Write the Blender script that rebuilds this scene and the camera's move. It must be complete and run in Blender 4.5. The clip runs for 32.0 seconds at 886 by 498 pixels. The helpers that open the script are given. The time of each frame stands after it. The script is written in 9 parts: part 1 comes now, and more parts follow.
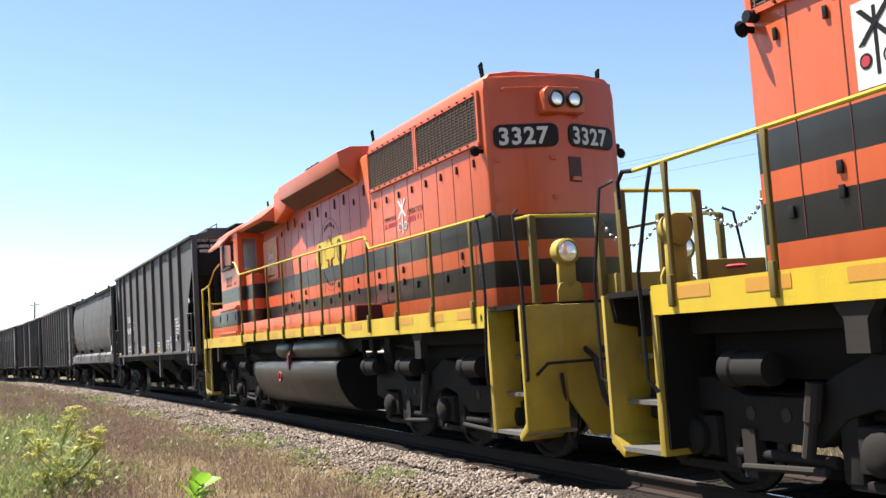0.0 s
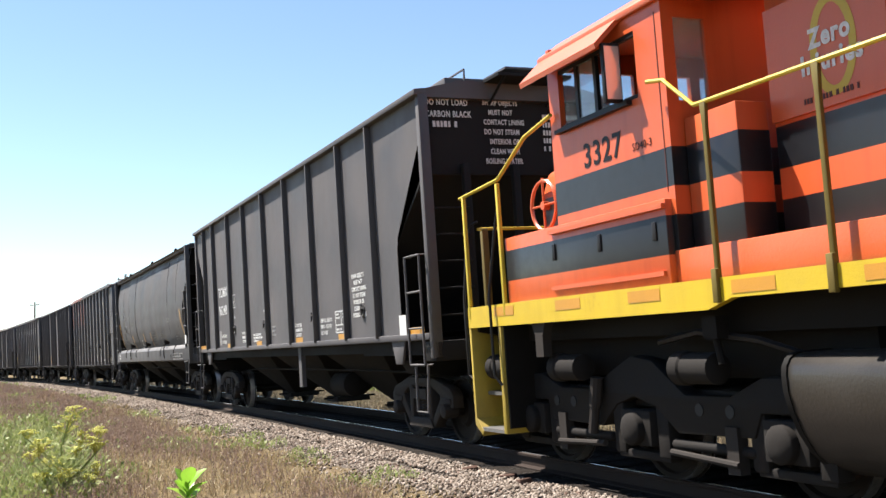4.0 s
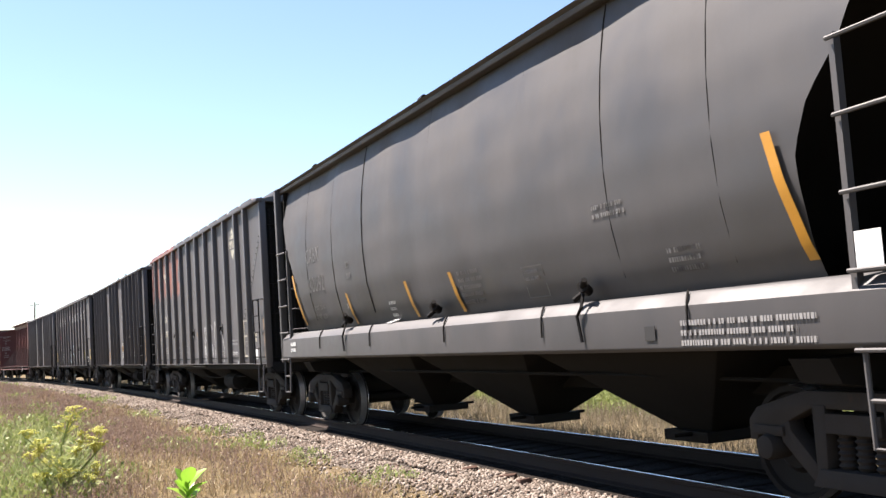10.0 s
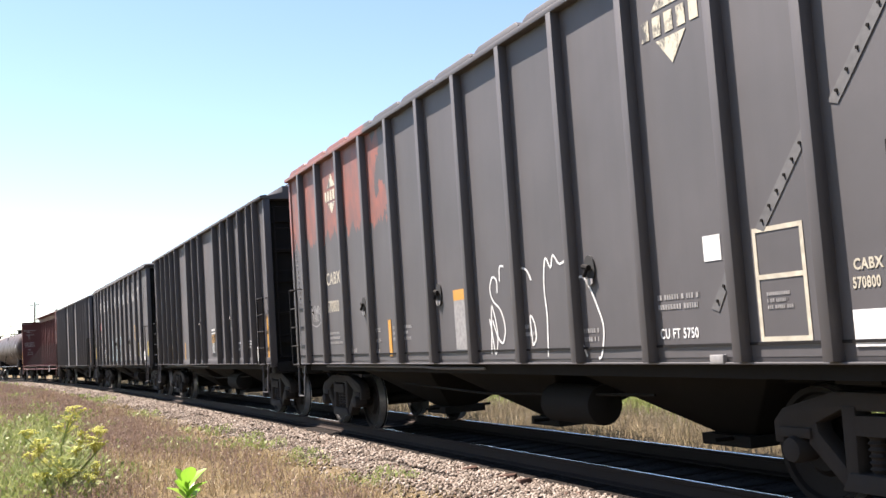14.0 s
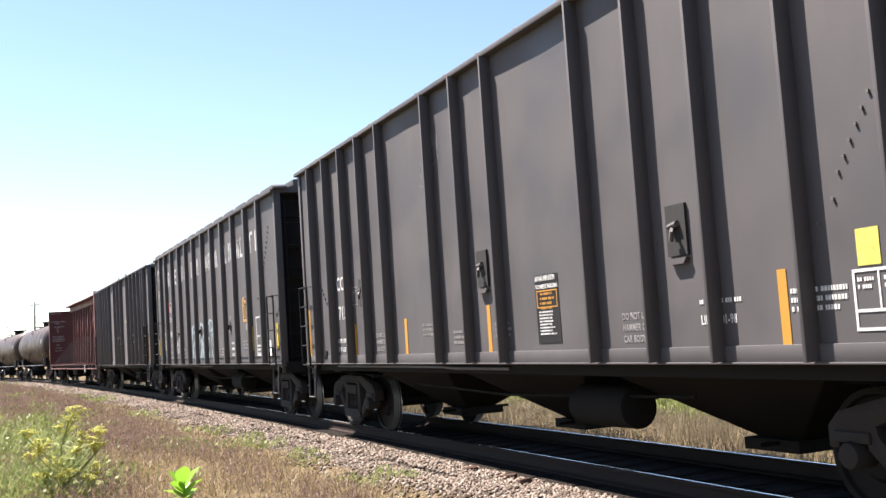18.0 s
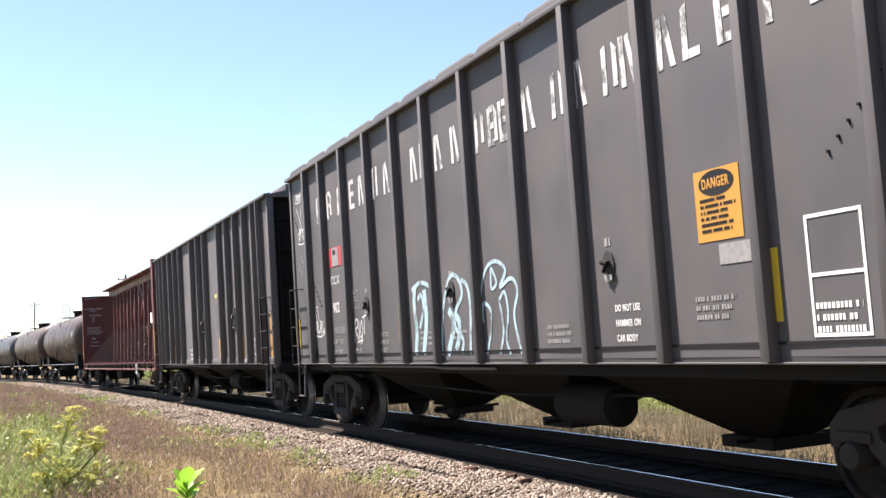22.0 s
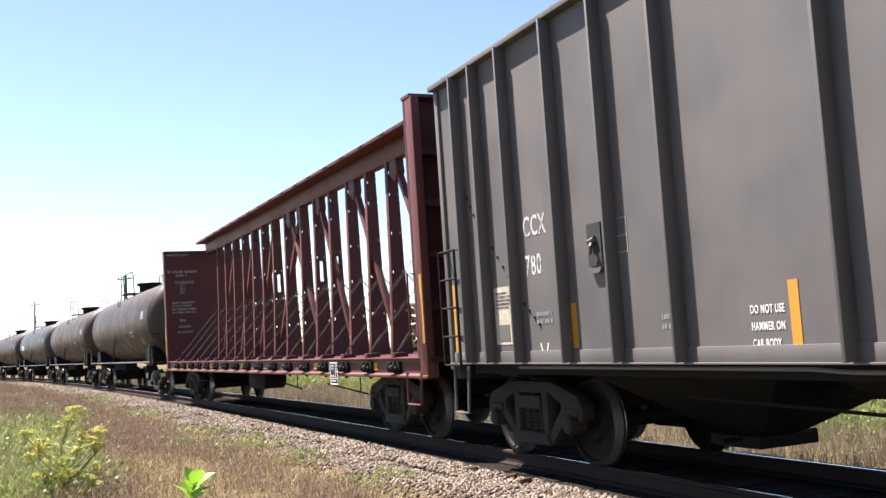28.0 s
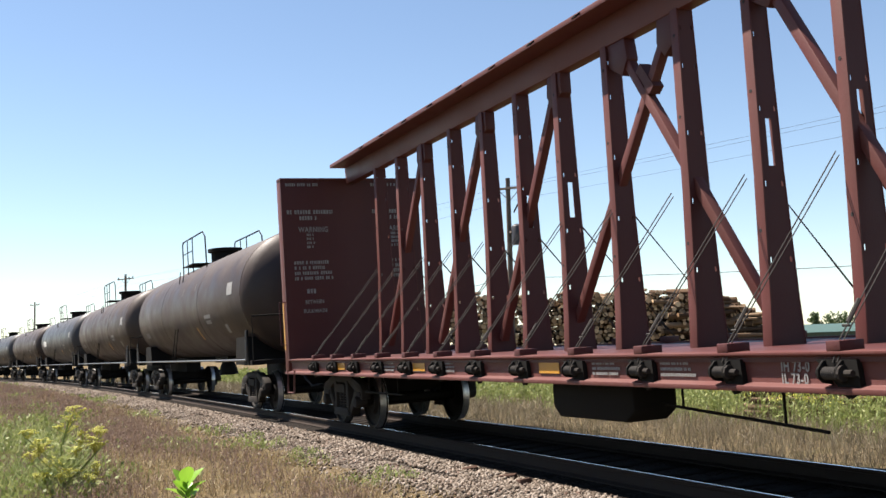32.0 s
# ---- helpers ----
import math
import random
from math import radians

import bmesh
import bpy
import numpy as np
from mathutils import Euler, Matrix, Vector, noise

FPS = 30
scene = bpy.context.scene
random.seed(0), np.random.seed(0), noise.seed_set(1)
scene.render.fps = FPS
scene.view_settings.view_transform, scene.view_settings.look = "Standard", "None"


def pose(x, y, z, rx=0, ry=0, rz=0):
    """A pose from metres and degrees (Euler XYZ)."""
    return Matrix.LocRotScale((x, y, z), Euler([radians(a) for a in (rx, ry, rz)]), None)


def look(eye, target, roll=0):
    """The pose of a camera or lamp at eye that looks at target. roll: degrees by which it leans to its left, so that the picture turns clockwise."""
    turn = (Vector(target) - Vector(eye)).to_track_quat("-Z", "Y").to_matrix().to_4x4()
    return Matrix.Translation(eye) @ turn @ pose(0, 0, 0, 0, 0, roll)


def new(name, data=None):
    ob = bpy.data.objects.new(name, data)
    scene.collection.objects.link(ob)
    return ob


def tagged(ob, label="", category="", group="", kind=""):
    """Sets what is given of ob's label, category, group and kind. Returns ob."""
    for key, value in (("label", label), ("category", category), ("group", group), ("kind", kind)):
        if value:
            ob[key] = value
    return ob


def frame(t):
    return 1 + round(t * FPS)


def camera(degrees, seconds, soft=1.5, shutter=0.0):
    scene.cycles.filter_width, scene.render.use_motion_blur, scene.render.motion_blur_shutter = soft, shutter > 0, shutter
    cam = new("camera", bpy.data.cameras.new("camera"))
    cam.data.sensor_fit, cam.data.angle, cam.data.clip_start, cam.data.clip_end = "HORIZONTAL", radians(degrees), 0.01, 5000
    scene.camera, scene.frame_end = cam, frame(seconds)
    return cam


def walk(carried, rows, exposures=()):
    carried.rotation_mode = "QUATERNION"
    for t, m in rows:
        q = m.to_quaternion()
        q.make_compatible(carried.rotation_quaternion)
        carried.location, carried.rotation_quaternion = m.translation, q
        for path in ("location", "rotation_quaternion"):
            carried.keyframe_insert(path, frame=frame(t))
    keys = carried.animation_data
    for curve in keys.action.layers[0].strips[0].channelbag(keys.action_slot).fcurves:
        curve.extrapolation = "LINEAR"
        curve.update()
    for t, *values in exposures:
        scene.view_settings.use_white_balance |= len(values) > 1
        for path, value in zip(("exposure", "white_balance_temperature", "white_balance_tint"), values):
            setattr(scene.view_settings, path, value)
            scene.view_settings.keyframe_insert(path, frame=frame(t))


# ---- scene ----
# The track's plane is canted towards the inside of the curve; TILT carries track coordinates to the world.
# Track coordinates: x along the rails (the train runs towards +x), y away from the camera, z up from the rail heads.
CANT = 2.0
TILT = pose(0, 0, 0, CANT)
CURVE_START, CURVATURE = -3.49, 0.0011659

cam = camera(47.16, 32.0)
EYE = Vector((0.0, -6.492, 1.493))
VIEW = Vector((-math.sin(radians(66.92)) * math.cos(radians(4.829)), math.cos(radians(66.92)) * math.cos(radians(4.829)), math.sin(radians(4.829))))
STAND = TILT @ look(EYE, EYE + VIEW, -3.785)
walk(cam, [(0, STAND), (32, STAND)], exposures=[(0, 1.86, 6550, 10), (4.3, 1.90, 6550, 10), (6.5, 2.15, 6700, 15), (27, 2.15, 6700, 15), (28.5, 1.98, 6750, 13), (30, 1.72, 6800, 11), (32, 1.60, 6800, 11)])

# ---- sky and sun ----
SUN_DIR = (TILT.to_3x3() @ Vector((-1.05, -0.92, 2.6))).normalized()
world = bpy.data.worlds.new("sky")
scene.world = world
world.use_nodes = True
sky = world.node_tree.nodes.new("ShaderNodeTexSky")
sky.sky_type = "NISHITA"
sky.sun_disc = False
sky.sun_elevation = math.asin(SUN_DIR.z)
sky.sun_rotation = math.atan2(SUN_DIR.x, SUN_DIR.y)
sky.altitude, sky.air_density, sky.dust_density, sky.ozone_density = 600, 1.0, 0.0, 1.6
world.node_tree.links.new(sky.outputs[0], world.node_tree.nodes["Background"].inputs[0])
world.node_tree.nodes["Background"].inputs[1].default_value = 0.058
sun = new("sun", bpy.data.lights.new("sun", "SUN"))
sun.data.energy, sun.data.angle, sun.data.color = 5.0, radians(0.55), (1.0, 0.94, 0.87)
sun.matrix_world = look(SUN_DIR * 50, (0, 0, 0))


# ---- materials ----
def tree(name):
    m = bpy.data.materials.new(name)
    m.use_nodes = True
    return m, m.node_tree.nodes, m.node_tree.links, m.node_tree.nodes["Principled BSDF"]


def ramp(nodes, links, source, stops):
    r = nodes.new("ShaderNodeValToRGB")
    while len(r.color_ramp.elements) < len(stops):
        r.color_ramp.elements.new(0.5)
    for e, (p, c) in zip(r.color_ramp.elements, stops):
        e.position, e.color = p, (*c, 1)
    links.new(source, r.inputs[0])
    return r.outputs[0]


def noise_of(nodes, links, scale, stretch=(1, 1, 1), detail=5, rough=0.6, space="Object"):
    co, mp, n = nodes.new("ShaderNodeTexCoord"), nodes.new("ShaderNodeMapping"), nodes.new("ShaderNodeTexNoise")
    mp.inputs["Scale"].default_value = stretch
    n.inputs["Scale"].default_value, n.inputs["Detail"].default_value, n.inputs["Roughness"].default_value = scale, detail, rough
    links.new(co.outputs[space], mp.inputs[0])
    links.new(mp.outputs[0], n.inputs[0])
    return n.outputs["Fac"]


def blend(nodes, links, fac, a, b):
    m = nodes.new("ShaderNodeMix")
    m.data_type = "RGBA"
    for i, v in ((0, fac), (6, a), (7, b)):
        if isinstance(v, (int, float)):
            m.inputs[i].default_value = v
        elif isinstance(v, tuple):
            m.inputs[i].default_value = (*v, 1)
        else:
            links.new(v, m.inputs[i])
    return m.outputs[2]


def calc(nodes, links, op, a, b=0.0):
    m = nodes.new("ShaderNodeMath")
    m.operation = op
    for i, v in ((0, a), (1, b)):
        if isinstance(v, (int, float)):
            m.inputs[i].default_value = v
        else:
            links.new(v, m.inputs[i])
    return m.outputs[0]


def relief(nodes, links, bsdf, height, strength, distance=0.01):
    b = nodes.new("ShaderNodeBump")
    b.inputs["Strength"].default_value, b.inputs["Distance"].default_value = strength, distance
    links.new(height, b.inputs["Height"])
    links.new(b.outputs[0], bsdf.inputs["Normal"])


def paint(name, colour, dust=(0.25, 0.22, 0.19), dusty=0.25, rough=0.5, streak=0.3, rust=0.0, metal=0.0, wave=0.0, gloss=None):
    """Weathered paint: broad patches of dust, streaks that run down, fine grain, and spots of rust."""
    m, n, l, s = tree(name)
    broad = ramp(n, l, noise_of(n, l, 0.9, detail=6), [(0.35, (0, 0, 0)), (0.75, (dusty, dusty, dusty))])
    runs = ramp(n, l, noise_of(n, l, 5.0, (1, 1, 0.07), 4), [(0.45, (0, 0, 0)), (0.72, (streak, streak, streak))])
    col = blend(n, l, broad, colour, dust)
    col = blend(n, l, runs, col, tuple(c * 0.55 + d * 0.2 for c, d in zip(colour, dust)))
    fine = noise_of(n, l, 45, detail=3)
    col = blend(n, l, calc(n, l, "MULTIPLY", fine, 0.22), col, tuple(c * 0.6 for c in colour))
    if rust:
        spots = ramp(n, l, noise_of(n, l, 3.2, (1, 1, 0.5), 8, 0.7), [(0.62, (0, 0, 0)), (0.72, (rust, rust, rust))])
        col = blend(n, l, spots, col, (0.13, 0.05, 0.025))
    l.new(col, s.inputs["Base Color"])
    l.new(calc(n, l, "ADD", calc(n, l, "MULTIPLY", broad, 0.5), rough), s.inputs["Roughness"])
    s.inputs["Metallic"].default_value = metal
    s.inputs["Specular IOR Level"].default_value = gloss if gloss is not None else 0.12 if max(colour) < 0.03 else (0.3 if max(colour) < 0.2 else 0.5)
    h = calc(n, l, "MULTIPLY", fine, 0.15 if gloss is None else 0.03)
    if wave:
        h = calc(n, l, "ADD", h, calc(n, l, "MULTIPLY", noise_of(n, l, 1.6, (1, 1, 0.45), 2), wave))
    relief(n, l, s, h, 0.5, 0.02)
    return m


def plain(name, colour, rough=0.6, metal=0.0, grain=30, depth=0.15, gloss=0.5):
    m, n, l, s = tree(name)
    f = noise_of(n, l, grain, detail=4)
    l.new(ramp(n, l, f, [(0.3, tuple(c * 0.75 for c in colour)), (0.7, tuple(min(1, c * 1.15) for c in colour))]), s.inputs["Base Color"])
    s.inputs["Roughness"].default_value, s.inputs["Metallic"].default_value = rough, metal
    s.inputs["Specular IOR Level"].default_value = gloss
    relief(n, l, s, f, depth, 0.01)
    return m


def leafy(name, stops, rough=0.55, through_light=0.3):
    """Blades and leaves: each island takes its own shade; a little light comes through."""
    m, n, l, s = tree(name)
    g = n.new("ShaderNodeNewGeometry")
    oi = n.new("ShaderNodeObjectInfo")
    col = ramp(n, l, calc(n, l, "FRACT", calc(n, l, "ADD", g.outputs["Random Per Island"], oi.outputs["Random"])), stops)
    l.new(col, s.inputs["Base Color"])
    s.inputs["Roughness"].default_value = rough
    s.inputs["Specular IOR Level"].default_value = 0.25 if rough < 0.8 else 0.05
    t, x = n.new("ShaderNodeBsdfTranslucent"), n.new("ShaderNodeMixShader")
    l.new(col, t.inputs[0])
    x.inputs[0].default_value = through_light
    l.new(s.outputs[0], x.inputs[1])
    l.new(t.outputs[0], x.inputs[2])
    l.new(x.outputs[0], n["Material Output"].inputs[0])
    return m


ORANGE = (0.48, 0.083, 0.022)
def striped_orange():
    """Orange paint with two black bands round the body at fixed heights."""
    m, n, l, s = tree("orange_with_black_bands")
    co, sp = n.new("ShaderNodeTexCoord"), n.new("ShaderNodeSeparateXYZ")
    l.new(co.outputs["Object"], sp.inputs[0])
    z = sp.outputs[2]
    def band(a, b):
        return calc(n, l, "MULTIPLY", calc(n, l, "GREATER_THAN", z, a), calc(n, l, "LESS_THAN", z, b))
    black = calc(n, l, "MAXIMUM", band(2.03, 2.36), band(2.60, 2.93))
    fade = ramp(n, l, noise_of(n, l, 0.7, detail=5), [(0.35, (0, 0, 0)), (0.8, (0.35, 0.35, 0.35))])
    orange = blend(n, l, fade, ORANGE, (0.395, 0.0956, 0.0479))
    runs = ramp(n, l, noise_of(n, l, 6.0, (1, 1, 0.06), 4), [(0.5, (0, 0, 0)), (0.75, (0.35, 0.35, 0.35))])
    orange = blend(n, l, runs, orange, (0.228, 0.0359, 0.012))
    dark = blend(n, l, fade, (0.006, 0.006, 0.0078), (0.017, 0.0165, 0.0175))
    l.new(blend(n, l, black, orange, dark), s.inputs["Base Color"])
    l.new(calc(n, l, "ADD", calc(n, l, "MULTIPLY", noise_of(n, l, 8, detail=4), 0.25), 0.22), s.inputs["Roughness"])
    relief(n, l, s, noise_of(n, l, 1.3, (1, 1, 0.5), 2), 0.35, 0.03)
    return m


def rusty_patch(name, base, at):
    """Black car paint with a worn area of old red paint near one end, from x = at on."""
    m, n, l, s = tree(name)
    co, sp = n.new("ShaderNodeTexCoord"), n.new("ShaderNodeSeparateXYZ")
    l.new(co.outputs["Object"], sp.inputs[0])
    edge = calc(n, l, "MULTIPLY", noise_of(n, l, 1.1, (1, 1, 0.8), 6), 4.2)
    a = calc(n, l, "LESS_THAN", calc(n, l, "ADD", sp.outputs[0], edge), at + 2.6)
    b = calc(n, l, "GREATER_THAN", calc(n, l, "SUBTRACT", sp.outputs[2], calc(n, l, "MULTIPLY", noise_of(n, l, 2.0, (1.5, 1, 0.3), 6), 1.6)), 2.45)
    near = calc(n, l, "MULTIPLY", a, b)
    soft = calc(n, l, "MULTIPLY", near, ramp(n, l, noise_of(n, l, 6, (1, 1, 0.4), 7, 0.7), [(0.35, (0.287, 0.287, 0.287)), (0.65, (1, 1, 1))]))
    broad = ramp(n, l, noise_of(n, l, 0.9, detail=6), [(0.35, base), (0.75, tuple(c * 1.5 for c in base))])
    runs = ramp(n, l, noise_of(n, l, 5.0, (1, 1, 0.07), 4), [(0.45, (0, 0, 0)), (0.72, (0.3, 0.3, 0.3))])
    col = blend(n, l, runs, broad, tuple(c * 0.6 for c in base))
    l.new(blend(n, l, soft, col, (0.19, 0.048, 0.027)), s.inputs["Base Color"])
    s.inputs["Roughness"].default_value, s.inputs["Specular IOR Level"].default_value = 0.6, 0.85
    relief(n, l, s, calc(n, l, "ADD", calc(n, l, "MULTIPLY", noise_of(n, l, 40), 0.03), calc(n, l, "MULTIPLY", noise_of(n, l, 1.5, (1, 1, 0.45), 2), 1.2)), 0.4, 0.02)
    return m


def ground_mat():
    """Soil under the grass, ballast stone along the track: chosen by the distance from the rails kept in the mesh's 'lat' attribute."""
    m, n, l, s = tree("soil_and_ballast")
    at = n.new("ShaderNodeAttribute")
    at.attribute_name = "lat"
    co = n.new("ShaderNodeTexCoord")
    v = n.new("ShaderNodeTexVoronoi")
    v.inputs["Scale"].default_value = 17
    l.new(co.outputs["Object"], v.inputs[0])
    stone = ramp(n, l, v.outputs["Color"], [(0.0, (0.0658, 0.0539, 0.0449)), (0.5, (0.114, 0.0956, 0.081)), (1.0, (0.18, 0.153, 0.128))])
    stone = blend(n, l, ramp(n, l, v.outputs["Distance"], [(0.3, (0, 0, 0)), (0.75, (0.8, 0.8, 0.8))]), stone, (0.04, 0.035, 0.03))
    soil = ramp(n, l, noise_of(n, l, 1.7, detail=8), [(0.3, (0.0718, 0.0539, 0.0329)), (0.5, (0.144, 0.108, 0.0629)), (0.7, (0.101, 0.0869, 0.0389))])
    soil = blend(n, l, calc(n, l, "MULTIPLY", noise_of(n, l, 60), 0.5), soil, (0.0479, 0.0359, 0.021))
    lat = calc(n, l, "ADD", at.outputs["Fac"], calc(n, l, "MULTIPLY", calc(n, l, "SUBTRACT", noise_of(n, l, 1.2, detail=5), 0.5), 0.9))
    near = calc(n, l, "MULTIPLY", calc(n, l, "LESS_THAN", lat, 2.35), calc(n, l, "GREATER_THAN", lat, -2.1))
    # oil-darkened stone round the rails, with the train's shade mixed into the colour
    oil_and_shade = calc(n, l, "LESS_THAN", calc(n, l, "ABSOLUTE", lat), 1.38)
    stone = blend(n, l, calc(n, l, "MULTIPLY", oil_and_shade, 0.92), stone, (0.014, 0.012, 0.011))
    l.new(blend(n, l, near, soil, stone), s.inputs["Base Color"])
    s.inputs["Roughness"].default_value = 0.95
    s.inputs["Specular IOR Level"].default_value = 0.05
    relief(n, l, s, v.outputs["Distance"], 1.0, 0.05)
    return m


M = {
    "orange": striped_orange(),
    "orange_plain": paint("orange_paint", ORANGE, (0.359, 0.12, 0.0599), 0.3, 0.32, 0.3),
    "yellow": paint("yellow_paint", (0.47, 0.33, 0.009), (0.263, 0.172, 0.0328), 0.35, 0.4, 0.35, 0.25),
    "rail_yellow": paint("handrail_yellow", (0.47, 0.36, 0.02), (0.25, 0.19, 0.05), 0.35, 0.4, 0.3),
    "sticker": plain("pale_yellow_sticker", (0.453, 0.423, 0.0876), 0.5, 0, 20),
    "amber": paint("amber_reflector", (0.431, 0.198, 0.018), (0.239, 0.168, 0.0599), 0.3, 0.35, 0.2),
    # grime of the undersides, made near-black so the colour also holds their shade
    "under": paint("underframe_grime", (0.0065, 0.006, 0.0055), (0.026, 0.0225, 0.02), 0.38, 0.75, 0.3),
    "truck": paint("truck_iron", (0.021, 0.0185, 0.017), (0.060, 0.050, 0.043), 0.4, 0.7, 0.2, 0.2),
    # handrail yellow with the shade on the stanchions put into the paint
    "stanchion": paint("stanchion_grimy_yellow", (0.12, 0.088, 0.015), (0.05, 0.036, 0.02), 0.6, 0.5, 0.4),
    "yellow_dirty": paint("grimy_yellow_paint", (0.37, 0.26, 0.018), (0.0839, 0.0569, 0.0299), 0.85, 0.5, 0.6, 0.7),
    "black": paint("black_paint", (0.00984, 0.00984, 0.0115), (0.0656, 0.0615, 0.0574), 0.3, 0.38, 0.2),
    "soot": paint("soot_black_car", (0.033, 0.029, 0.0305), (0.068, 0.060, 0.062), 0.6, 0.58, 0.4, 0.0, 0, 1.2, 0.78),
    "soot_warm": paint("sooty_grey_car", (0.048, 0.0425, 0.043), (0.100, 0.089, 0.088), 0.6, 0.58, 0.3, 0.05, 0, 1.2, 0.85),
    # darker copy of the soot paint: shade on ends and ladders put into its colour
    "shaded_soot": paint("soot_caked_end", (0.010, 0.0095, 0.0095), (0.024, 0.022, 0.021), 0.5, 0.6, 0.3),
    "cream": plain("old_cream_paint", (0.36, 0.33, 0.26), 0.6, 0, 14),
    "soot_worn": rusty_patch("soot_and_old_red", (0.033, 0.029, 0.030), -2.9),
    "grey_car": paint("grey_car", (0.024, 0.0215, 0.0215), (0.048, 0.043, 0.042), 0.6, 0.55, 0.6, 0.0, 0, 0.8, 0.8),
    "maroon": paint("maroon_car", (0.0584, 0.0131, 0.0128), (0.0898, 0.0419, 0.0359), 0.35, 0.5, 0.35, 0.2),
    "maroon_light": paint("faded_maroon", (0.0891, 0.0234, 0.0204), (0.12, 0.0599, 0.0479), 0.4, 0.5, 0.3, 0.15),
    "tank_brown": paint("brown_tank", (0.042, 0.0285, 0.024), (0.060, 0.043, 0.037), 0.6, 0.42, 0.4, 0.2),
    "tank_grey": paint("grey_tank", (0.036, 0.036, 0.041), (0.068, 0.064, 0.066), 0.5, 0.4, 0.4),
    "tank_dark": paint("dark_tank", (0.036, 0.0235, 0.0205), (0.058, 0.041, 0.036), 0.6, 0.42, 0.4, 0.2),
    "pipe": paint("dusty_pipe", (0.09, 0.085, 0.08), (0.16, 0.15, 0.14), 0.5, 0.5, 0.2),
    "fuel": paint("fuel_tank_steel", (0.041, 0.037, 0.033), (0.092, 0.081, 0.069), 0.5, 0.3, 0.3, 0.1, 0.4),
    "loco_iron": paint("cast_iron_dusty", (0.011, 0.010, 0.0095), (0.032, 0.028, 0.0245), 0.5, 0.7, 0.2, 0.1),
    "grille": paint("rusty_grille_steel", (0.085, 0.058, 0.044), (0.14, 0.105, 0.082), 0.6, 0.6, 0.3, 0.3),
    "wheel": paint("wheel_steel", (0.007, 0.006, 0.0055), (0.016, 0.0125, 0.010), 0.5, 0.6, 0.2, 0.3),
    "tread": plain("bright_tread", (0.62, 0.60, 0.58), 0.38, 0.9),
    "white": plain("white_stencil", (0.526, 0.526, 0.511), 0.55, 0, 25),
    "old_white": plain("faded_stencil", (0.197, 0.191, 0.186), 0.6, 0, 18),
    "pale_blue": plain("pale_blue_spray", (0.251, 0.359, 0.395), 0.5, 0, 20),
    "red": plain("red_enamel", (0.329, 0.018, 0.0299), 0.45),
    "glass": None,
    "lamp": None,
    "rail": None,
    "tie": plain("tarred_tie", (0.016, 0.013, 0.011), 0.95, 0, 14, 0.5, 0.05),
    "pole": plain("weathered_pole", (0.0956, 0.0745, 0.0599), 0.9, 0, 9, 0.4),
    "wire": plain("wire", (0.0246, 0.0246, 0.0246), 0.6),
    "chain": plain("steel_cable", (0.191, 0.185, 0.18), 0.4, 0.6),
    "cable": plain("dull_cable", (0.05, 0.046, 0.043), 0.85, 0, 30, 0.15, 0.1),
    "hole": plain("dark_recess", (0.00984, 0.00984, 0.00984), 0.8),
    "ground": ground_mat(),
    "green_roof": plain("green_sheet_roof", (0.0438, 0.0839, 0.0657), 0.5, 0, 3),
    "green_wall": plain("pale_green_wall", (0.073, 0.11, 0.0949), 0.7, 0, 3),
}
def worn(name, colour, under):
    """Old paint flaking off: patches of the colour beneath show through."""
    m, n, l, s = tree(name)
    f = noise_of(n, l, 6, (1, 1, 0.6), 8, 0.75)
    l.new(ramp(n, l, f, [(0.40, under), (0.50, colour)]), s.inputs["Base Color"])
    s.inputs["Roughness"].default_value = 0.6
    return m


M["worn_white"] = worn("flaking_white", (0.423, 0.423, 0.416), (0.073, 0.073, 0.073))
M["worn_cream"] = worn("flaking_cream", (0.42, 0.39, 0.30), (0.05, 0.05, 0.05))
M["worn_pale"] = worn("thin_faded_white", (0.24, 0.235, 0.23), (0.06, 0.058, 0.057))
M["dull_grey"] = plain("dull_grey_filler", (0.085, 0.083, 0.083), 0.6, 0, 12)
M["worn_blue"] = worn("thin_pale_blue_spray", (0.263, 0.365, 0.402), (0.0949, 0.11, 0.117))
m, n, l, s = tree("window_glass")
s.inputs["Base Color"].default_value, s.inputs["Roughness"].default_value = (0.75, 0.85, 0.9, 1), 0.03
s.inputs["Transmission Weight"].default_value = 0.85
M["glass"] = m
m, n, l, s = tree("lamp_lens")
s.inputs["Base Color"].default_value, s.inputs["Roughness"].default_value = (0.8, 0.8, 0.78, 1), 0.12
s.inputs["Metallic"].default_value = 0.6
M["lamp"] = m
m, n, l, s = tree("rail_steel")
g = n.new("ShaderNodeNewGeometry")
sp = n.new("ShaderNodeSeparateXYZ")
l.new(g.outputs["True Normal"], sp.inputs[0])
top = calc(n, l, "GREATER_THAN", sp.outputs[2], 0.99)
l.new(blend(n, l, top, (0.026, 0.019, 0.016), (0.75, 0.77, 0.80)), s.inputs["Base Color"])
s.inputs["Specular IOR Level"].default_value = 0.08
l.new(calc(n, l, "MULTIPLY", top, 0.95), s.inputs["Metallic"])
l.new(calc(n, l, "SUBTRACT", 0.75, calc(n, l, "MULTIPLY", top, 0.5)), s.inputs["Roughness"])
M["rail"] = m
G_DRY = leafy("dry_grass", [(0.0, (0.144, 0.0985, 0.0539)), (0.35, (0.251, 0.185, 0.101)), (0.7, (0.329, 0.258, 0.15)), (1.0, (0.204, 0.174, 0.0781))])
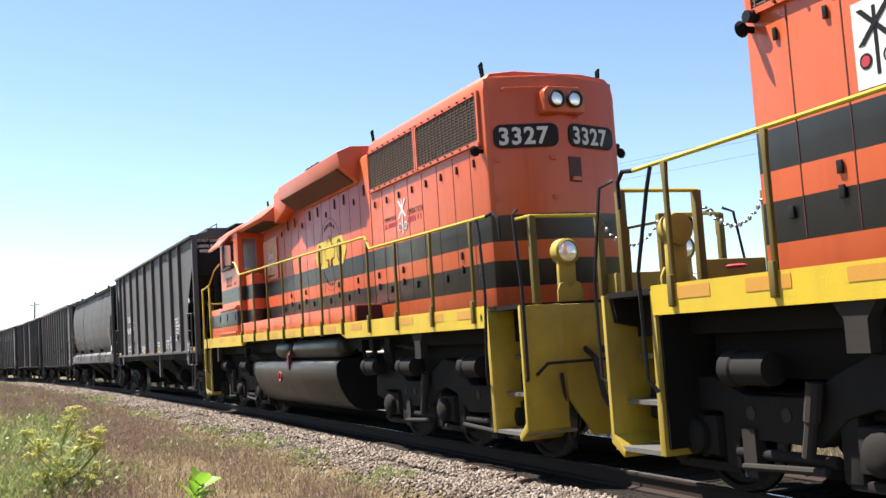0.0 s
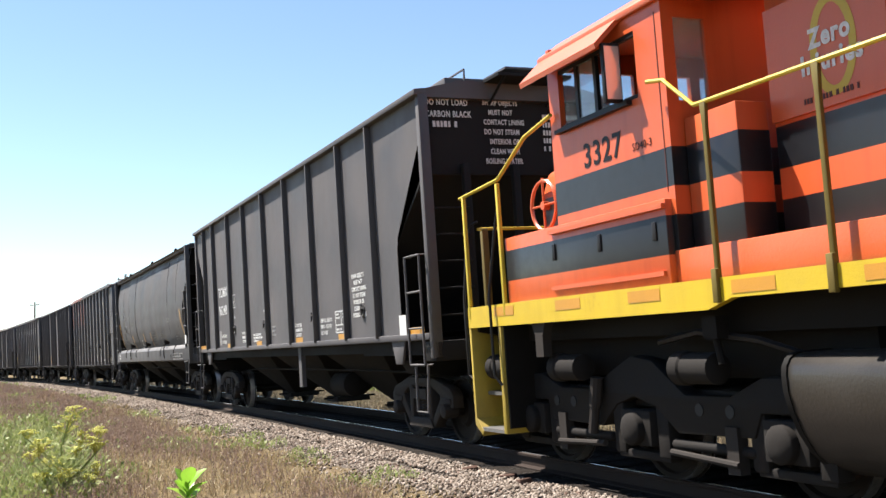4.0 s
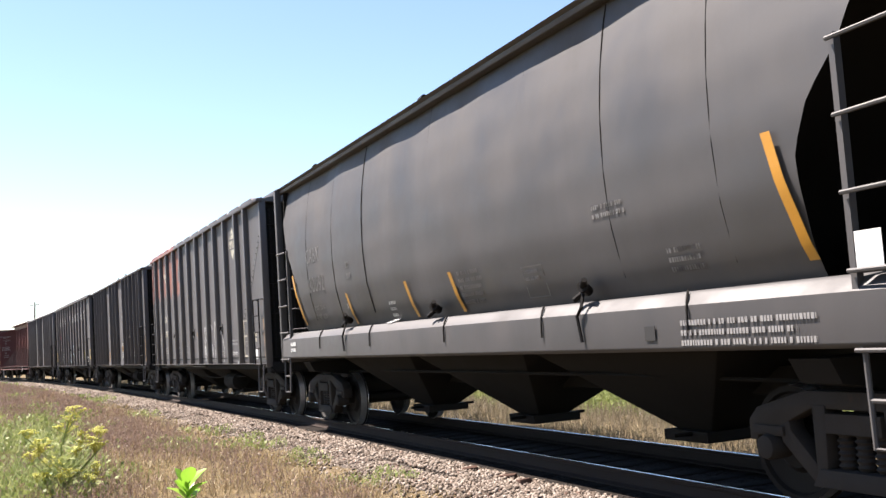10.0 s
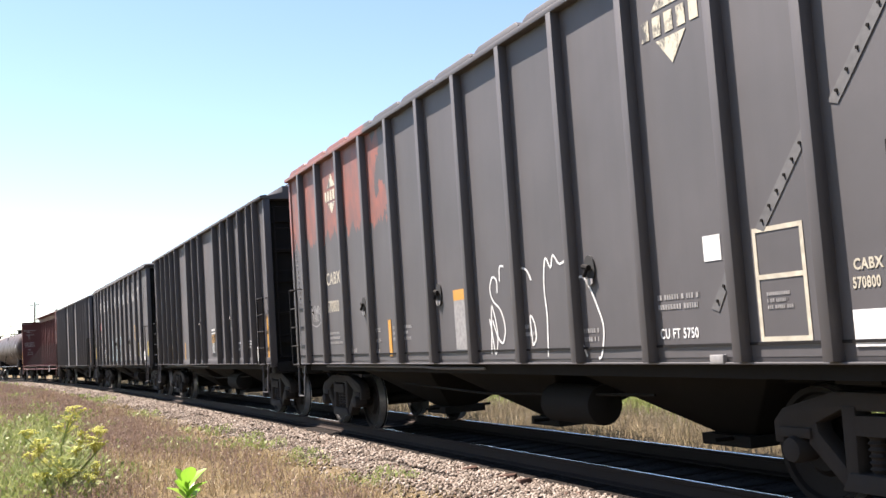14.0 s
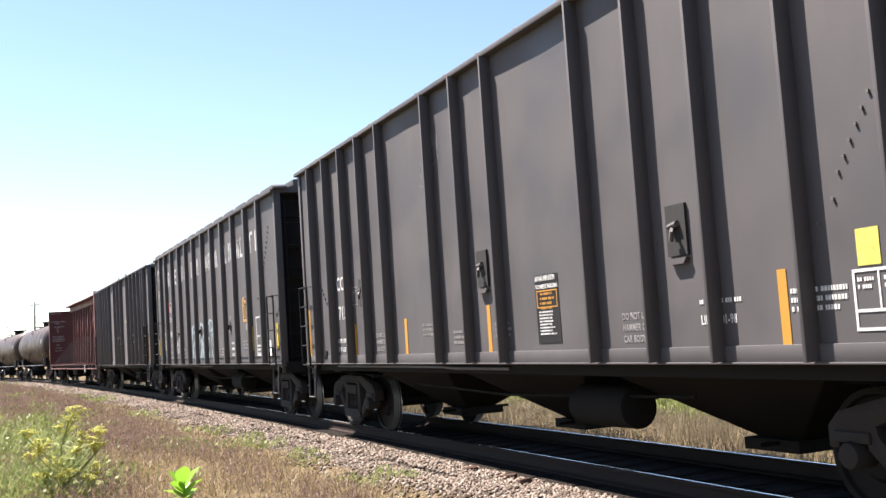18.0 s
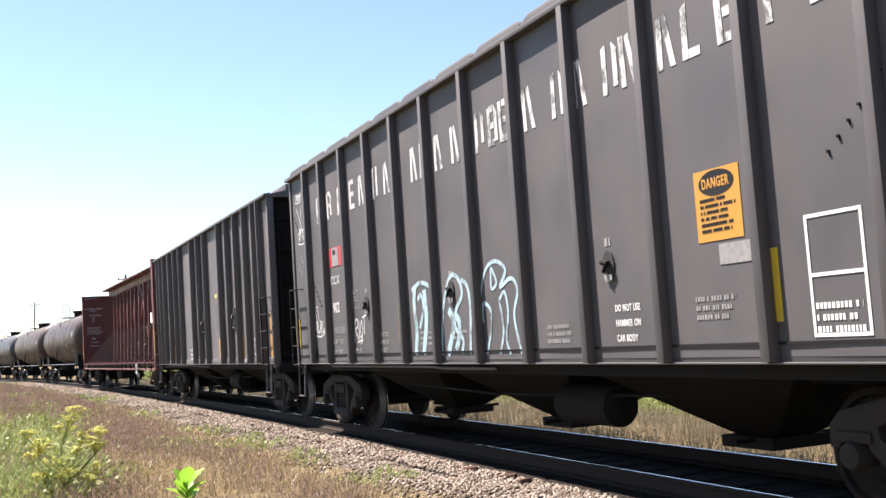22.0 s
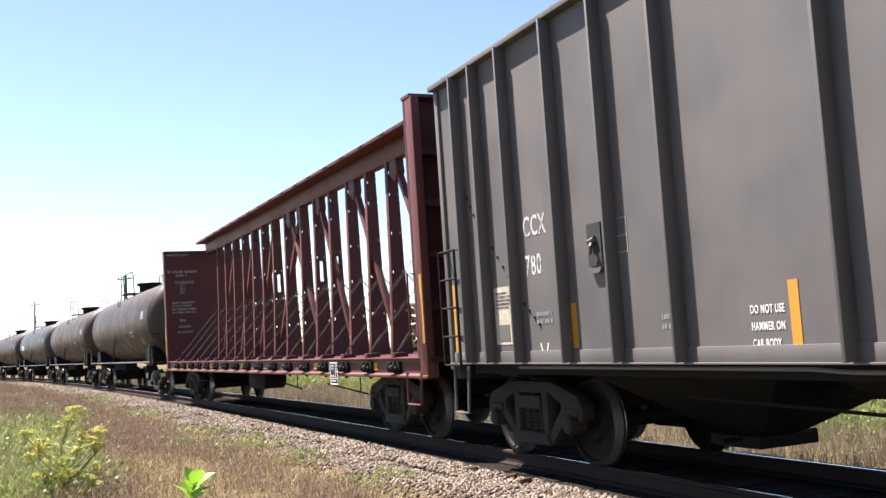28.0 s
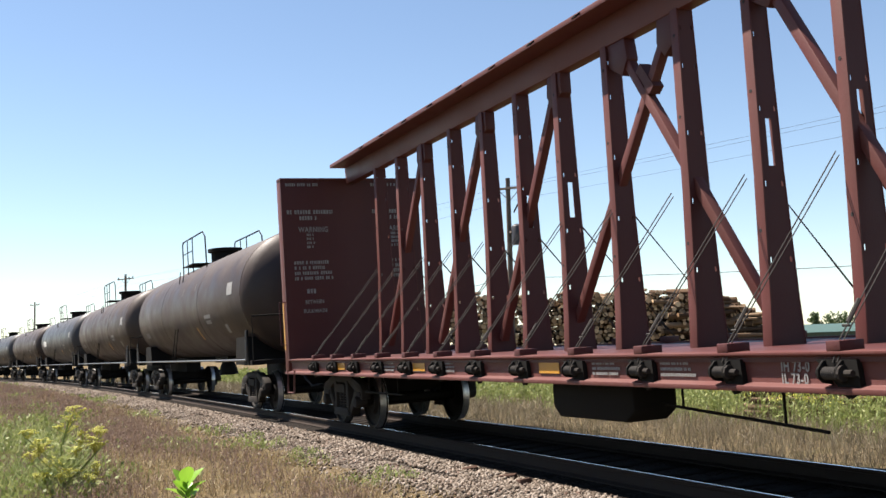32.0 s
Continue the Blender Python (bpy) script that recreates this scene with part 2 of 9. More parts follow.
G_RUST = leafy("reddish_weed", [(0.0, (0.13, 0.085, 0.066)), (0.5, (0.24, 0.165, 0.128)), (1.0, (0.35, 0.26, 0.20))])
G_VERGE = leafy("verge_grass", [(0.0, (0.085, 0.068, 0.045)), (0.4, (0.15, 0.122, 0.082)), (0.8, (0.23, 0.192, 0.132)), (1.0, (0.13, 0.13, 0.06))])
G_GREEN = leafy("green_grass", [(0.0, (0.124, 0.161, 0.0438)), (0.5, (0.219, 0.263, 0.0803)), (1.0, (0.321, 0.329, 0.146))])
G_LEAF = leafy("fresh_leaf", [(0.0, (0.124, 0.263, 0.0219)), (0.5, (0.197, 0.365, 0.0365)), (1.0, (0.263, 0.409, 0.073))], 0.4, 0.4)
G_FLOWER = leafy("yellow_flower", [(0.0, (0.40, 0.40, 0.05)), (1.0, (0.55, 0.52, 0.12))])
G_TREE = leafy("tree_leaf", [(0.0, (0.0246, 0.0492, 0.0164)), (1.0, (0.0656, 0.0984, 0.0328))])
M_STONE = leafy("ballast_stone", [(0.0, (0.058, 0.043, 0.033)), (0.3, (0.12, 0.095, 0.077)), (0.7, (0.195, 0.162, 0.134)), (0.92, (0.275, 0.235, 0.20)), (1.0, (0.105, 0.062, 0.046))], 0.9, 0.0)
M_CHIP = plain("rotten_tie_wood", (0.055, 0.032, 0.024), 0.9, 0, 9, 0.5, 0.1)
M_LOG = leafy("log_bark", [(0.0, (0.05, 0.033, 0.023)), (0.5, (0.115, 0.075, 0.05)), (1.0, (0.20, 0.14, 0.093))], 0.9, 0.0)
M_CUT = leafy("log_cut_end", [(0.0, (0.20, 0.122, 0.07)), (0.3, (0.37, 0.24, 0.14)), (0.7, (0.53, 0.37, 0.22)), (1.0, (0.62, 0.46, 0.30))], 0.85, 0.0)


# ---- mesh building ----
class Solid:
    """Collects boxes, prisms, rods and turned shapes into one mesh."""

    def __init__(self):
        self.v, self.f = [], []

    def add(self, verts, faces):
        k = len(self.v)
        self.v += [tuple(p) for p in verts]
        self.f += [tuple(i + k for i in q) for q in faces]
        return self

    def box(self, x0, x1, y0, y1, z0, z1):
        return self.add([(x, y, z) for x in (x0, x1) for y in (y0, y1) for z in (z0, z1)],
                        [(0, 1, 3, 2), (4, 6, 7, 5), (0, 4, 5, 1), (2, 3, 7, 6), (0, 2, 6, 4), (1, 5, 7, 3)])

    def prism(self, pts, plane, a, b):
        """The outline pts, in the plane 'xz', 'yz' or 'xy', pushed from a to b along the third axis."""
        def at(p, c):
            return {"xz": (p[0], c, p[1]), "yz": (c, p[0], p[1]), "xy": (p[0], p[1], c)}[plane]
        k = len(pts)
        area = sum(pts[i][0] * pts[(i + 1) % k][1] - pts[(i + 1) % k][0] * pts[i][1] for i in range(k))
        flip = (area > 0) != (plane == "xz")
        ring = list(range(k)) if flip else list(range(k))[::-1]
        if a > b:
            ring = ring[::-1]
        faces = [tuple(ring[::-1]), tuple(i + k for i in ring)]
        faces += [(ring[i], ring[(i + 1) % k], ring[(i + 1) % k] + k, ring[i] + k) for i in range(k)]
        return self.add([at(p, a) for p in pts] + [at(p, b) for p in pts], faces)

    def rod(self, p0, p1, r, n=8, r2=None):
        p0, p1 = Vector(p0), Vector(p1)
        d = (p1 - p0).normalized()
        u = d.orthogonal().normalized()
        w = d.cross(u)
        r2 = r if r2 is None else r2
        ring = [(math.cos(2 * math.pi * i / n), math.sin(2 * math.pi * i / n)) for i in range(n)]
        vs = [p0 + (u * c + w * s) * r for c, s in ring] + [p1 + (u * c + w * s) * r2 for c, s in ring]
        fs = [(i, (i + 1) % n, (i + 1) % n + n, i + n) for i in range(n)]
        return self.add(vs, fs + [tuple(range(n))[::-1], tuple(range(n, 2 * n))])

    def tube(self, pts, r, n=6):
        """A bent rod through pts."""
        pts = [Vector(p) for p in pts]
        vs, fs = [], []
        u = None
        for i, p in enumerate(pts):
            d = (pts[min(i + 1, len(pts) - 1)] - pts[max(i - 1, 0)]).normalized()
            u = (d.orthogonal() if u is None else u - d * u.dot(d)).normalized()
            w = d.cross(u)
            vs += [p + (u * math.cos(2 * math.pi * k / n) + w * math.sin(2 * math.pi * k / n)) * r for k in range(n)]
        for i in range(len(pts) - 1):
            fs += [(i * n + k, i * n + (k + 1) % n, (i + 1) * n + (k + 1) % n, (i + 1) * n + k) for k in range(n)]
        k = (len(pts) - 1) * n
        return self.add(vs, fs + [tuple(range(n))[::-1], tuple(range(k, k + n))])

    def turned(self, profile, c=(0, 0, 0), axis="x", n=24, squash=1.0):
        """profile: (place along the axis, radius) turned about the axis through c."""
        vs, fs = [], []
        for a, r in profile:
            for k in range(n):
                q, w = r * math.cos(2 * math.pi * k / n), r * math.sin(2 * math.pi * k / n) * squash
                vs.append({"x": (c[0] + a, c[1] + q, c[2] + w), "y": (c[0] + w, c[1] + a, c[2] + q), "z": (c[0] + q, c[1] + w, c[2] + a)}[axis])
        for i in range(len(profile) - 1):
            fs += [(i * n + k, i * n + (k + 1) % n, (i + 1) * n + (k + 1) % n, (i + 1) * n + k) for k in range(n)]
        k = (len(profile) - 1) * n
        return self.add(vs, fs + [tuple(range(n))[::-1], tuple(range(k, k + n))])

    def sheet(self, rows):
        """A surface through rows of points."""
        k = len(rows[0])
        vs = [p for row in rows for p in row]
        return self.add(vs, [(i * k + j, i * k + j + 1, (i + 1) * k + j + 1, (i + 1) * k + j) for i in range(len(rows) - 1) for j in range(k - 1)])

    def mesh(self, name, material, bevel=0.0, smooth=35):
        me = bpy.data.meshes.new(name)
        me.from_pydata(self.v, [], self.f)
        if bevel:
            bm = bmesh.new()
            bm.from_mesh(me)
            bmesh.ops.recalc_face_normals(bm, faces=bm.faces)
            sharp = [e for e in bm.edges if len(e.link_faces) == 2 and e.calc_face_angle(0) > 0.7]
            bmesh.ops.bevel(bm, geom=sharp, offset=bevel, segments=2, profile=0.5, affect="EDGES", clamp_overlap=True)
            bm.to_mesh(me)
            bm.free()
        else:
            bm = bmesh.new()
            bm.from_mesh(me)
            bmesh.ops.recalc_face_normals(bm, faces=bm.faces)
            bm.to_mesh(me)
            bm.free()
        me.materials.append(material)
        if smooth:
            me.polygons.foreach_set("use_smooth", [True] * len(me.polygons))
            me.set_sharp_from_angle(angle=radians(smooth))
        return me


def part(name, solid, material, parent, label="", bevel=0.0, smooth=35):
    """Links a Solid (or a finished mesh) as one mesh object under a thing or a part."""
    me = solid.mesh(name, material, bevel, smooth) if isinstance(solid, Solid) else solid
    ob = new(name, me)
    ob.parent = parent
    return tagged(ob, label)


def again(ob, parent, x=0, y=0, z=0, rz=0):
    """Another object on the same mesh, moved."""
    o = new(ob.name.split(".")[0], ob.data)
    o.parent = parent
    o.matrix_basis = pose(x, y, z, 0, 0, rz)
    return o


def thing(name, label, category, group=""):
    return tagged(new(name), label, category, group)


def box(*a):
    return Solid().box(*a)


LETTERS = {}
def letters(body, size, bold=0.0, squeeze=1.0):
    """A flat mesh of the words, 1 mm thick, lying in x and y from the lower left."""
    key = (body, size, bold, squeeze)
    if key not in LETTERS:
        c = bpy.data.curves.new("letters", "FONT")
        c.body, c.size, c.offset, c.extrude, c.resolution_u = body, size, bold, 0.001, 4
        c.space_character = 1.12
        o = new("letters", c)
        bpy.context.view_layer.update()
        me = bpy.data.meshes.new_from_object(o.evaluated_get(bpy.context.evaluated_depsgraph_get()))
        bpy.data.objects.remove(o)
        me.transform(Matrix.Diagonal((squeeze, 1, 1, 1)))
        LETTERS[key] = me
    return LETTERS[key]


def lettering(body, size, x, y, z, parent, material, label="", bold=0.003, squeeze=0.85, facing="near", name="lettering"):
    """Words on a side wall (facing 'near': seen from -y; 'far': from +y; 'front': from +x), lower left at x, y, z. Large ones get a mesh for each letter."""
    me = letters(body, size, bold, squeeze).copy()
    me.materials.clear()
    me.materials.append(material)
    place = pose(x, y, z, 90, 0, {"near": 0, "far": 180, "front": 90}[facing])
    if size < 0.19:
        o = new(name, me)
        o.parent, o.matrix_basis = parent, place
        return tagged(o, label, kind="stuff")
    spans = []
    for p in sorted(me.polygons, key=lambda p: min(me.vertices[i].co.x for i in p.vertices)):
        lo, hi = min(me.vertices[i].co.x for i in p.vertices), max(me.vertices[i].co.x for i in p.vertices)
        if spans and lo <= spans[-1][1] + 1e-4:
            spans[-1][1] = max(hi, spans[-1][1])
            spans[-1][2].append(p)
        else:
            spans.append([lo, hi, [p]])
    for lo, hi, faces in spans:
        used = sorted({i for p in faces for i in p.vertices})
        at = {i: k for k, i in enumerate(used)}
        one = bpy.data.meshes.new("letter")
        one.from_pydata([me.vertices[i].co for i in used], [], [[at[i] for i in p.vertices] for p in faces])
        one.materials.append(material)
        o = new("letter", one)
        o.parent, o.matrix_basis = parent, place
        tagged(o, label)
    return o


def bars(x, z, y, wide, rows, high, parent, material, seed=0, name="stencil", label="", cut=0.25, front=False):
    """Small writing that nobody can read: rows of short bars on a side wall."""
    rnd, s = random.Random(seed), Solid()
    for i in range(rows):
        a = x
        end = x + wide * rnd.uniform(0.7, 1)
        while a < end:
            b = min(end, a + rnd.uniform(0.35, 0.62) * high)
            zz = z - i * high * 1.6
            if front:
                s.box(y - 0.0015, y + 0.0015, a, b, zz, zz + high)
            else:
                s.box(a, b, y - 0.0015, y + 0.0015, zz, zz + high * 0.85)
            a = b + high * (0.22 if rnd.random() < 0.8 else 0.75)
    o = part(name, s, material, parent, label, smooth=0)
    return tagged(o, kind="stuff")


def path_y(x):
    """Where the track's middle lies across, at x along it."""
    d = min(0.0, x - CURVE_START)
    if d < -420:
        return -0.5 * CURVATURE * 420 ** 2 - CURVATURE * 420 * (-d - 420)
    return -0.5 * CURVATURE * d * d


def on_track(x, lat=0.0, z=0.0):
    """The world place at x along the track, lat towards the camera, z over the rail heads (in the canted plane)."""
    return TILT @ Vector((x, path_y(x) - lat, z))


def track_pose(x, half):
    """The pose of a car whose trucks stand at x - half and x + half."""
    a, b = path_y(x - half), path_y(x + half)
    return TILT @ pose(x, (a + b) / 2, 0, 0, 0, math.degrees(math.atan2(b - a, 2 * half)))


# ---- ground and track ----
def height(lat, x):
    """Ground height over the rail heads' plane."""
    level = lat * math.tan(radians(CANT))
    if lat >= 0:
        h = np.interp(lat, [0, 1.5, 2.0, 2.7, 4.0, 7.0], [-0.19, -0.17, -0.20, -0.27, -0.28, -0.27])
        return h + (max(0, lat - 7) * math.tan(radians(CANT)) if lat > 7 else 0)
    far = -lat
    flat = np.interp(far, [0, 1.5, 1.9, 2.8, 6.0, 14.0, 40.0, 100.0, 300.0], [-0.19, -0.118, -0.16, -0.43, -0.52, -0.8, -1.6, -3.5, -4.0])
    return flat - far * math.tan(radians(CANT))


def ground():
    xs = [-3200, -2200, -1500, -1000, -700, -500, -400, -300, -230, -180, -150] + list(np.arange(-130, -40, 5.0)) + list(np.arange(-40, 8, 1.0)) + [10, 14, 20, 30, 50, 90, 160, 300, 600, 1200, 2500]
    ls = [2500, 1200, 600, 300, 160, 90, 55, 35, 24, 17, 13, 10] + list(np.arange(9, 1.9, -0.35)) + list(np.arange(1.8, -3.1, -0.3)) + [-3.6, -4.3, -5, -6, -7.5, -9, -12, -16, -22, -30, -40, -60, -90, -150, -300, -700, -1500, -3000]
    s, lats = Solid(), []
    rows = []
    for x in xs:
        row = []
        for lat in ls:
            far = abs(lat) > 200 or x < -450
            y = path_y(x if not far else max(x, -424)) - lat
            bump = 0.0 if abs(lat) < 1.7 or far else 0.09 * noise.noise((x * 0.35, lat * 0.5, 3)) + 0.03 * noise.noise((x * 1.7, lat * 1.9, 7))
            row.append(TILT @ Vector((x, y, height(lat, x) + bump)))
            lats.append(lat)
        rows.append(row)
    s.sheet(rows)
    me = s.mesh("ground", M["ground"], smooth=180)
    a = me.attributes.new("lat", "FLOAT", "POINT")
    a.data.foreach_set("value", lats)
    return tagged(new("ground", me), "dry soil with a band of grey ballast stone", "ground", kind="structure")


def rail(side):
    """One rail: foot, web and head, along the whole curve."""
    outline = [(-0.075, -0.172), (0.075, -0.172), (0.075, -0.16), (0.012, -0.14), (0.009, -0.045), (0.036, -0.035), (0.037, -0.009), (0.030, -0.004), (0.017, 0.0), (-0.017, 0.0), (-0.030, -0.004), (-0.037, -0.009), (-0.036, -0.035), (-0.009, -0.045), (-0.012, -0.14), (-0.075, -0.16)]
    xs = list(np.arange(-420, -60, 12.0)) + list(np.arange(-60, 0, 4.0)) + [0, 60, 160]
    rows = [[on_track(x, side * 0.755 + a, z) for a, z in outline + outline[:1]] for x in xs]
    s = Solid().sheet(rows)
    return tagged(new("rail", s.mesh("rail", M["rail"], smooth=20)), "rusty steel rail with a bright worn head", "rail", "the two rails", "structure")


GROUND = ground()
RAILS = [rail(1), rail(-1)]


def ties():
    base = tagged(new("track_bed"), "dark wooden ties under both rails, half sunk in ballast", "track", kind="structure")
    me = box(-0.115, 0.115, -1.29, 1.29, -0.36, -0.175).mesh("tie", M["tie"], 0.012)
    rest = Solid()
    for i in range(420):
        x = 6 - i * 0.53
        q = TILT @ pose(x, path_y(x), 0, 0, 0, math.degrees(math.atan(-CURVATURE * min(0, x - CURVE_START))) + random.uniform(-1, 1))
        if i < 120:
            o = new("tie", me)
            o.parent, o.matrix_basis = base, q
        else:
            c = box(-0.115, 0.115, -1.29, 1.29, -0.36, -0.175)
            rest.add([q @ Vector(p) for p in c.v], c.f)
    part("far_ties", rest, M["tie"], base)["kind"] = "stuff"


ties()


# ---- running gear ----
CARS, WHEELS = [], []
MESHES = {}


def once(key, make):
    if key not in MESHES:
        MESHES[key] = make()
    return MESHES[key]


def wheelset_mesh(r):
    s = Solid()
    for k in (-1, 1):
        y = 0.755 * k
        prof = [(-0.066, 0.09), (-0.066, r * 0.42), (-0.02, r * 0.52), (-0.03, r * 0.86), (-0.062, r * 0.9), (-0.062, r), (0.045, r + 0.004), (0.062, r + 0.026), (0.07, r + 0.022), (0.07, r * 0.9), (0.03, r * 0.86), (0.02, r * 0.5), (0.05, r * 0.4), (0.05, 0.09)]
        s.turned([(-a * k, b) for a, b in prof], (0, y, 0), "y", 28)
    s.rod((0, -1.06, 0), (0, 1.06, 0), 0.075, 12)
    return s


def wheel_mesh(r):
    me = wheelset_mesh(r).mesh("wheelset", M["wheel"], smooth=40)
    me.materials.append(M["tread"])
    for p in me.polygons:
        rr = math.hypot(p.center.x, p.center.z)
        if abs(p.center.y) > 0.6 and rr > r * 0.985 and abs(p.normal.y) < 0.5:
            p.material_index = 1
    return me


def side_frame():
    s = Solid()
    y0, y1 = 0.90, 1.06
    s.prism([(-1.12, 0.50), (-1.12, 0.66), (-1.02, 0.76), (-0.48, 0.90), (0.48, 0.90), (1.02, 0.76), (1.12, 0.66), (1.12, 0.50), (1.03, 0.50), (1.0, 0.62), (0.78, 0.62), (0.42, 0.77), (-0.42, 0.77), (-0.78, 0.62), (-1.0, 0.62), (-1.03, 0.50)], "xz", y0, y1)
    for k in (-1, 1):
        s.prism([(k * 0.79, 0.66), (k * 0.68, 0.72), (k * 0.66, 0.60), (k * 0.36, 0.31), (k * 0.42, 0.20), (k * 0.76, 0.50)], "xz", y0 + 0.002, y1 - 0.004)
        s.prism([(k * 0.40, 0.30), (k * 0.29, 0.30), (k * 0.27, 0.80), (k * 0.40, 0.80)], "xz", y0 + 0.02, y1 + 0.012)
        s.box(k * 0.89 - 0.17, k * 0.89 + 0.17, y0 - 0.02, y1 + 0.02, 0.545, 0.625)
    s.prism([(-0.44, 0.20), (0.44, 0.20), (0.36, 0.335), (-0.36, 0.335)], "xz", y0 - 0.03, y1 + 0.03)
    return s


def coil_spring():
    prof = [(0.33, 0.045)]
    for i in range(6):
        z = 0.365 + i * 0.045
        prof += [(z - 0.018, 0.055), (z, 0.075), (z + 0.018, 0.055)]
    return Solid().turned(prof + [(0.62, 0.045)], (0, 0.98, 0), "z", 10)


def freight_truck(car, x, roll=True, cap=None):
    """A three-piece truck: bolster, two side frames, springs, bearing caps and two wheelsets."""
    t = part("truck", once("bolster", lambda: Solid().box(-0.17, 0.17, -0.9, 0.9, 0.52, 0.82).rod((0, 0, 0.8), (0, 0, 0.95), 0.2, 14).box(-0.62, -0.52, -0.8, 0.8, 0.34, 0.46).box(0.52, 0.62, -0.8, 0.8, 0.34, 0.46).mesh("truck", M["truck"], 0.012)), None, car)
    t.matrix_basis = pose(x, 0, 0)
    for k in (-1, 1):
        for nm, mk, mt, dx in [("side_frame", side_frame, "truck", 0), ("spring_seat", lambda: Solid().box(-0.26, 0.26, 0.88, 1.09, 0.60, 0.74), "truck", 0)] + [("spring", coil_spring, "truck", d) for d in (-0.17, 0, 0.17)]:
            o = part(nm, once(nm, lambda: mk().mesh(nm, M[mt], 0.012 if nm == "side_frame" else 0)), None, t)
            o.matrix_basis = pose(dx, 0, 0, 0, 0, 0 if k > 0 else 180)
        for q in (-1, 1):
            o = part("bearing_cap", once("cap", lambda: Solid().turned([(-0.14, 0.10), (0.02, 0.105), (0.06, 0.09), (0.075, 0.04)], (0, 1.06, 0), "y", 14).mesh("bearing_cap", M["truck"])), None, t)
            o.matrix_basis = pose(q * 0.89, 0, 0.457, 0, 0, 0 if k > 0 else 180)
    for q in (-1, 1):
        w = part("wheelset", once("wheelset", lambda: wheel_mesh(0.457)), None, t)
        w.matrix_basis = pose(q * 0.89, 0, 0.457)
        if roll:
            WHEELS.append((w, q * 0.89, 0.457))
    return t


def coupler(car, x, k):
    """Draft gear and knuckle at one end, reaching half-way to the next car."""
    s = Solid().box(min(0, k * 0.36), max(0, k * 0.36), -0.08, 0.08, 0.78, 0.96)
    s.prism([(k * 0.34, -0.12), (k * 0.62, -0.17), (k * 0.66, -0.06), (k * 0.50, 0.02), (k * 0.60, 0.14), (k * 0.50, 0.2), (k * 0.34, 0.13)], "xy", 0.74, 1.02)
    o = part("coupler", once("coupler%d" % k, lambda: s.mesh("coupler", M["truck"], 0.015)), None, car)
    o.matrix_basis = pose(x, 0, 0)
    h = Solid().tube([(x, -0.3 * k, 0.95), (x + k * 0.25, -0.28 * k, 0.72), (x + k * 0.5, -0.2 * k, 0.55), (x + k * 0.62, -0.1 * k, 0.58)], 0.028, 6)
    part("air_hose", h, M["black"], car)
    return o


def ladder(car, x0, x1, y, z0, z1, rungs, material, off=0.10, axis="x"):
    """Two stiles and rungs, standing off the wall at y. axis 'y': across the car's end at x = y."""
    d = math.copysign(off, y)
    def P(a, z, o):
        return (a, y + o, z) if axis == "x" else (y + o, a, z)
    s = Solid()
    for a in (x0, x1):
        s.tube([P(a, z1, 0), P(a, z1, d), P(a, z0, d), P(a, z0, 0)], 0.017, 6)
    st = part("ladder", s, material, car)
    for i in range(rungs):
        z = z0 + (z1 - z0) * i / (rungs - 1)
        part("rung", Solid().rod(P(x0, z, d), P(x1, z, d), 0.014, 6), material, st)
    return st


def sill_step(car, x, y, material, w=0.42, deep=0.55, z=1.1):
    k = math.copysign(0.02, y)
    s = Solid().tube([(x - w / 2, y, z), (x - w / 2 + 0.03, y + k, z - deep), (x + w / 2 - 0.03, y + k, z - deep), (x + w / 2, y, z)], 0.02, 6)
    return part("sill_step", s, material, car)


def underframe(car, L, chutes, top=1.17, wide=1.75, half_y=1.15, foot=0.27, valley=1.10):
    # chutes and sill: shade beneath the car is part of their dark colour
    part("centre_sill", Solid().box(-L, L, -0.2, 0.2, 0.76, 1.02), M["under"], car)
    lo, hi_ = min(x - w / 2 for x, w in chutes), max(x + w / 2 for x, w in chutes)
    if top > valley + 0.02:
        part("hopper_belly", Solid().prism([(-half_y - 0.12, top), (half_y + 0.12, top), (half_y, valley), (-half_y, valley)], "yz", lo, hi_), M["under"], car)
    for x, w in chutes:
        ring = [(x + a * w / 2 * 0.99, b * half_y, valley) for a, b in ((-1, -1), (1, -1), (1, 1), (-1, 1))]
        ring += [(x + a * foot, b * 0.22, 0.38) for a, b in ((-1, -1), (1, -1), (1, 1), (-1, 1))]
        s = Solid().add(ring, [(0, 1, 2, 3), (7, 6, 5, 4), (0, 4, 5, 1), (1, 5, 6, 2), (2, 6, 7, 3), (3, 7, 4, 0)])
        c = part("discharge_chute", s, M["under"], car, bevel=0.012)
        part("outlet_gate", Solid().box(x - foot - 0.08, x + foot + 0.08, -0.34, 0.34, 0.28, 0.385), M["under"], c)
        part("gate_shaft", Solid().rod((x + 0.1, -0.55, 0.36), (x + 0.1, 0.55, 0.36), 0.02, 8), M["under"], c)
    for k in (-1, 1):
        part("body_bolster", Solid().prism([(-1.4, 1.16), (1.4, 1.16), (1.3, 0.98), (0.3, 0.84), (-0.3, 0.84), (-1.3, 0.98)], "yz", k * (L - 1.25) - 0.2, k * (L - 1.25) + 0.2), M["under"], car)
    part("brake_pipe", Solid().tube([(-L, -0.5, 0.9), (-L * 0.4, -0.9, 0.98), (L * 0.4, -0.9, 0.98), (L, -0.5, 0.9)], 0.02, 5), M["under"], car)


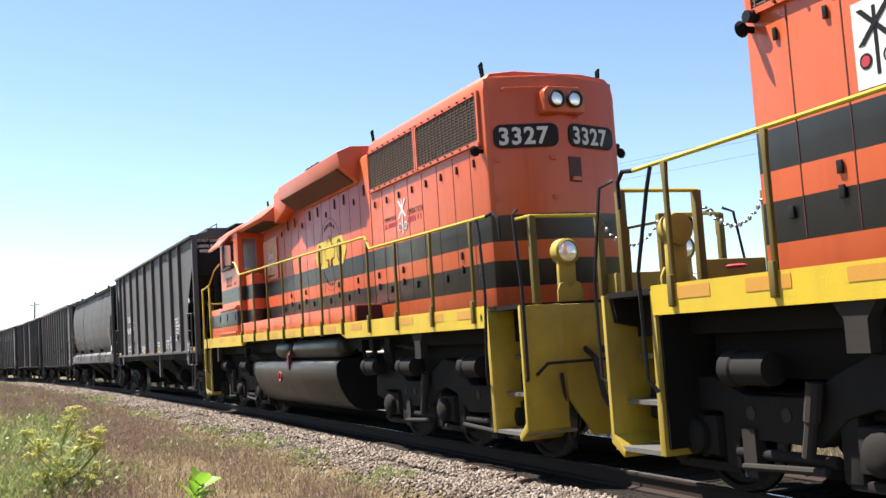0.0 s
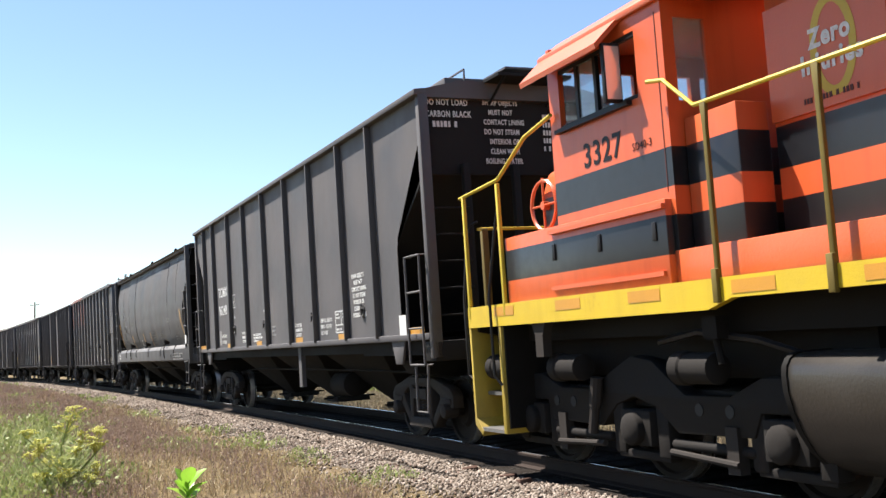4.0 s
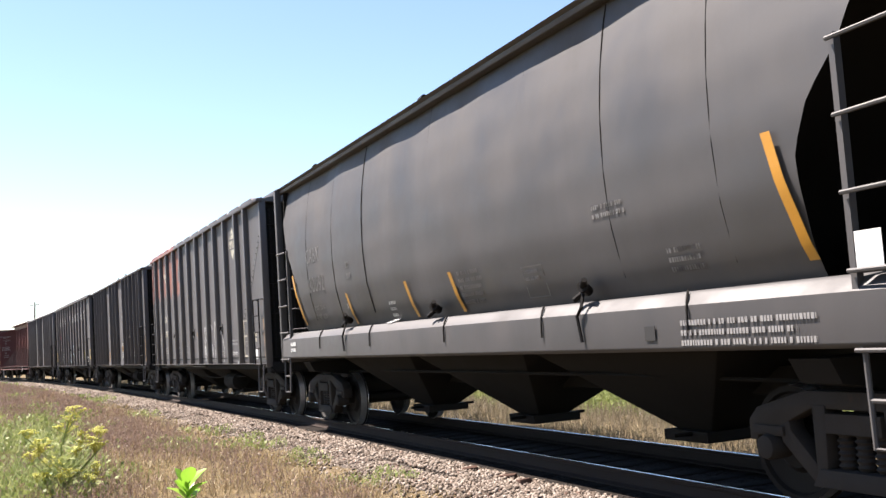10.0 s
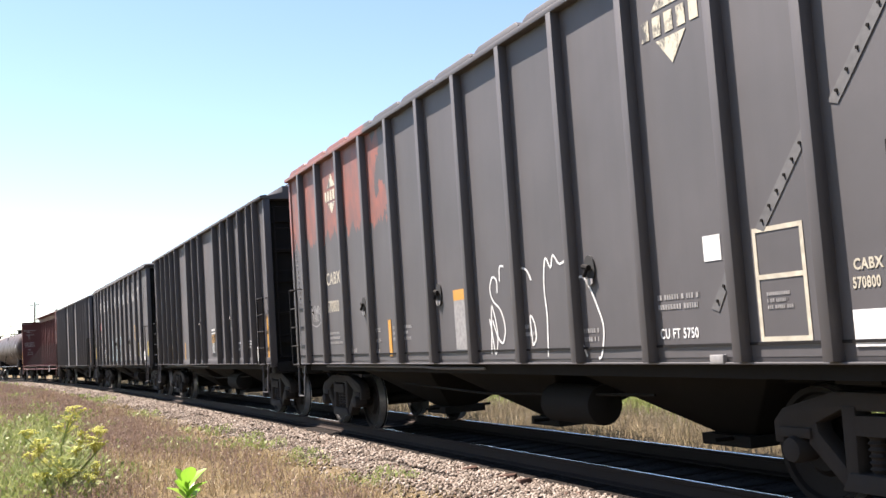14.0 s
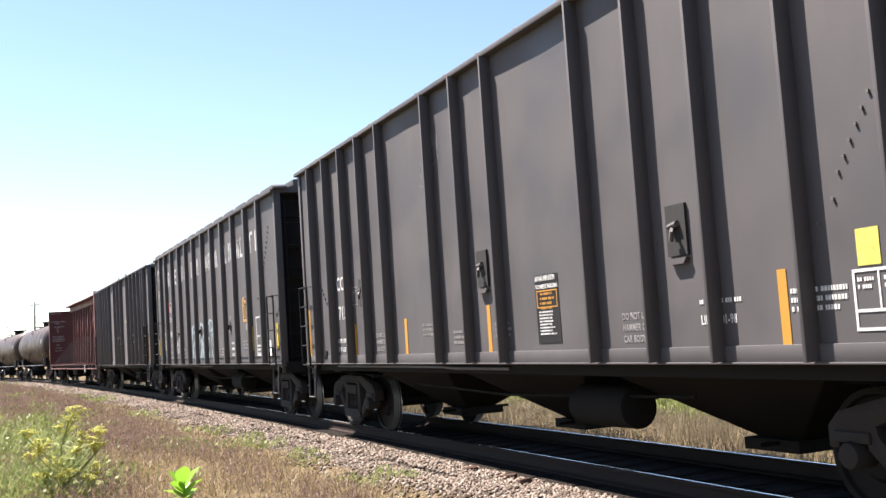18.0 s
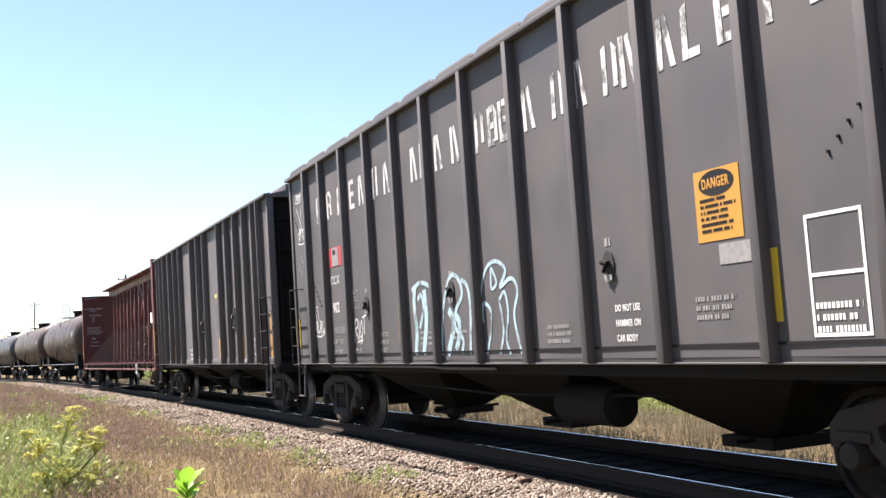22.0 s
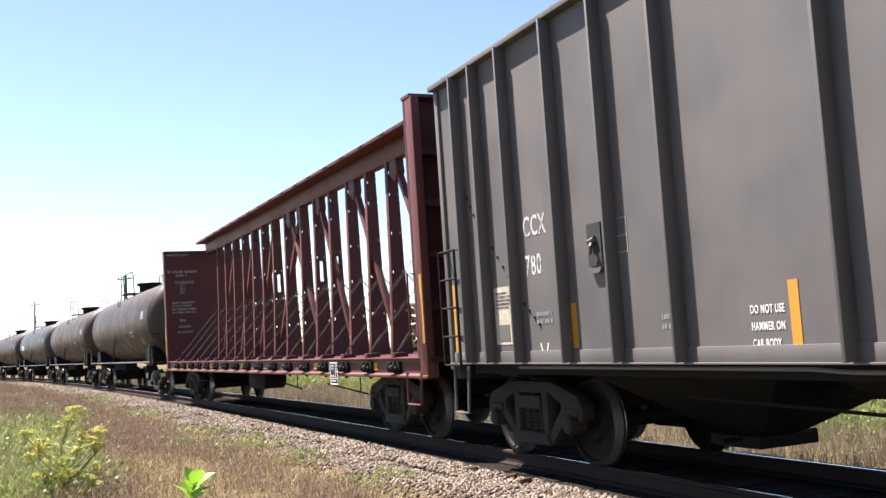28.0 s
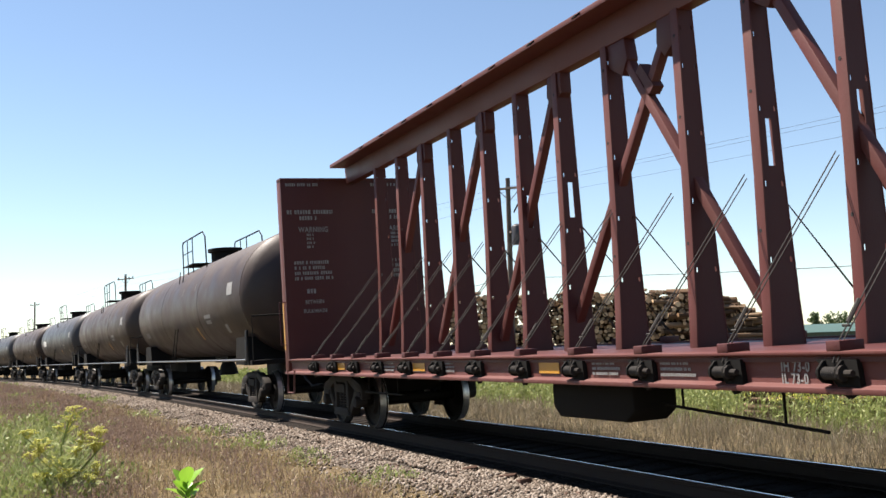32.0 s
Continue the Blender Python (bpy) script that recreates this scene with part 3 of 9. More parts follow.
def hatches(car, L, z, material, n=4):
    for i in range(n):
        x = -L + 2 * L * (i + 0.5) / n
        part("roof_hatch", Solid().box(x - L / n * 0.84, x + L / n * 0.84, -1.02, -0.36, z - 0.10, z + 0.06), material, car, bevel=0.02)
    part("running_board", Solid().box(-L - 0.25, L + 0.25, -0.3, 0.3, z + 0.10, z + 0.13), material, car)
    part("roof_rail", Solid().tube([(L - 0.9, -0.75, z - 0.02), (L - 0.9, -0.75, z + 0.16), (L - 0.1, -0.75, z + 0.16), (L - 0.1, -0.75, z - 0.05)], 0.016, 5), material, car)
    part("roof_rail", Solid().tube([(-L + 0.9, -0.75, z - 0.02), (-L + 0.9, -0.75, z + 0.16), (-L + 0.1, -0.75, z + 0.16), (-L + 0.1, -0.75, z - 0.05)], 0.016, 5), material, car)


def dent(x, z, seed, amp):
    """How far a side sheet is pressed in at a place: long shallow waves."""
    return amp * (1.3 + noise.noise((x * 0.75 + seed, z * 0.4, seed * 1.7)) + 0.35 * noise.noise((x * 1.9, z * 0.9, seed)))


def dented(x0, x1, z0, z1, y, seed, amp=0.02, cut=None):
    """A side sheet with shallow dents; cut(z) gives how much shorter it is at each end at that height."""
    rows = []
    nx, nz = max(8, int((x1 - x0) / 0.2)), 16
    for i in range(nz + 1):
        z = z0 + (z1 - z0) * i / nz
        c = cut(z) if cut else 0.0
        xs = [x0 + c + (x1 - x0 - 2 * c) * j / nx for j in range(nx + 1)]
        rows.append([(x, y - math.copysign(dent(x, z, seed, amp), y), z) for x in xs])
    return rows


DECALS = {"lettering", "letter", "stencil", "decal", "stencil_frame", "spray_line", "placard", "sticker", "reflector_strip", "panel_decal", "maker_emblem", "paint_smear", "worn_letter_block", "emblem", "rivet", "instruction_plate", "danger_oval", "pale_smudge", "instruction_panel", "panel_mark", "plate_bar"}
def press_on(car, seed, amp):
    """Lays the markings of a car's near side onto its dented sheet."""
    for o in car.children_recursive:
        if o.type != "MESH" or o.name.split(".")[0] not in DECALS:
            continue
        m = o.parent.matrix_basis @ o.matrix_basis if o.parent != car else o.matrix_basis
        if o.data.users > 1:
            o.data = o.data.copy()
        back = m.inverted()
        for v in o.data.vertices:
            p = m @ v.co
            if -1.52 < p.y < -1.44:
                p.y += dent(p.x, p.z, seed, amp) - 0.0005
                v.co = back @ p


def body_shell(car, L, z0, z1, y, material, seed, amp=0.02, cut=None):
    for k in (-1, 1):
        part("side_sheet", Solid().sheet(dented(-L, L, z0, z1, k * y, seed + (k > 0) * 9, amp, cut)), material, car, smooth=60)


def ribs(car, xs, z0, z1, y, depth, width, material):
    me = once(("rib", z0, z1, y, depth, material.name), lambda: Solid().prism([(-width / 2, 0.03), (-width / 2 * 0.8, -depth), (width / 2 * 0.8, -depth), (width / 2, 0.03)], "xy", z0, z1).mesh("rib", material, 0.006))
    for x in xs:
        for k in (-1, 1):
            o = new("rib", me)
            o.parent, o.matrix_basis = car, pose(x, k * y, 0, 0, 0, 0 if k < 0 else 180)


def pocket(car, x, z, y, material, w=0.22, h=0.36):
    """A recess with a latch handle in the side."""
    p = part("latch_pocket", Solid().box(x - w / 2, x + w / 2, y - 0.012, y + 0.03, z - h / 2, z + h / 2), M["hole"], car)
    part("latch_handle", Solid().tube([(x - 0.02, y - 0.03, z + 0.02), (x + 0.02, y - 0.07, z - 0.02), (x - 0.01, y - 0.06, z - 0.09)], 0.02, 6).rod((x - 0.06, y - 0.03, z + 0.03), (x + 0.05, y - 0.03, z + 0.05), 0.028, 8), material, p)
    part("pocket_lip", Solid().prism([(x - w / 2, z - h / 2 - 0.02), (x + w / 2, z - h / 2 - 0.02), (x + w / 3, z - h / 2 - 0.07), (x - w / 3, z - h / 2 - 0.07)], "xz", y - 0.03, y), material, p)
    return p


def patch(car, x0, x1, z0, z1, y, material, name="decal", label=""):
    return part(name, Solid().box(x0, x1, y - 0.002, y + 0.002, z0, z1), material, car, label, smooth=0)


def frame_decal(car, x0, x1, z0, z1, y, material, t=0.025, cross=None):
    s = Solid().box(x0, x1, y - 0.002, y + 0.002, z0, z0 + t).box(x0, x1, y - 0.002, y + 0.002, z1 - t, z1)
    s.box(x0, x0 + t, y - 0.002, y + 0.002, z0 + t, z1 - t).box(x1 - t, x1, y - 0.002, y + 0.002, z0 + t, z1 - t)
    if cross:
        s.box(x0 + t, x1 - t, y - 0.002, y + 0.002, cross, cross + t)
    return part("stencil_frame", s, material, car, smooth=0)


def stroke(car, pts, y, material, r=0.018, name="spray_line"):
    """A sprayed line through a few points of the side wall, rounded between them."""
    q = []
    n = len(pts)
    for i in range(n - 1):
        p0, p1, p2, p3 = pts[max(0, i - 1)], pts[i], pts[i + 1], pts[min(n - 1, i + 2)]
        for j in range(5):
            t = j / 5
            q.append(tuple(0.5 * (2 * b + (c - a) * t + (2 * a - 5 * b + 4 * c - d) * t * t + (3 * b - a - 3 * c + d) * t ** 3) for a, b, c, d in zip(p0, p1, p2, p3)))
    q.append(pts[-1])
    s = Solid()
    rows = []
    for i, (x, z) in enumerate(q):
        a, b = q[max(0, i - 1)], q[min(len(q) - 1, i + 1)]
        dx, dz = b[0] - a[0], b[1] - a[1]
        k = r / max(1e-6, math.hypot(dx, dz))
        rows.append([(x - dz * k, y, z + dx * k), (x + dz * k, y, z - dx * k)])
    s.sheet(rows)
    return part(name, s, material, car, smooth=0)


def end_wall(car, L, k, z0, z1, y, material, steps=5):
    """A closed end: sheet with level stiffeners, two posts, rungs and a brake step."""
    # end members use the shade-darkened copy of the side paint
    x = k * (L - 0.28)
    part("end_sheet", Solid().box(min(x, x - k * 0.05), max(x, x - k * 0.05), -y, y, z0, z1), M["shaded_soot"], car)
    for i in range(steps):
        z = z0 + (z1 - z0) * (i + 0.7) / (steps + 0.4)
        part("end_stiffener", Solid().box(min(x, x + k * 0.08), max(x, x + k * 0.08), -y + 0.05, y - 0.05, z - 0.05, z + 0.05), M["shaded_soot"], car)
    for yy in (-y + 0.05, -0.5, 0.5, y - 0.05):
        part("end_post", Solid().box(min(x, k * (L - 0.12)), max(x, k * (L - 0.12)), yy - 0.045, yy + 0.045, z0 - 0.1, z1), M["shaded_soot"], car, bevel=0.008)
    ladder(car, -y + 0.15, -y + 0.6, k * (L - 0.12), z0 + 0.1, z1 - 0.2, 8, M["shaded_soot"], 0.06, "y")
    part("end_sill", Solid().box(min(k * (L - 0.3), k * L), max(k * (L - 0.3), k * L), -y, y, z0 - 0.22, z0), M["shaded_soot"], car, bevel=0.01)
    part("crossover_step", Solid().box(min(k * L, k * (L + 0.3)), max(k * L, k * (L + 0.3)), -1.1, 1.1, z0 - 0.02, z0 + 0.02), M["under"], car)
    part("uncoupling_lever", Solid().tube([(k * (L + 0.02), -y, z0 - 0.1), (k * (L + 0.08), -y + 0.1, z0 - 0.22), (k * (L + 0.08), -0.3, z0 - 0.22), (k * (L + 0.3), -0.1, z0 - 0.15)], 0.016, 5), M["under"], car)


def closed_hopper(label, centre, L, rib_xs, material, group="carbon black hopper cars", seed=1, thin=False):
    """A tall covered hopper with flat ribbed sides and closed ends."""
    car = thing("covered_hopper", label, "hopper car", group)
    z0, z1, y = 1.16, 4.60, 1.46
    body_shell(car, L - 0.02, z0 + 0.02, z1, y, material, seed, 0.009 if thin else 0.006)
    for k in (-1, 1):
        part("top_chord", Solid().prism([(k * 1.40, z1 - 0.03), (k * (y + 0.09), z1 - 0.03), (k * (y + 0.09), z1 + 0.035), (k * 1.40, z1 + 0.06)], "yz", -L - 0.03, L + 0.03), material, car, bevel=0.01)
        part("side_sill", Solid().box(-L, L, *sorted((k * (y - 0.03), k * (y + (0.004 if thin else -0.012)))), z0 - 0.02, z0 + 0.105), material, car, bevel=0.004)
        part("sill_edge", Solid().box(-L, L, *sorted((k * (y - 0.05), k * (y + 0.03))), z0 - 0.035, z0 - 0.018), material, car, bevel=0.004)
        # flange coloured near-black for the shade below the sill
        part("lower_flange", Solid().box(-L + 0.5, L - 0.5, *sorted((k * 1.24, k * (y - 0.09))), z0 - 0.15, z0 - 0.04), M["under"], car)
        if not thin:
            part("sill_weld", Solid().box(-L + 0.1, L - 0.1, *sorted((k * (y - 0.02), k * (y + 0.004))), z0 + 0.106, z0 + 0.128), M["shaded_soot"], car, "dark weld seam")
        part("sill_pipe", Solid().tube([(-5.6, k * (y - 0.02), z0 - 0.07), (-1.2, k * (y - 0.02), z0 - 0.07), (-0.9, k * (y - 0.05), z0 - 0.09), (0.6, k * (y - 0.05), z0 - 0.09)], 0.017, 6), M["pipe"], car, "dusty air pipe under the sill")
        part("corner_post", Solid().box(L - 0.10, L, *sorted((k * (y - 0.12), k * (y + 0.02))), z0 - 0.1, z1), material, car, bevel=0.01)
        part("corner_post", Solid().box(-L, -L + 0.10, *sorted((k * (y - 0.12), k * (y + 0.02))), z0 - 0.1, z1), material, car, bevel=0.01)
        end_wall(car, L, k, z0, z1, 1.40, material)
    part("roof", Solid().prism([(-1.46, z1 + 0.02), (-0.9, z1 + 0.14), (0, z1 + 0.20), (0.9, z1 + 0.14), (1.46, z1 + 0.02), (1.40, z1 - 0.03), (-1.40, z1 - 0.03)], "yz", -L, L), material, car)
    hatches(car, L, z1 + 0.21, material, 9)
    wide, deep = (0.045, 0.122) if thin else (0.12, 0.09)
    ribs(car, [x - wide * 0.4 for x in rib_xs], z0 - 0.015, z1 - 0.02, y, deep, wide, material)
    pitch = 0.94 if thin else 1.18
    for i in range(int(2 * L / pitch)):
        x = -L + 0.2 + i * pitch
        w = 0.22 if thin else pitch - 0.06
        h = 0.075 if thin else 0.125
        part("roof_panel_edge", Solid().prism([(x, z1 + 0.03), (x + 0.05, z1 + h - 0.03), (x + 0.16, z1 + h), (x + w - 0.05, z1 + h), (x + w, z1 + h * 0.6), (x + w, z1 + 0.03)], "xz", -y - 0.05, -y + 0.25), material, car, bevel=0.012)
    underframe(car, L, [(-3.5, 3.3), (0, 3.5), (3.5, 3.3)])
    for k in (-1, 1):
        for q in (-1, 1):
            # ladder shade is in the paint as well
            ladder(car, k * (L - 0.08), k * (L - 0.55), q * y, 1.12, 2.50, 5, M["shaded_soot"], 0.12)
            sill_step(car, k * (L - 0.38), q * (y + 0.04), material)
        freight_truck(car, k * (L - 1.27))
        coupler(car, k * (L - 0.02), k)
    part("brake_cylinder", Solid().turned([(-0.3, 0.05), (-0.3, 0.17), (0.3, 0.17), (0.34, 0.05)], (-2.0, 0.9, 0.85), "x", 14), M["under"], car)
    part("air_reservoir", Solid().turned([(-0.55, 0.08), (-0.5, 0.21), (0.5, 0.21), (0.55, 0.08)], (1.75, -0.85, 0.66), "x", 18), M["under"], car)
    part("brake_rod", Solid().tube([(-3.3, -0.95, 0.80), (-0.4, -0.95, 0.72), (3.3, -0.95, 0.80)], 0.016, 5), M["under"], car)
    CARS.append((car, centre, L - 1.27))
    return car


SIDE = -1.4625          # where flat markings sit on a near side


# ---- hopper with open ends, behind the locomotive ----
def slope_hopper(centre, L):
    car = thing("covered_hopper", "black ribbed covered hopper with open sloped ends and white stencils", "hopper car", "carbon black hopper cars")
    m = M["soot"]
    z0, z1, y = 1.50, 4.69, 1.46
    def cut(z):
        return float(np.interp(z, [1.5, 2.84, 4.15, 4.75], [1.18, 1.18, 0.10, 0.10]))
    for k in (-1, 1):
        part("side_sheet", Solid().sheet(dented(-L, L, z0, z1, k * y, 21 + k, 0.005, cut)), m, car, smooth=60)
        part("top_chord", Solid().prism([(k * 1.38, z1 - 0.03), (k * (y + 0.09), z1 - 0.03), (k * (y + 0.09), z1 + 0.05), (k * 1.38, z1 + 0.07)], "yz", -L, L), m, car, bevel=0.01)
        part("side_sill", Solid().box(-L + 0.1, L - 0.1, *sorted((k * (y - 0.06), k * (y + 0.05))), z0 - 0.06, z0 + 0.03), m, car, bevel=0.01)
        part("side_sill_web", Solid().box(-L + 0.1, L - 0.1, *sorted((k * (y - 0.1), k * (y - 0.06))), z0 - 0.22, z0 - 0.02), M["under"], car)
        for q in (-1, 1):
            part("corner_post", Solid().box(*sorted((q * L, q * (L - 0.11))), *sorted((k * (y - 0.1), k * (y + 0.04))), 1.2, z1), m, car, bevel=0.01)
            ladder(car, q * (L - 0.12), q * (L - 0.62), k * (y + 0.02), 1.12, 2.56, 4, m, 0.10)
            sill_step(car, q * (L - 0.4), k * (y + 0.05), m, deep=0.62, z=1.12)
            part("jacking_pad", Solid().prism([(q * (L - 1.05), z0 - 0.06), (q * (L - 1.55), z0 - 0.06), (q * (L - 1.42), z0 - 0.38), (q * (L - 1.18), z0 - 0.38)], "xz", *sorted((k * (y - 0.02), k * (y + 0.02)))), m, car, bevel=0.006)
    ribs(car, [-6.84, -5.66, -3.90, -2.24, -0.47, 1.30, 2.93, 4.63, 6.08], z0, z1 - 0.02, y, 0.085, 0.045, m)
    for k in (-1, 1):
        x = k * (L - 0.14)
        # shade of the open end painted in through the darker soot colour
        part("end_panel", Solid().box(*sorted((x, x - k * 0.04)), -1.42, 1.42, 3.62, 4.76), M["shaded_soot"], car)
        part("slope_sheet", Solid().prism([(k * (L - 0.2), 3.62), (k * (L - 0.15), 3.70), (k * (L - 3.0), 1.62), (k * (L - 3.0), 1.54)], "xz", -1.40, 1.40), M["shaded_soot"], car)
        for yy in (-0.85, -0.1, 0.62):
            part("end_post", Solid().box(*sorted((k * L, k * (L - 0.1))), yy - 0.05, yy + 0.05, 1.2, 3.75), M["shaded_soot"], car, bevel=0.008)
            part("end_gusset", Solid().prism([(yy - 0.08, 4.55), (yy + 0.08, 4.55), (yy + 0.04, 4.4), (yy - 0.04, 4.4)], "yz", x, x + k * 0.03), M["shaded_soot"], car)
        part("end_sill", Solid().box(*sorted((k * L, k * (L - 0.35))), -1.48, 1.48, 1.16, 1.42), M["shaded_soot"], car, bevel=0.015)
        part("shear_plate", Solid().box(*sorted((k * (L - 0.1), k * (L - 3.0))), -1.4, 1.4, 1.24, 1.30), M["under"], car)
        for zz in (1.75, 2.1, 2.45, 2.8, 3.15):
            part("end_rung", Solid().tube([(k * (L - 0.02), -1.35, zz), (k * (L + 0.05), -1.33, zz), (k * (L + 0.05), -0.88, zz), (k * (L - 0.02), -0.86, zz)], 0.014, 5), M["shaded_soot"], car)
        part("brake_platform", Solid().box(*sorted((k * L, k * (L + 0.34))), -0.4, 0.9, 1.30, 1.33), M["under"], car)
        part("roof_overhang", Solid().prism([(-0.5, 4.86), (0.62, 4.86), (0.62, 4.90), (-0.5, 4.90)], "yz", *sorted((k * (L - 0.1), k * (L + 0.42)))), M["shaded_soot"], car)
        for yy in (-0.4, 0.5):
            part("overhang_brace", Solid().rod((k * (L - 0.1), yy, 4.59), (k * (L + 0.4), yy, 4.86), 0.022, 5), M["shaded_soot"], car)
        freight_truck(car, k * (L - 1.6))
        coupler(car, k * (L - 0.02), k)
    part("brake_wheel", Solid().turned([(-0.02, 0.24), (0, 0.27), (0.02, 0.24)], (L + 0.1, 0.5, 2.4), "x", 20).rod((L - 0.1, 0.5, 2.4), (L + 0.12, 0.5, 2.4), 0.03), M["under"], car)
    part("roof", Solid().prism([(-1.46, 4.74), (-0.85, 4.88), (0.85, 4.88), (1.46, 4.74), (1.4, 4.64), (-1.4, 4.64)], "yz", -L + 0.02, L - 0.02), m, car)
    hatches(car, L, 4.90, m, 8)
    underframe(car, L, [(-3.55, 3.4), (0, 3.55), (3.55, 3.4)], 1.46, 0, 1.22, 0.30, 1.42)
    for x in (1.55,):
        part("hanger_post", Solid().box(x - 0.09, x + 0.09, -1.42, -1.34, 0.70, 1.45), m, car)
    part("air_reservoir", Solid().turned([(-0.45, 0.08), (-0.40, 0.22), (0.40, 0.22), (0.45, 0.08)], (2.3, -0.75, 0.72), "x", 18), M["under"], car)
    # markings
    lettering("TCMX", 0.33, -5.40, SIDE, 2.78, car, M["white"], "white stencilled letters", squeeze=1.0)
    lettering("96248", 0.33, -5.42, SIDE, 2.34, car, M["white"], squeeze=1.0)
    frame_decal(car, -3.84, -3.56, 2.45, 2.76, SIDE, M["white"], 0.012)
    lettering("C", 0.15, -3.76, SIDE, 2.50, car, M["white"])
    w = M["white"]
    def rows_of(words, size, x, z, step, squeeze=0.72, centre=0.0):
        for i, row in enumerate(words):
            dx = centre * (max(len(q) for q in words) - len(row)) * size * 0.27 * squeeze
            lettering(row, size, x + dx, SIDE, z - i * step, car, w, squeeze=squeeze, bold=0.002)
    rows_of(["LD LMT 164200", "LT WT 55800"], 0.10, -5.18, 1.78, 0.15)
    rows_of(["DO NOT USE", "HAMMER ON", "CAR BODY"], 0.085, -3.0, 1.80, 0.092, 0.8, 1)
    rows_of(["SPECIAL INTERIOR EQUIPMENT", "NOTIFY OWNER BEFORE WELDING", "OR BURNING ON CAR"], 0.062, -1.90, 1.74, 0.065, 0.72)
    rows_of(["DO NOT USE", "HAMMER ON", "CAR BODY"], 0.085, 1.48, 1.82, 0.09, 0.8, 1)
    rows_of(["EXW 10-8  EXH 7-9", "EW 9-3   EH 14-10", "CU FT 4727"], 0.095, 3.12, 1.84, 0.105, 0.72)
    rows_of(["SHARP OBJECTS", "MUST NOT", "CONTACT LINING", "DO NOT STEAM", "INTERIOR OR", "CLEAN WITH", "BOILING WATER"], 0.095, 4.86, 2.47, 0.102, 0.78, 1)
    frame_decal(car, 3.95, 4.53, 1.64, 2.0, SIDE, w, 0.018, 1.76)
    part("plate_bar", Solid().box(4.25, 4.268, SIDE - 0.002, SIDE + 0.002, 1.77, 1.985), w, car, smooth=0)
    bars(3.99, 1.93, SIDE, 0.22, 2, 0.035, car, w, 3)
    bars(4.32, 1.93, SIDE, 0.15, 2, 0.035, car, w, 4)
    bars(3.99, 1.68, SIDE, 0.3, 1, 0.04, car, w, 5)
    bars(-0.25, 1.86, SIDE, 0.3, 3, 0.05, car, M["old_white"], 6)
    patch(car, 6.97, 7.22, 1.50, 1.80, SIDE - 0.05, M["white"], "placard", "white paper placard")
    patch(car, -5.48, -5.24, 1.60, 1.95, SIDE, M["old_white"], "sticker", "torn pale sticker")
    patch(car, -7.02, -6.87, 2.02, 2.28, SIDE - 0.02, M["white"], "placard", "torn white sticker")
    for x in (-4.59, -1.62, 1.51, 4.07):
        patch(car, x, x + 0.44, 1.53, 1.62, SIDE, M["amber"], "reflector_strip", "worn amber reflector strip")
    for q in (-1, 1):
        patch(car, q * (L - 0.6) - 0.45, q * (L - 0.6) + 0.25, 1.48, 1.62, -1.47, M["amber"], "reflector_strip", "amber reflector strip")
    for x, number in ((-3.69, "6"), (-0.85, "5"), (2.66, "4"), (5.35, "")):
        p = part("vibrator_port", Solid().turned([(-0.004, 0.10), (0.02, 0.10)], (x, -1.462, 1.95), "y", 20, 0.75), M["hole"], car, "oval opening with a worn rim")
        part("port_rim", Solid().tube([(x + 0.082 * math.cos(q), -1.470, 1.95 + 0.108 * math.sin(q)) for q in np.linspace(0, 6.2832, 21)], 0.010, 5), m, p)
        part("port_latch", Solid().rod((x - 0.05, -1.475, 2.0), (x + 0.05, -1.49, 1.96), 0.02, 8).rod((x, -1.48, 1.97), (x + 0.02, -1.50, 1.88), 0.014, 6), M["wheel"], p)
        part("worn_lip", Solid().prism([(x - 0.05, 1.865), (x + 0.05, 1.875), (x + 0.045, 1.90), (x - 0.03, 1.89)], "xz", -1.474, -1.468), M["old_white"], p, smooth=0)
        if number:
            lettering(number, 0.12, x - 0.05, SIDE, 2.20, car, w)
    for i, row in enumerate(("DO NOT LOAD", "CARBON BLACK")):
        lettering(row, 0.115, L - 0.105, -1.36, 4.56 - i * 0.16, car, M["white"], facing="front", squeeze=0.72)
    bars(-1.26, 4.26, L - 0.105, 0.5, 1, 0.08, car, M["white"], 3, front=True)
    for i, row in enumerate(("SHARP OBJECTS", "MUST NOT", "CONTACT LINING", "DO NOT STEAM", "INTERIOR OR", "CLEAN WITH", "BOILING WATER")):
        lettering(row, 0.10, L - 0.105, -0.50 + (0.08 if i in (1, 4, 5) else 0), 4.58 - i * 0.135, car, M["white"], facing="front", squeeze=0.68)
    bars(0.42, 4.40, L - 0.105, 0.75, 5, 0.07, car, M["white"], 8, front=True)
    for i, row in enumerate(("SHARP OBJECTS", "MUST NOT", "CONTACT LINING")):
        bars(-0.6, 4.1 - i * 0.16, -L + 0.125, 0.8, 1, 0.08, car, M["white"], i, front=True)
    press_on(car, 20, 0.005)
    CARS.append((car, centre, L - 1.6))


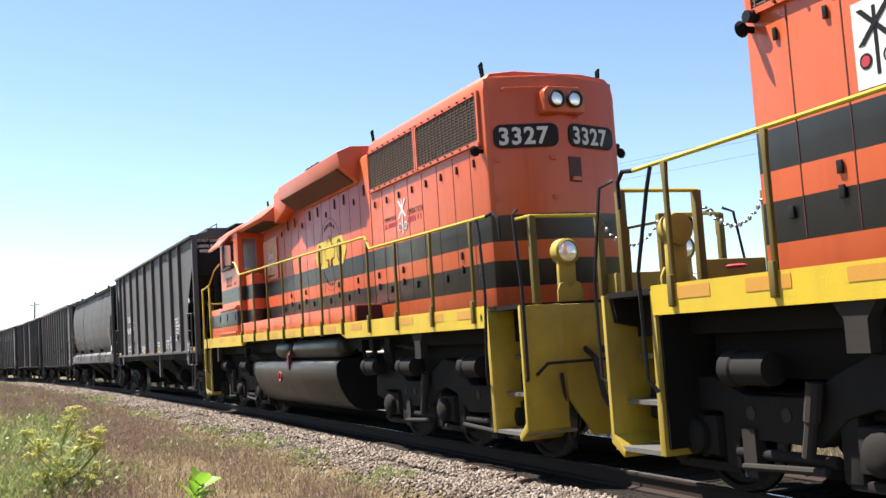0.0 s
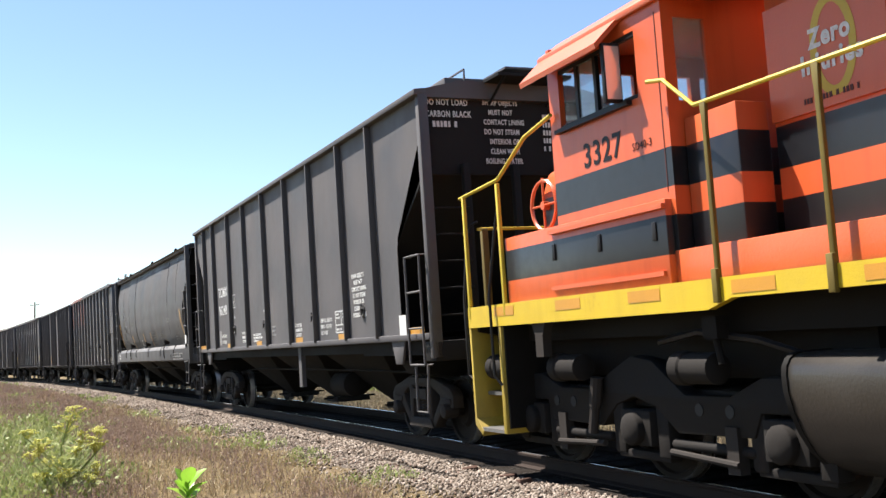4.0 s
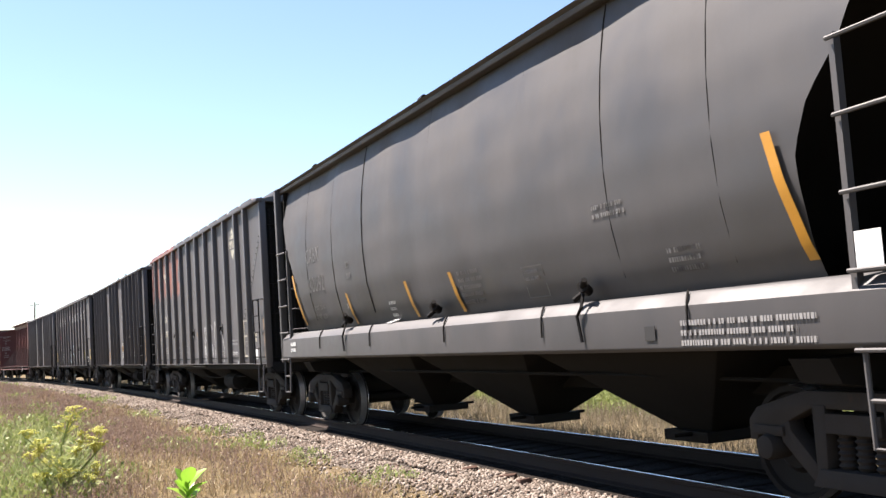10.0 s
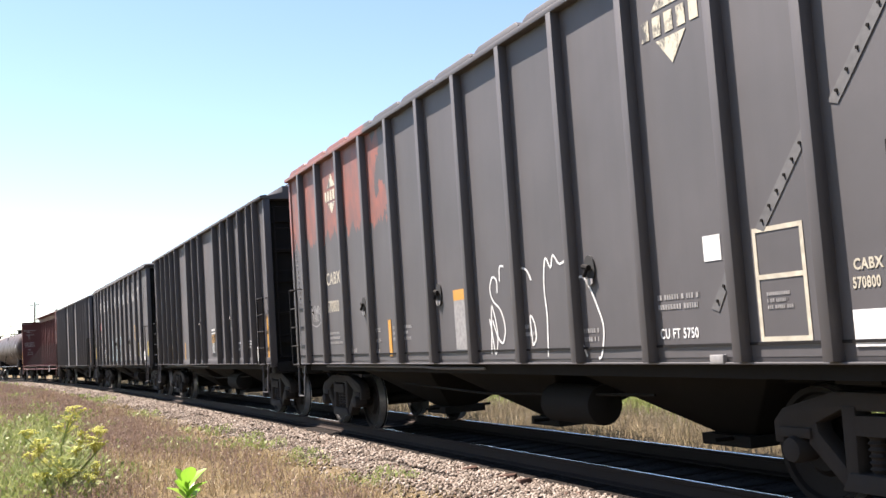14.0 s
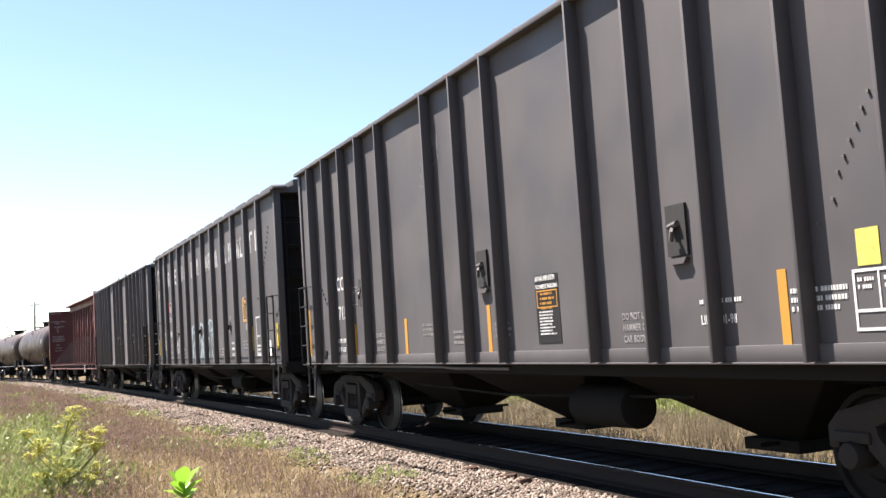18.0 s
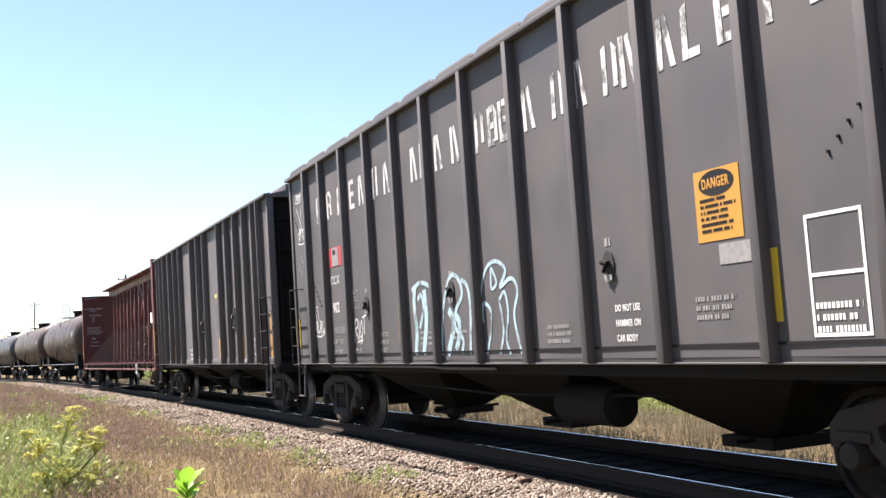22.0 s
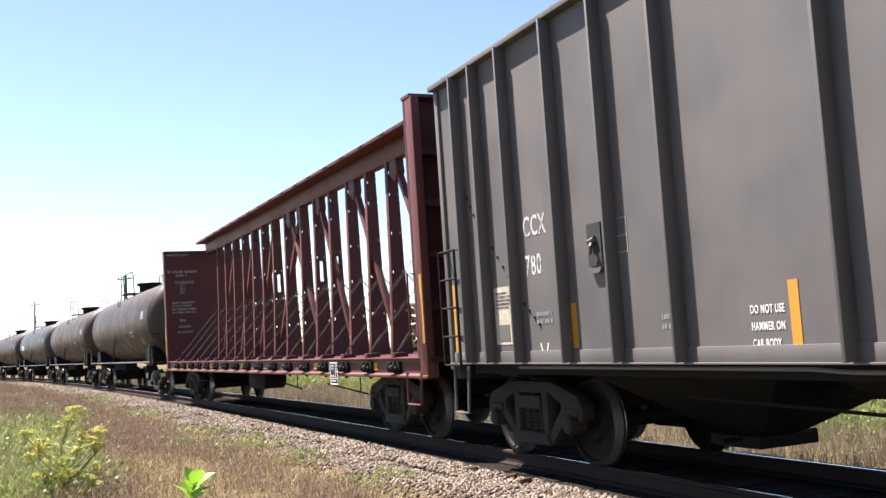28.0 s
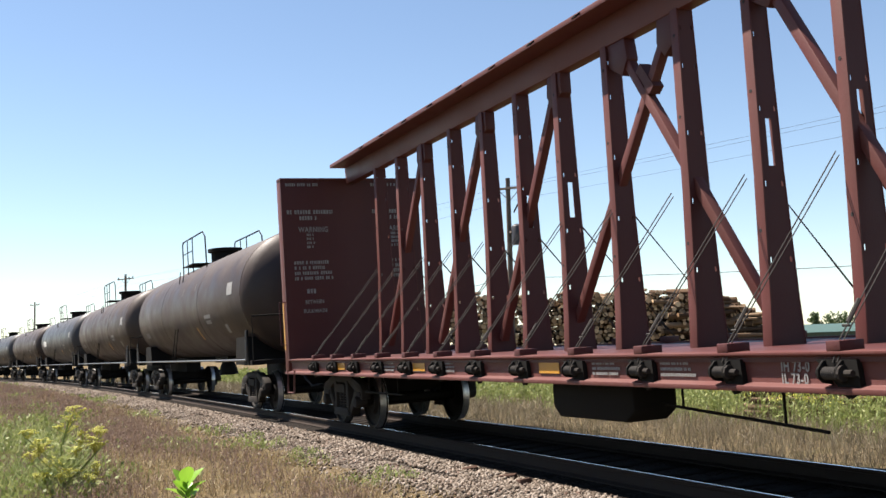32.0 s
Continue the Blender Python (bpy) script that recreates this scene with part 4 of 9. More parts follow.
# ---- grey hopper with rounded sides ----
def round_hopper(centre, L):
    car = thing("covered_hopper", "dusty grey covered hopper with smooth bulging sides", "hopper car")
    m = M["grey_car"]
    prof = [(1.66, 1.25), (1.95, 1.365), (2.4, 1.465), (2.9, 1.50), (3.4, 1.49), (3.85, 1.445), (4.25, 1.375), (4.5, 1.31)]
    def cut(z):
        return float(np.interp(z, [1.66, 1.8, 2.6, 2.95, 3.25, 3.84, 4.3, 4.6], [1.10, 1.12, 1.10, 0.92, 0.62, 0.28, 0.14, 0.14]))
    def bulge(x, z, k):
        return 0.022 * noise.noise((x * 0.9, z * 0.2, 4.0 + k)) + 0.010 * noise.noise((x * 2.1, z * 0.18, 9.0)) * float(np.interp(z, [1.7, 2.2, 3.6, 4.4], [0.3, 1, 1, 0]))
    for k in (-1, 1):
        rows = []
        zs = np.linspace(1.66, 4.5, 26)
        for z in zs:
            c, y = cut(z), float(np.interp(z, [p[0] for p in prof], [p[1] for p in prof]))
            row = []
            for j in range(61):
                x = -L + c + (2 * L - 2 * c) * j / 60
                row.append((x, k * (y + bulge(x, z, k)), z))
            rows.append(row)
        part("side_sheet", Solid().sheet(rows), m, car, smooth=80)
        for x in (-5.72, -4.18, -2.62, 0.0, 2.62, 4.18, 5.72):
            part("weld_seam", Solid().tube([(x, k * (float(np.interp(z, [p[0] for p in prof], [p[1] for p in prof])) - 0.002), z) for z in np.linspace(1.9, 4.45, 12)], 0.007, 5), M["under"], car)
        part("top_chord", Solid().prism([(k * 1.30, 4.47), (k * 1.44, 4.47), (k * 1.45, 4.53), (k * 1.40, 4.60), (k * 1.28, 4.62)], "yz", -L, L), m, car, bevel=0.012)
        sill = [(k * 1.34, 1.72), (k * 1.45, 1.69), (k * 1.53, 1.60), (k * 1.54, 1.26), (k * 1.50, 1.23), (k * 1.42, 1.24), (k * 1.40, 1.58)]
        part("side_sill", Solid().prism(sill, "yz", -L + 0.1, L - 0.1), m, car, bevel=0.012)
        for x in (-5.0, -2.4, 0.4, 2.9, 5.3):
            part("sill_seam", Solid().tube([(x - 0.10, k * 1.44, 1.72), (x - 0.04, k * 1.50, 1.67), (x, k * 1.545, 1.58), (x, k * 1.55, 1.40)], 0.011, 5), M["under"], car)
        for q in (-1, 1):
            part("corner_post", Solid().box(*sorted((q * L, q * (L - 0.11))), *sorted((k * 1.42, k * 1.54)), 1.16, 4.56), m, car, bevel=0.012)
            part("ladder_stile", Solid().box(*sorted((q * (L - 0.62), q * (L - 0.67))), *sorted((k * 1.46, k * 1.52)), 1.24, 3.30), m, car)
            for i in range(5):
                z = 1.22 + i * 0.51
                part("rung", Solid().tube([(q * (L - 0.66), k * 1.55, z), (q * (L - 0.1), k * 1.57, z)], 0.016, 6), m, car)
            sill_step(car, q * (L - 0.4), k * 1.52, m, 0.42, 0.6, 1.2)
            part("step_rung", Solid().rod((q * (L - 0.6), k * 1.53, 0.9), (q * (L - 0.2), k * 1.53, 0.9), 0.016, 6), m, car)
    for k in (-1, 1):
        # the grey car's recessed end is near-black: its shade is put into the colour
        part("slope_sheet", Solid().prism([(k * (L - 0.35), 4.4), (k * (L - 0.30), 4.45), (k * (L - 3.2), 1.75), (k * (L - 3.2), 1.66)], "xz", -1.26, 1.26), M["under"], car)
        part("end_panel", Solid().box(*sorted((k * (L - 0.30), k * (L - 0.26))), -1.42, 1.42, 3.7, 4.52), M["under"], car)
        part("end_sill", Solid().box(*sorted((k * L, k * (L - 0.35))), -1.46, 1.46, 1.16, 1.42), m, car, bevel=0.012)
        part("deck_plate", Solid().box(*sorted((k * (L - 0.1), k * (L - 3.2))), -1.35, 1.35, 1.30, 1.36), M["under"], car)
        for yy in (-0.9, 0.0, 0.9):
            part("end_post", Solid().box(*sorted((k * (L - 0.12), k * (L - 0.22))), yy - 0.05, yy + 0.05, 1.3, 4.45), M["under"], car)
        for zz in (1.8, 2.2, 2.6, 3.0, 3.4):
            part("end_rung", Solid().tube([(k * (L - 0.05), -1.38, zz), (k * (L + 0.03), -1.36, zz), (k * (L + 0.03), -0.95, zz), (k * (L - 0.1), -0.92, zz)], 0.014, 5), m, car)
        bars(-1.1, 4.2, k * (L - 0.25), 0.7, 2, 0.07, car, M["amber"], 4, front=True)
        freight_truck(car, k * (L - 1.22))
        coupler(car, k * (L - 0.02), k)
    part("roof", Solid().prism([(-1.5, 4.56), (-0.8, 4.72), (0, 4.76), (0.8, 4.72), (1.5, 4.56), (1.4, 4.5), (-1.4, 4.5)], "yz", -L, L), m, car)
    part("running_board", Solid().box(-L - 0.3, L + 0.3, -0.25, 0.25, 4.86, 4.89), m, car)
    for x in (-6.4, -1.0, 3.6, 7.0):
        part("vent_stub", Solid().rod((x, -1.05, 4.60), (x, -1.05, 4.80), 0.04).rod((x - 0.05, -1.05, 4.80), (x + 0.12, -1.05, 4.82), 0.045), M["under"], car)
    underframe(car, L, [(-3.5, 3.4), (0, 3.5), (3.5, 3.4)], 1.36, 0, 1.18, 0.27, 1.28)
    for x in (-3.62, 0.01, 3.66):
        part("inlet_fitting", Solid().rod((x - 0.06, -1.40, 1.82), (x + 0.05, -1.52, 1.86), 0.055, 10).rod((x, -1.5, 1.84), (x + 0.12, -1.54, 1.92), 0.03, 8).rod((x - 0.02, -1.48, 1.8), (x - 0.1, -1.53, 1.74), 0.03, 8), M["wheel"], car)
    y = -1.505
    lettering("CABX", 0.37, -5.74, y, 2.92, car, M["worn_pale"], "faded white letters", squeeze=0.72)
    lettering("80092", 0.38, -5.72, y + 0.012, 2.40, car, M["worn_pale"], "faded white number", squeeze=0.88)
    bars(0.68, 2.20, y, 0.62, 5, 0.055, car, M["old_white"], 10)
    bars(3.9, 2.55, y, 0.6, 2, 0.05, car, M["worn_pale"], 30)
    bars(4.9, 2.05, y, 0.5, 3, 0.05, car, M["worn_pale"], 37)
    frame_decal(car, 2.31, 2.76, 1.82, 2.16, -1.44, M["old_white"], 0.014)
    bars(2.36, 2.08, y, 0.34, 2, 0.045, car, M["old_white"], 12)
    for q, lean in ((6.40, 0.10), (-6.52, 0.14)):
        rows = []
        for t in np.linspace(0, 1, 9):
            z, x = 2.78 - 0.94 * t, q - lean + 2 * lean * t
            yy = -float(np.interp(z, [r[0] for r in prof], [r[1] for r in prof])) - 0.040
            rows.append([(x, yy, z), (x + 0.10, yy, z)])
        part("reflector_strip", Solid().sheet(rows), M["amber"], car, "faded yellow paint strip")
    for q in (-3.63, -1.02, 0.50):
        part("reflector_strip", Solid().sheet([[(q - 0.05 + 0.13 * t, -float(np.interp(2.26 - 0.5 * t, [r[0] for r in prof], [r[1] for r in prof])) - 0.035, 2.26 - 0.5 * t), (q + 0.04 + 0.13 * t, -float(np.interp(2.26 - 0.5 * t, [r[0] for r in prof], [r[1] for r in prof])) - 0.035, 2.26 - 0.5 * t)] for t in np.linspace(0, 1, 7)]), M["amber"], car, "faded yellow paint strip")
    lettering("PULL HERE", 0.09, -6.93, -1.545, 1.47, car, M["white"], squeeze=0.75)
    lettering("LIFT HERE", 0.09, -6.93, -1.545, 1.36, car, M["white"], squeeze=0.75)
    lettering("LD LMT  223900", 0.11, -5.70, -1.452, 2.08, car, M["old_white"], squeeze=0.78)
    lettering("LT  WT   62100", 0.11, -5.67, -1.435, 1.92, car, M["old_white"], squeeze=0.78)
    lettering("6", 0.13, -3.78, -1.43, 2.02, car, M["white"], squeeze=0.8)
    bars(-3.48, 2.66, y, 0.22, 2, 0.11, car, M["old_white"], 21)
    bars(-1.92, 1.98, -1.43, 0.28, 4, 0.055, car, M["white"], 23)
    for x in (-3.62, 3.66):
        part("drain_hose", Solid().tube([(x + 0.02, -1.50, 1.80), (x + 0.06, -1.56, 1.66), (x - 0.02, -1.565, 1.58), (x + 0.04, -1.565, 1.34)], 0.017, 6), M["wheel"], car, "black hose hanging over the sill")
    bars(5.2, 1.44, -1.546, 1.6, 3, 0.05, car, M["old_white"], 6)
    patch(car, L - 0.60, L - 0.38, 1.72, 1.98, -1.53, M["white"], "placard", "white paper placard")
    patch(car, 4.7, 4.85, 1.33, 1.45, -1.548, M["hole"], "defect_card_holder")
    for o in car.children:
        if o.name.split(".")[0] in ("lettering", "letter", "stencil", "stencil_frame"):
            if o.data.users > 1:
                o.data = o.data.copy()
            back = o.matrix_basis.inverted()
            for v in o.data.vertices:
                p = o.matrix_basis @ v.co
                if p.z > 1.75:
                    p.y = -float(np.interp(p.z, [r[0] for r in prof], [r[1] for r in prof])) - bulge(p.x, p.z, -1) - 0.008
                    v.co = back @ p
    CARS.append((car, centre, L - 1.22))


slope_hopper(-36.89, 8.10)
round_hopper(-53.95, 7.68)

# ---- the four closed hoppers ----
even = [-6.47, -5.38, -4.19, -2.99, -1.83, -0.65, 0.55, 1.76, 2.92, 4.11, 5.29, 6.2]
uneven = [-6.44, -5.52, -4.64, -3.76, -2.84, -1.07, -0.15, 0.73, 2.62, 3.55, 4.39, 5.38, 6.2, 6.75]
lettered = [-6.47, -5.49, -4.32, -3.11, -1.95, -0.81, 0.43, 1.63, 2.83, 4.03, 5.3, 6.45]
dusty = [-6.69, -6.13, -5.42, -4.4, -3.49, -2.57, -0.75, 0.15, 1.05, 2.81, 3.72, 4.61, 5.52, 6.34, 6.8]
third = closed_hopper("black covered hopper with worn red patch and white spray lines", -70.51, 7.40, even, M["soot_worn"], seed=2)
fourth = closed_hopper("black covered hopper with uneven ribs and white numbers", -87.27, 7.35, uneven, M["soot"], seed=3, thin=True)
fifth = closed_hopper("black covered hopper with big white letters and blue graffiti", -104.13, 7.68, lettered, M["soot"], seed=4)
sixth = closed_hopper("dusty grey-black covered hopper with faded white numbers", -120.96, 7.40, dusty, M["soot_warm"], seed=5, thin=True)


def text_rows(car, words, size, x, z, step, material, squeeze=0.72, bold=0.002):
    for i, row in enumerate(words):
        lettering(row, size, x, SIDE, z - i * step, car, material, squeeze=squeeze, bold=bold)


HAMMER = ["DO NOT USE", "HAMMER ON", "CAR BODY"]


def rivet_row(car, x0, z0, x1, z1, count, y, material):
    """Bolt heads with a short slanting tail below each."""
    for i in range(count):
        t = (i + 0.5) / count
        x, z = x0 + (x1 - x0) * t, z0 + (z1 - z0) * t
        part("rivet", Solid().rod((x, y - 0.014, z), (x, y + 0.004, z), 0.013, 6).prism([(x - 0.003, z), (x + 0.004, z), (x + 0.012, z - 0.035), (x + 0.009, z - 0.037)], "xz", y - 0.006, y + 0.002), material, car)


def tag(car, x, z, wide, high, y, seed, material, r=0.011):
    """A hasty sprayed tag: looping strokes that nobody can read."""
    rnd = random.Random(seed)
    n = 7
    for i in range(n):
        x0 = x + wide * i / n
        pts = [(x0 + wide / n * rnd.uniform(-0.3, 1.2), z + high * rnd.uniform(0, 1)) for j in range(4)]
        pts.append((x0 + wide / n * rnd.uniform(0.6, 1.4), z + high * rnd.choice((0.05, 0.9))))
        stroke(car, pts, y, material, r)
    stroke(car, [(x - 0.05, z - high * 0.1), (x + wide * 0.5, z - high * 0.25), (x + wide * 1.05, z - high * 0.02)], y, material, r)
# third: numbers, emblem shapes, graffiti, boxes
c = third
lettering("CABX", 0.29, -5.32, SIDE, 2.46, c, M["cream"], "worn cream stencilled letters", squeeze=0.92)
lettering("570800", 0.27, -5.34, SIDE, 2.00, c, M["cream"], squeeze=0.72)
for x, z, k in ((4.66, 3.95, 1.0), (-4.80, 3.95, 0.9)):
    s = Solid().prism([(x - 0.24 * k, z + 0.13), (x + 0.24 * k, z + 0.13), (x + 0.02, z + 0.40 * k)], "xz", SIDE - 0.002, SIDE)
    s.prism([(x - 0.20 * k, z - 0.13), (x + 0.20 * k, z - 0.13), (x, z - 0.36 * k)], "xz", SIDE - 0.002, SIDE)
    for i in range(5):
        s.box(x + (-0.40 + 0.165 * i) * k, x + (-0.29 + 0.165 * i) * k, SIDE - 0.002, SIDE, z - 0.09, z + 0.08)
    part("maker_emblem", s, M["worn_cream"], c, "flaking cream emblem shapes", smooth=0)
text_rows(c, HAMMER, 0.075, -3.12, 1.60, 0.155, M["old_white"])
text_rows(c, ["NEW 1-80"], 0.10, -4.25, 1.30, 0.1, M["old_white"])
text_rows(c, ["CU FT 5750"], 0.115, 4.18, 1.34, 0.1, M["white"], 0.8)
for x, z, w_, r in ((-5.3, 1.62, 0.7, 3), (-2.25, 1.62, 0.75, 3), (4.18, 1.66, 0.62, 2), (1.62, 1.5, 0.4, 2), (2.95, 1.42, 0.3, 2)):
    bars(x, z, SIDE, w_, r, 0.05, c, M["old_white"], int(x * 9))
patch(c, -0.06, 0.34, 1.30, 1.90, SIDE, M["old_white"], "panel_decal", "grey instruction panel")
patch(c, -0.06, 0.34, 1.90, 2.03, SIDE - 0.001, M["amber"], "panel_decal", "orange panel heading")
for x, z in ((1.58, 1.78), (-2.42, 1.76), (5.10, 1.76), (7.22, 2.1)):
    patch(c, x, x + 0.11, 1.24, z, SIDE - 0.004, M["amber"], "reflector_strip", "amber reflector strip")
patch(c, 4.84, 5.05, 1.93, 2.13, SIDE, M["white"], "placard", "white square sticker")
frame_decal(c, 5.42, 5.94, 1.29, 2.12, SIDE, M["cream"], 0.035, 1.74)
bars(5.52, 1.62, SIDE, 0.3, 3, 0.03, c, M["old_white"], 12)
lettering("CABX", 0.10, 6.36, SIDE, 1.74, c, M["cream"])
lettering("570800", 0.10, 6.34, SIDE, 1.62, c, M["cream"], squeeze=0.7)
patch(c, 6.32, 6.62, 1.24, 1.48, SIDE - 0.004, M["white"], "placard", "white paper placard")
part("sill_tag", Solid().box(4.86, 5.02, -1.50, -1.46, 1.13, 1.20), M["old_white"], c, "pale steel tag on the sill", bevel=0.004)
for x in (-3.42, -0.50, 3.14):
    p = part("vibrator_port", Solid().turned([(-0.004, 0.13), (0.02, 0.13)], (x, -1.464, 2.02), "y", 20, 0.72), M["hole"], c, "oval opening with a worn lip")
    part("port_latch", Solid().rod((x - 0.09, -1.475, 2.05), (x + 0.05, -1.50, 2.03), 0.026, 8).rod((x, -1.49, 2.03), (x - 0.03, -1.51, 1.95), 0.018, 6), M["wheel"], p)
    part("port_lip", Solid().prism([(x - 0.07, 1.93), (x + 0.07, 1.93), (x + 0.06, 1.88), (x, 1.86), (x - 0.05, 1.88)], "xz", -1.480, -1.470), M["old_white"], p, smooth=0)
for x0, z0, x1, z1, n_ in ((6.28, 2.87, 7.33, 4.02, 10), (5.46, 2.12, 6.02, 2.70, 6), (4.88, 1.56, 5.08, 1.78, 2)):
    part("paint_smear", Solid().prism([(x0, z0), (x0 + 0.09, z0 - 0.03), (x1 + 0.04, z1 - 0.03), (x1, z1 + 0.05)], "xz", SIDE - 0.003, SIDE), M["dull_grey"], c, "pale band of filler along a row of bolts", smooth=0)
    rivet_row(c, x0 + 0.04, z0, x1 + 0.02, z1, n_, SIDE, M["under"])
w = M["white"]
for pts in ([(1.16, 1.92), (1.16, 2.06), (1.06, 2.10), (0.98, 1.98), (1.04, 1.84), (1.22, 1.72), (1.30, 1.52), (1.22, 1.36), (1.10, 1.44), (1.00, 1.62)],
            [(0.92, 1.24), (0.97, 1.62), (1.00, 1.78), (1.08, 1.60), (1.10, 1.40), (1.02, 1.24), (0.96, 1.50), (0.92, 1.64)],
            [(1.24, 2.04), (1.26, 2.20), (1.36, 2.20)], [(1.56, 2.02), (1.62, 2.18), (1.58, 2.04)],
            [(1.66, 1.20), (1.64, 1.62), (1.58, 2.02), (1.70, 2.14), (1.88, 2.12), (1.98, 2.00)],
            [(1.92, 1.32), (1.90, 1.62), (1.98, 1.56), (2.00, 1.40), (1.92, 1.32)],
            [(2.22, 1.20), (2.26, 1.60), (2.24, 1.92), (2.30, 2.20), (2.40, 2.10), (2.46, 2.22), (2.58, 2.12), (2.72, 2.16)],
            [(2.84, 1.66), (2.84, 1.90), (2.98, 1.96), (3.10, 1.86), (3.22, 1.66), (3.30, 1.46), (3.24, 1.22), (3.18, 1.18)],
            [(2.86, 1.56), (2.90, 1.36), (2.98, 1.20)]):
    stroke(c, pts, SIDE - 0.002, w, 0.012)
tag(c, -6.28, 1.86, 0.5, 0.30, SIDE - 0.002, 77, M["old_white"], 0.012)
rivet_row(c, -6.9, 2.9, -6.2, 2.0, 9, SIDE, M["under"])
rivet_row(c, -7.2, 3.6, -7.05, 2.2, 14, SIDE, M["old_white"])

# fourth
c = fourth
lettering("CCX", 0.31, -5.42, SIDE, 2.33, c, M["white"], "white stencilled letters", squeeze=0.80)
lettering("715", 0.31, -5.38, SIDE, 1.85, c, M["white"], squeeze=0.80)
frame_decal(c, -4.64, -4.36, 2.05, 2.34, SIDE, M["old_white"], 0.014)
text_rows(c, ["PLATE", "C"], 0.075, -4.60, 2.23, 0.12, M["old_white"], 0.8)
text_rows(c, ["1"], 0.12, -4.14, 2.46, 0.1, M["old_white"])
for x in (-3.99, 0.32, 4.02):
    pocket(c, x - 0.1, 2.22, -1.464, M["soot"], 0.26, 0.42)
for x, a, b in ((-4.60, 1.25, 1.75), (-2.40, 1.25, 1.75), (0.22, 1.25, 1.80), (2.42, 1.25, 1.78), (5.02, 1.25, 1.80)):
    patch(c, x, x + 0.09, a, b, SIDE, M["amber"], "reflector_strip", "yellow reflector strip")
p = patch(c, 1.42, 1.90, 1.34, 2.04, SIDE, M["black"], "instruction_plate", "black plate of unloading instructions")
lettering("AIR BAG INFLATION", 0.07, 1.43, SIDE - 0.004, 1.98, p, M["white"], squeeze=0.58, bold=0.002)
lettering("TO COMPLETE UNLOADING", 0.056, 1.43, SIDE - 0.004, 1.90, p, M["white"], squeeze=0.58, bold=0.002)
frame_decal(c, 1.45, 1.87, 1.70, 1.88, SIDE - 0.004, M["amber"], 0.012)
bars(1.52, 1.83, SIDE - 0.004, 0.32, 4, 0.03, p, M["amber"], 4)
bars(1.48, 1.65, SIDE - 0.004, 0.34, 8, 0.02, p, M["white"], 9)
text_rows(c, ["LD LMT 159800 LB", "LT WT 60200 LB"], 0.10, -5.50, 1.47, 0.14, M["white"], 0.62)
text_rows(c, HAMMER, 0.085, -3.60, 1.52, 0.10, M["old_white"], 0.75)
text_rows(c, HAMMER, 0.085, 3.0, 1.52, 0.10, M["old_white"], 0.75)
text_rows(c, ["LINED 01-98"], 0.10, 4.12, 1.44, 0.1, M["white"])
for x, z, w_, r in ((-0.75, 1.5, 0.4, 3), (0.42, 1.56, 0.45, 3), (-1.75, 1.62, 0.5, 3), (4.12, 1.60, 0.55, 1), (5.14, 1.62, 0.55, 3), (-6.92, 1.66, 0.3, 2)):
    bars(x, z, SIDE, w_, r, 0.04, c, M["old_white"] if x < 3 else M["white"], int(x * 9))
frame_decal(c, 5.72, 6.16, 1.34, 1.74, SIDE, M["white"], 0.02, 1.46)
part("plate_bar", Solid().box(5.93, 5.945, SIDE - 0.002, SIDE + 0.002, 1.48, 1.72), M["white"], c, smooth=0)
bars(5.76, 1.66, SIDE, 0.14, 2, 0.03, c, M["white"], 2)
bars(5.98, 1.66, SIDE, 0.14, 2, 0.03, c, M["white"], 3)
patch(c, 5.78, 5.97, 1.76, 2.0, SIDE, M["sticker"], "sticker", "pale yellow sticker")
patch(c, 6.36, 6.66, 1.20, 1.50, SIDE - 0.05, M["white"], "placard", "crooked white paper placard")
patch(c, 6.38, 6.56, 1.86, 2.02, SIDE, M["white"], "sticker", "white paper sticker")
lettering("1/2 INCH HF", 0.09, 6.34, SIDE, 1.72, c, M["white"], squeeze=0.62)
lettering("COMP SHOE", 0.09, 6.34, SIDE, 1.62, c, M["white"], squeeze=0.62)
patch(c, 7.06, 7.20, 1.25, 2.16, SIDE, M["amber"], "reflector_strip", "faded amber strip")
patch(c, -7.22, -7.08, 1.22, 2.10, SIDE, M["amber"], "reflector_strip", "faded amber strip")
rivet_row(c, 5.4, 2.0, 5.7, 2.3, 2, SIDE, M["pipe"])
rivet_row(c, 5.66, 2.35, 6.1, 3.0, 7, SIDE, M["pipe"])
rivet_row(c, -6.85, 3.2, -6.45, 2.9, 4, SIDE, M["under"])
rivet_row(c, -6.3, 2.45, -5.8, 1.95, 6, SIDE, M["under"])
for x, z, n_ in ((-1.5, 3.5, 5), (-1.2, 3.75, 4), (-1.4, 2.9, 4)):
    tag(c, x, z, 0.34, 0.3, SIDE - 0.001, n_, M["dull_grey"], 0.014)
part("corner_box", Solid().box(-6.30, -6.12, -1.475, -1.46, 1.22, 1.36), M["shaded_soot"], c, "small open card box", bevel=0.004)

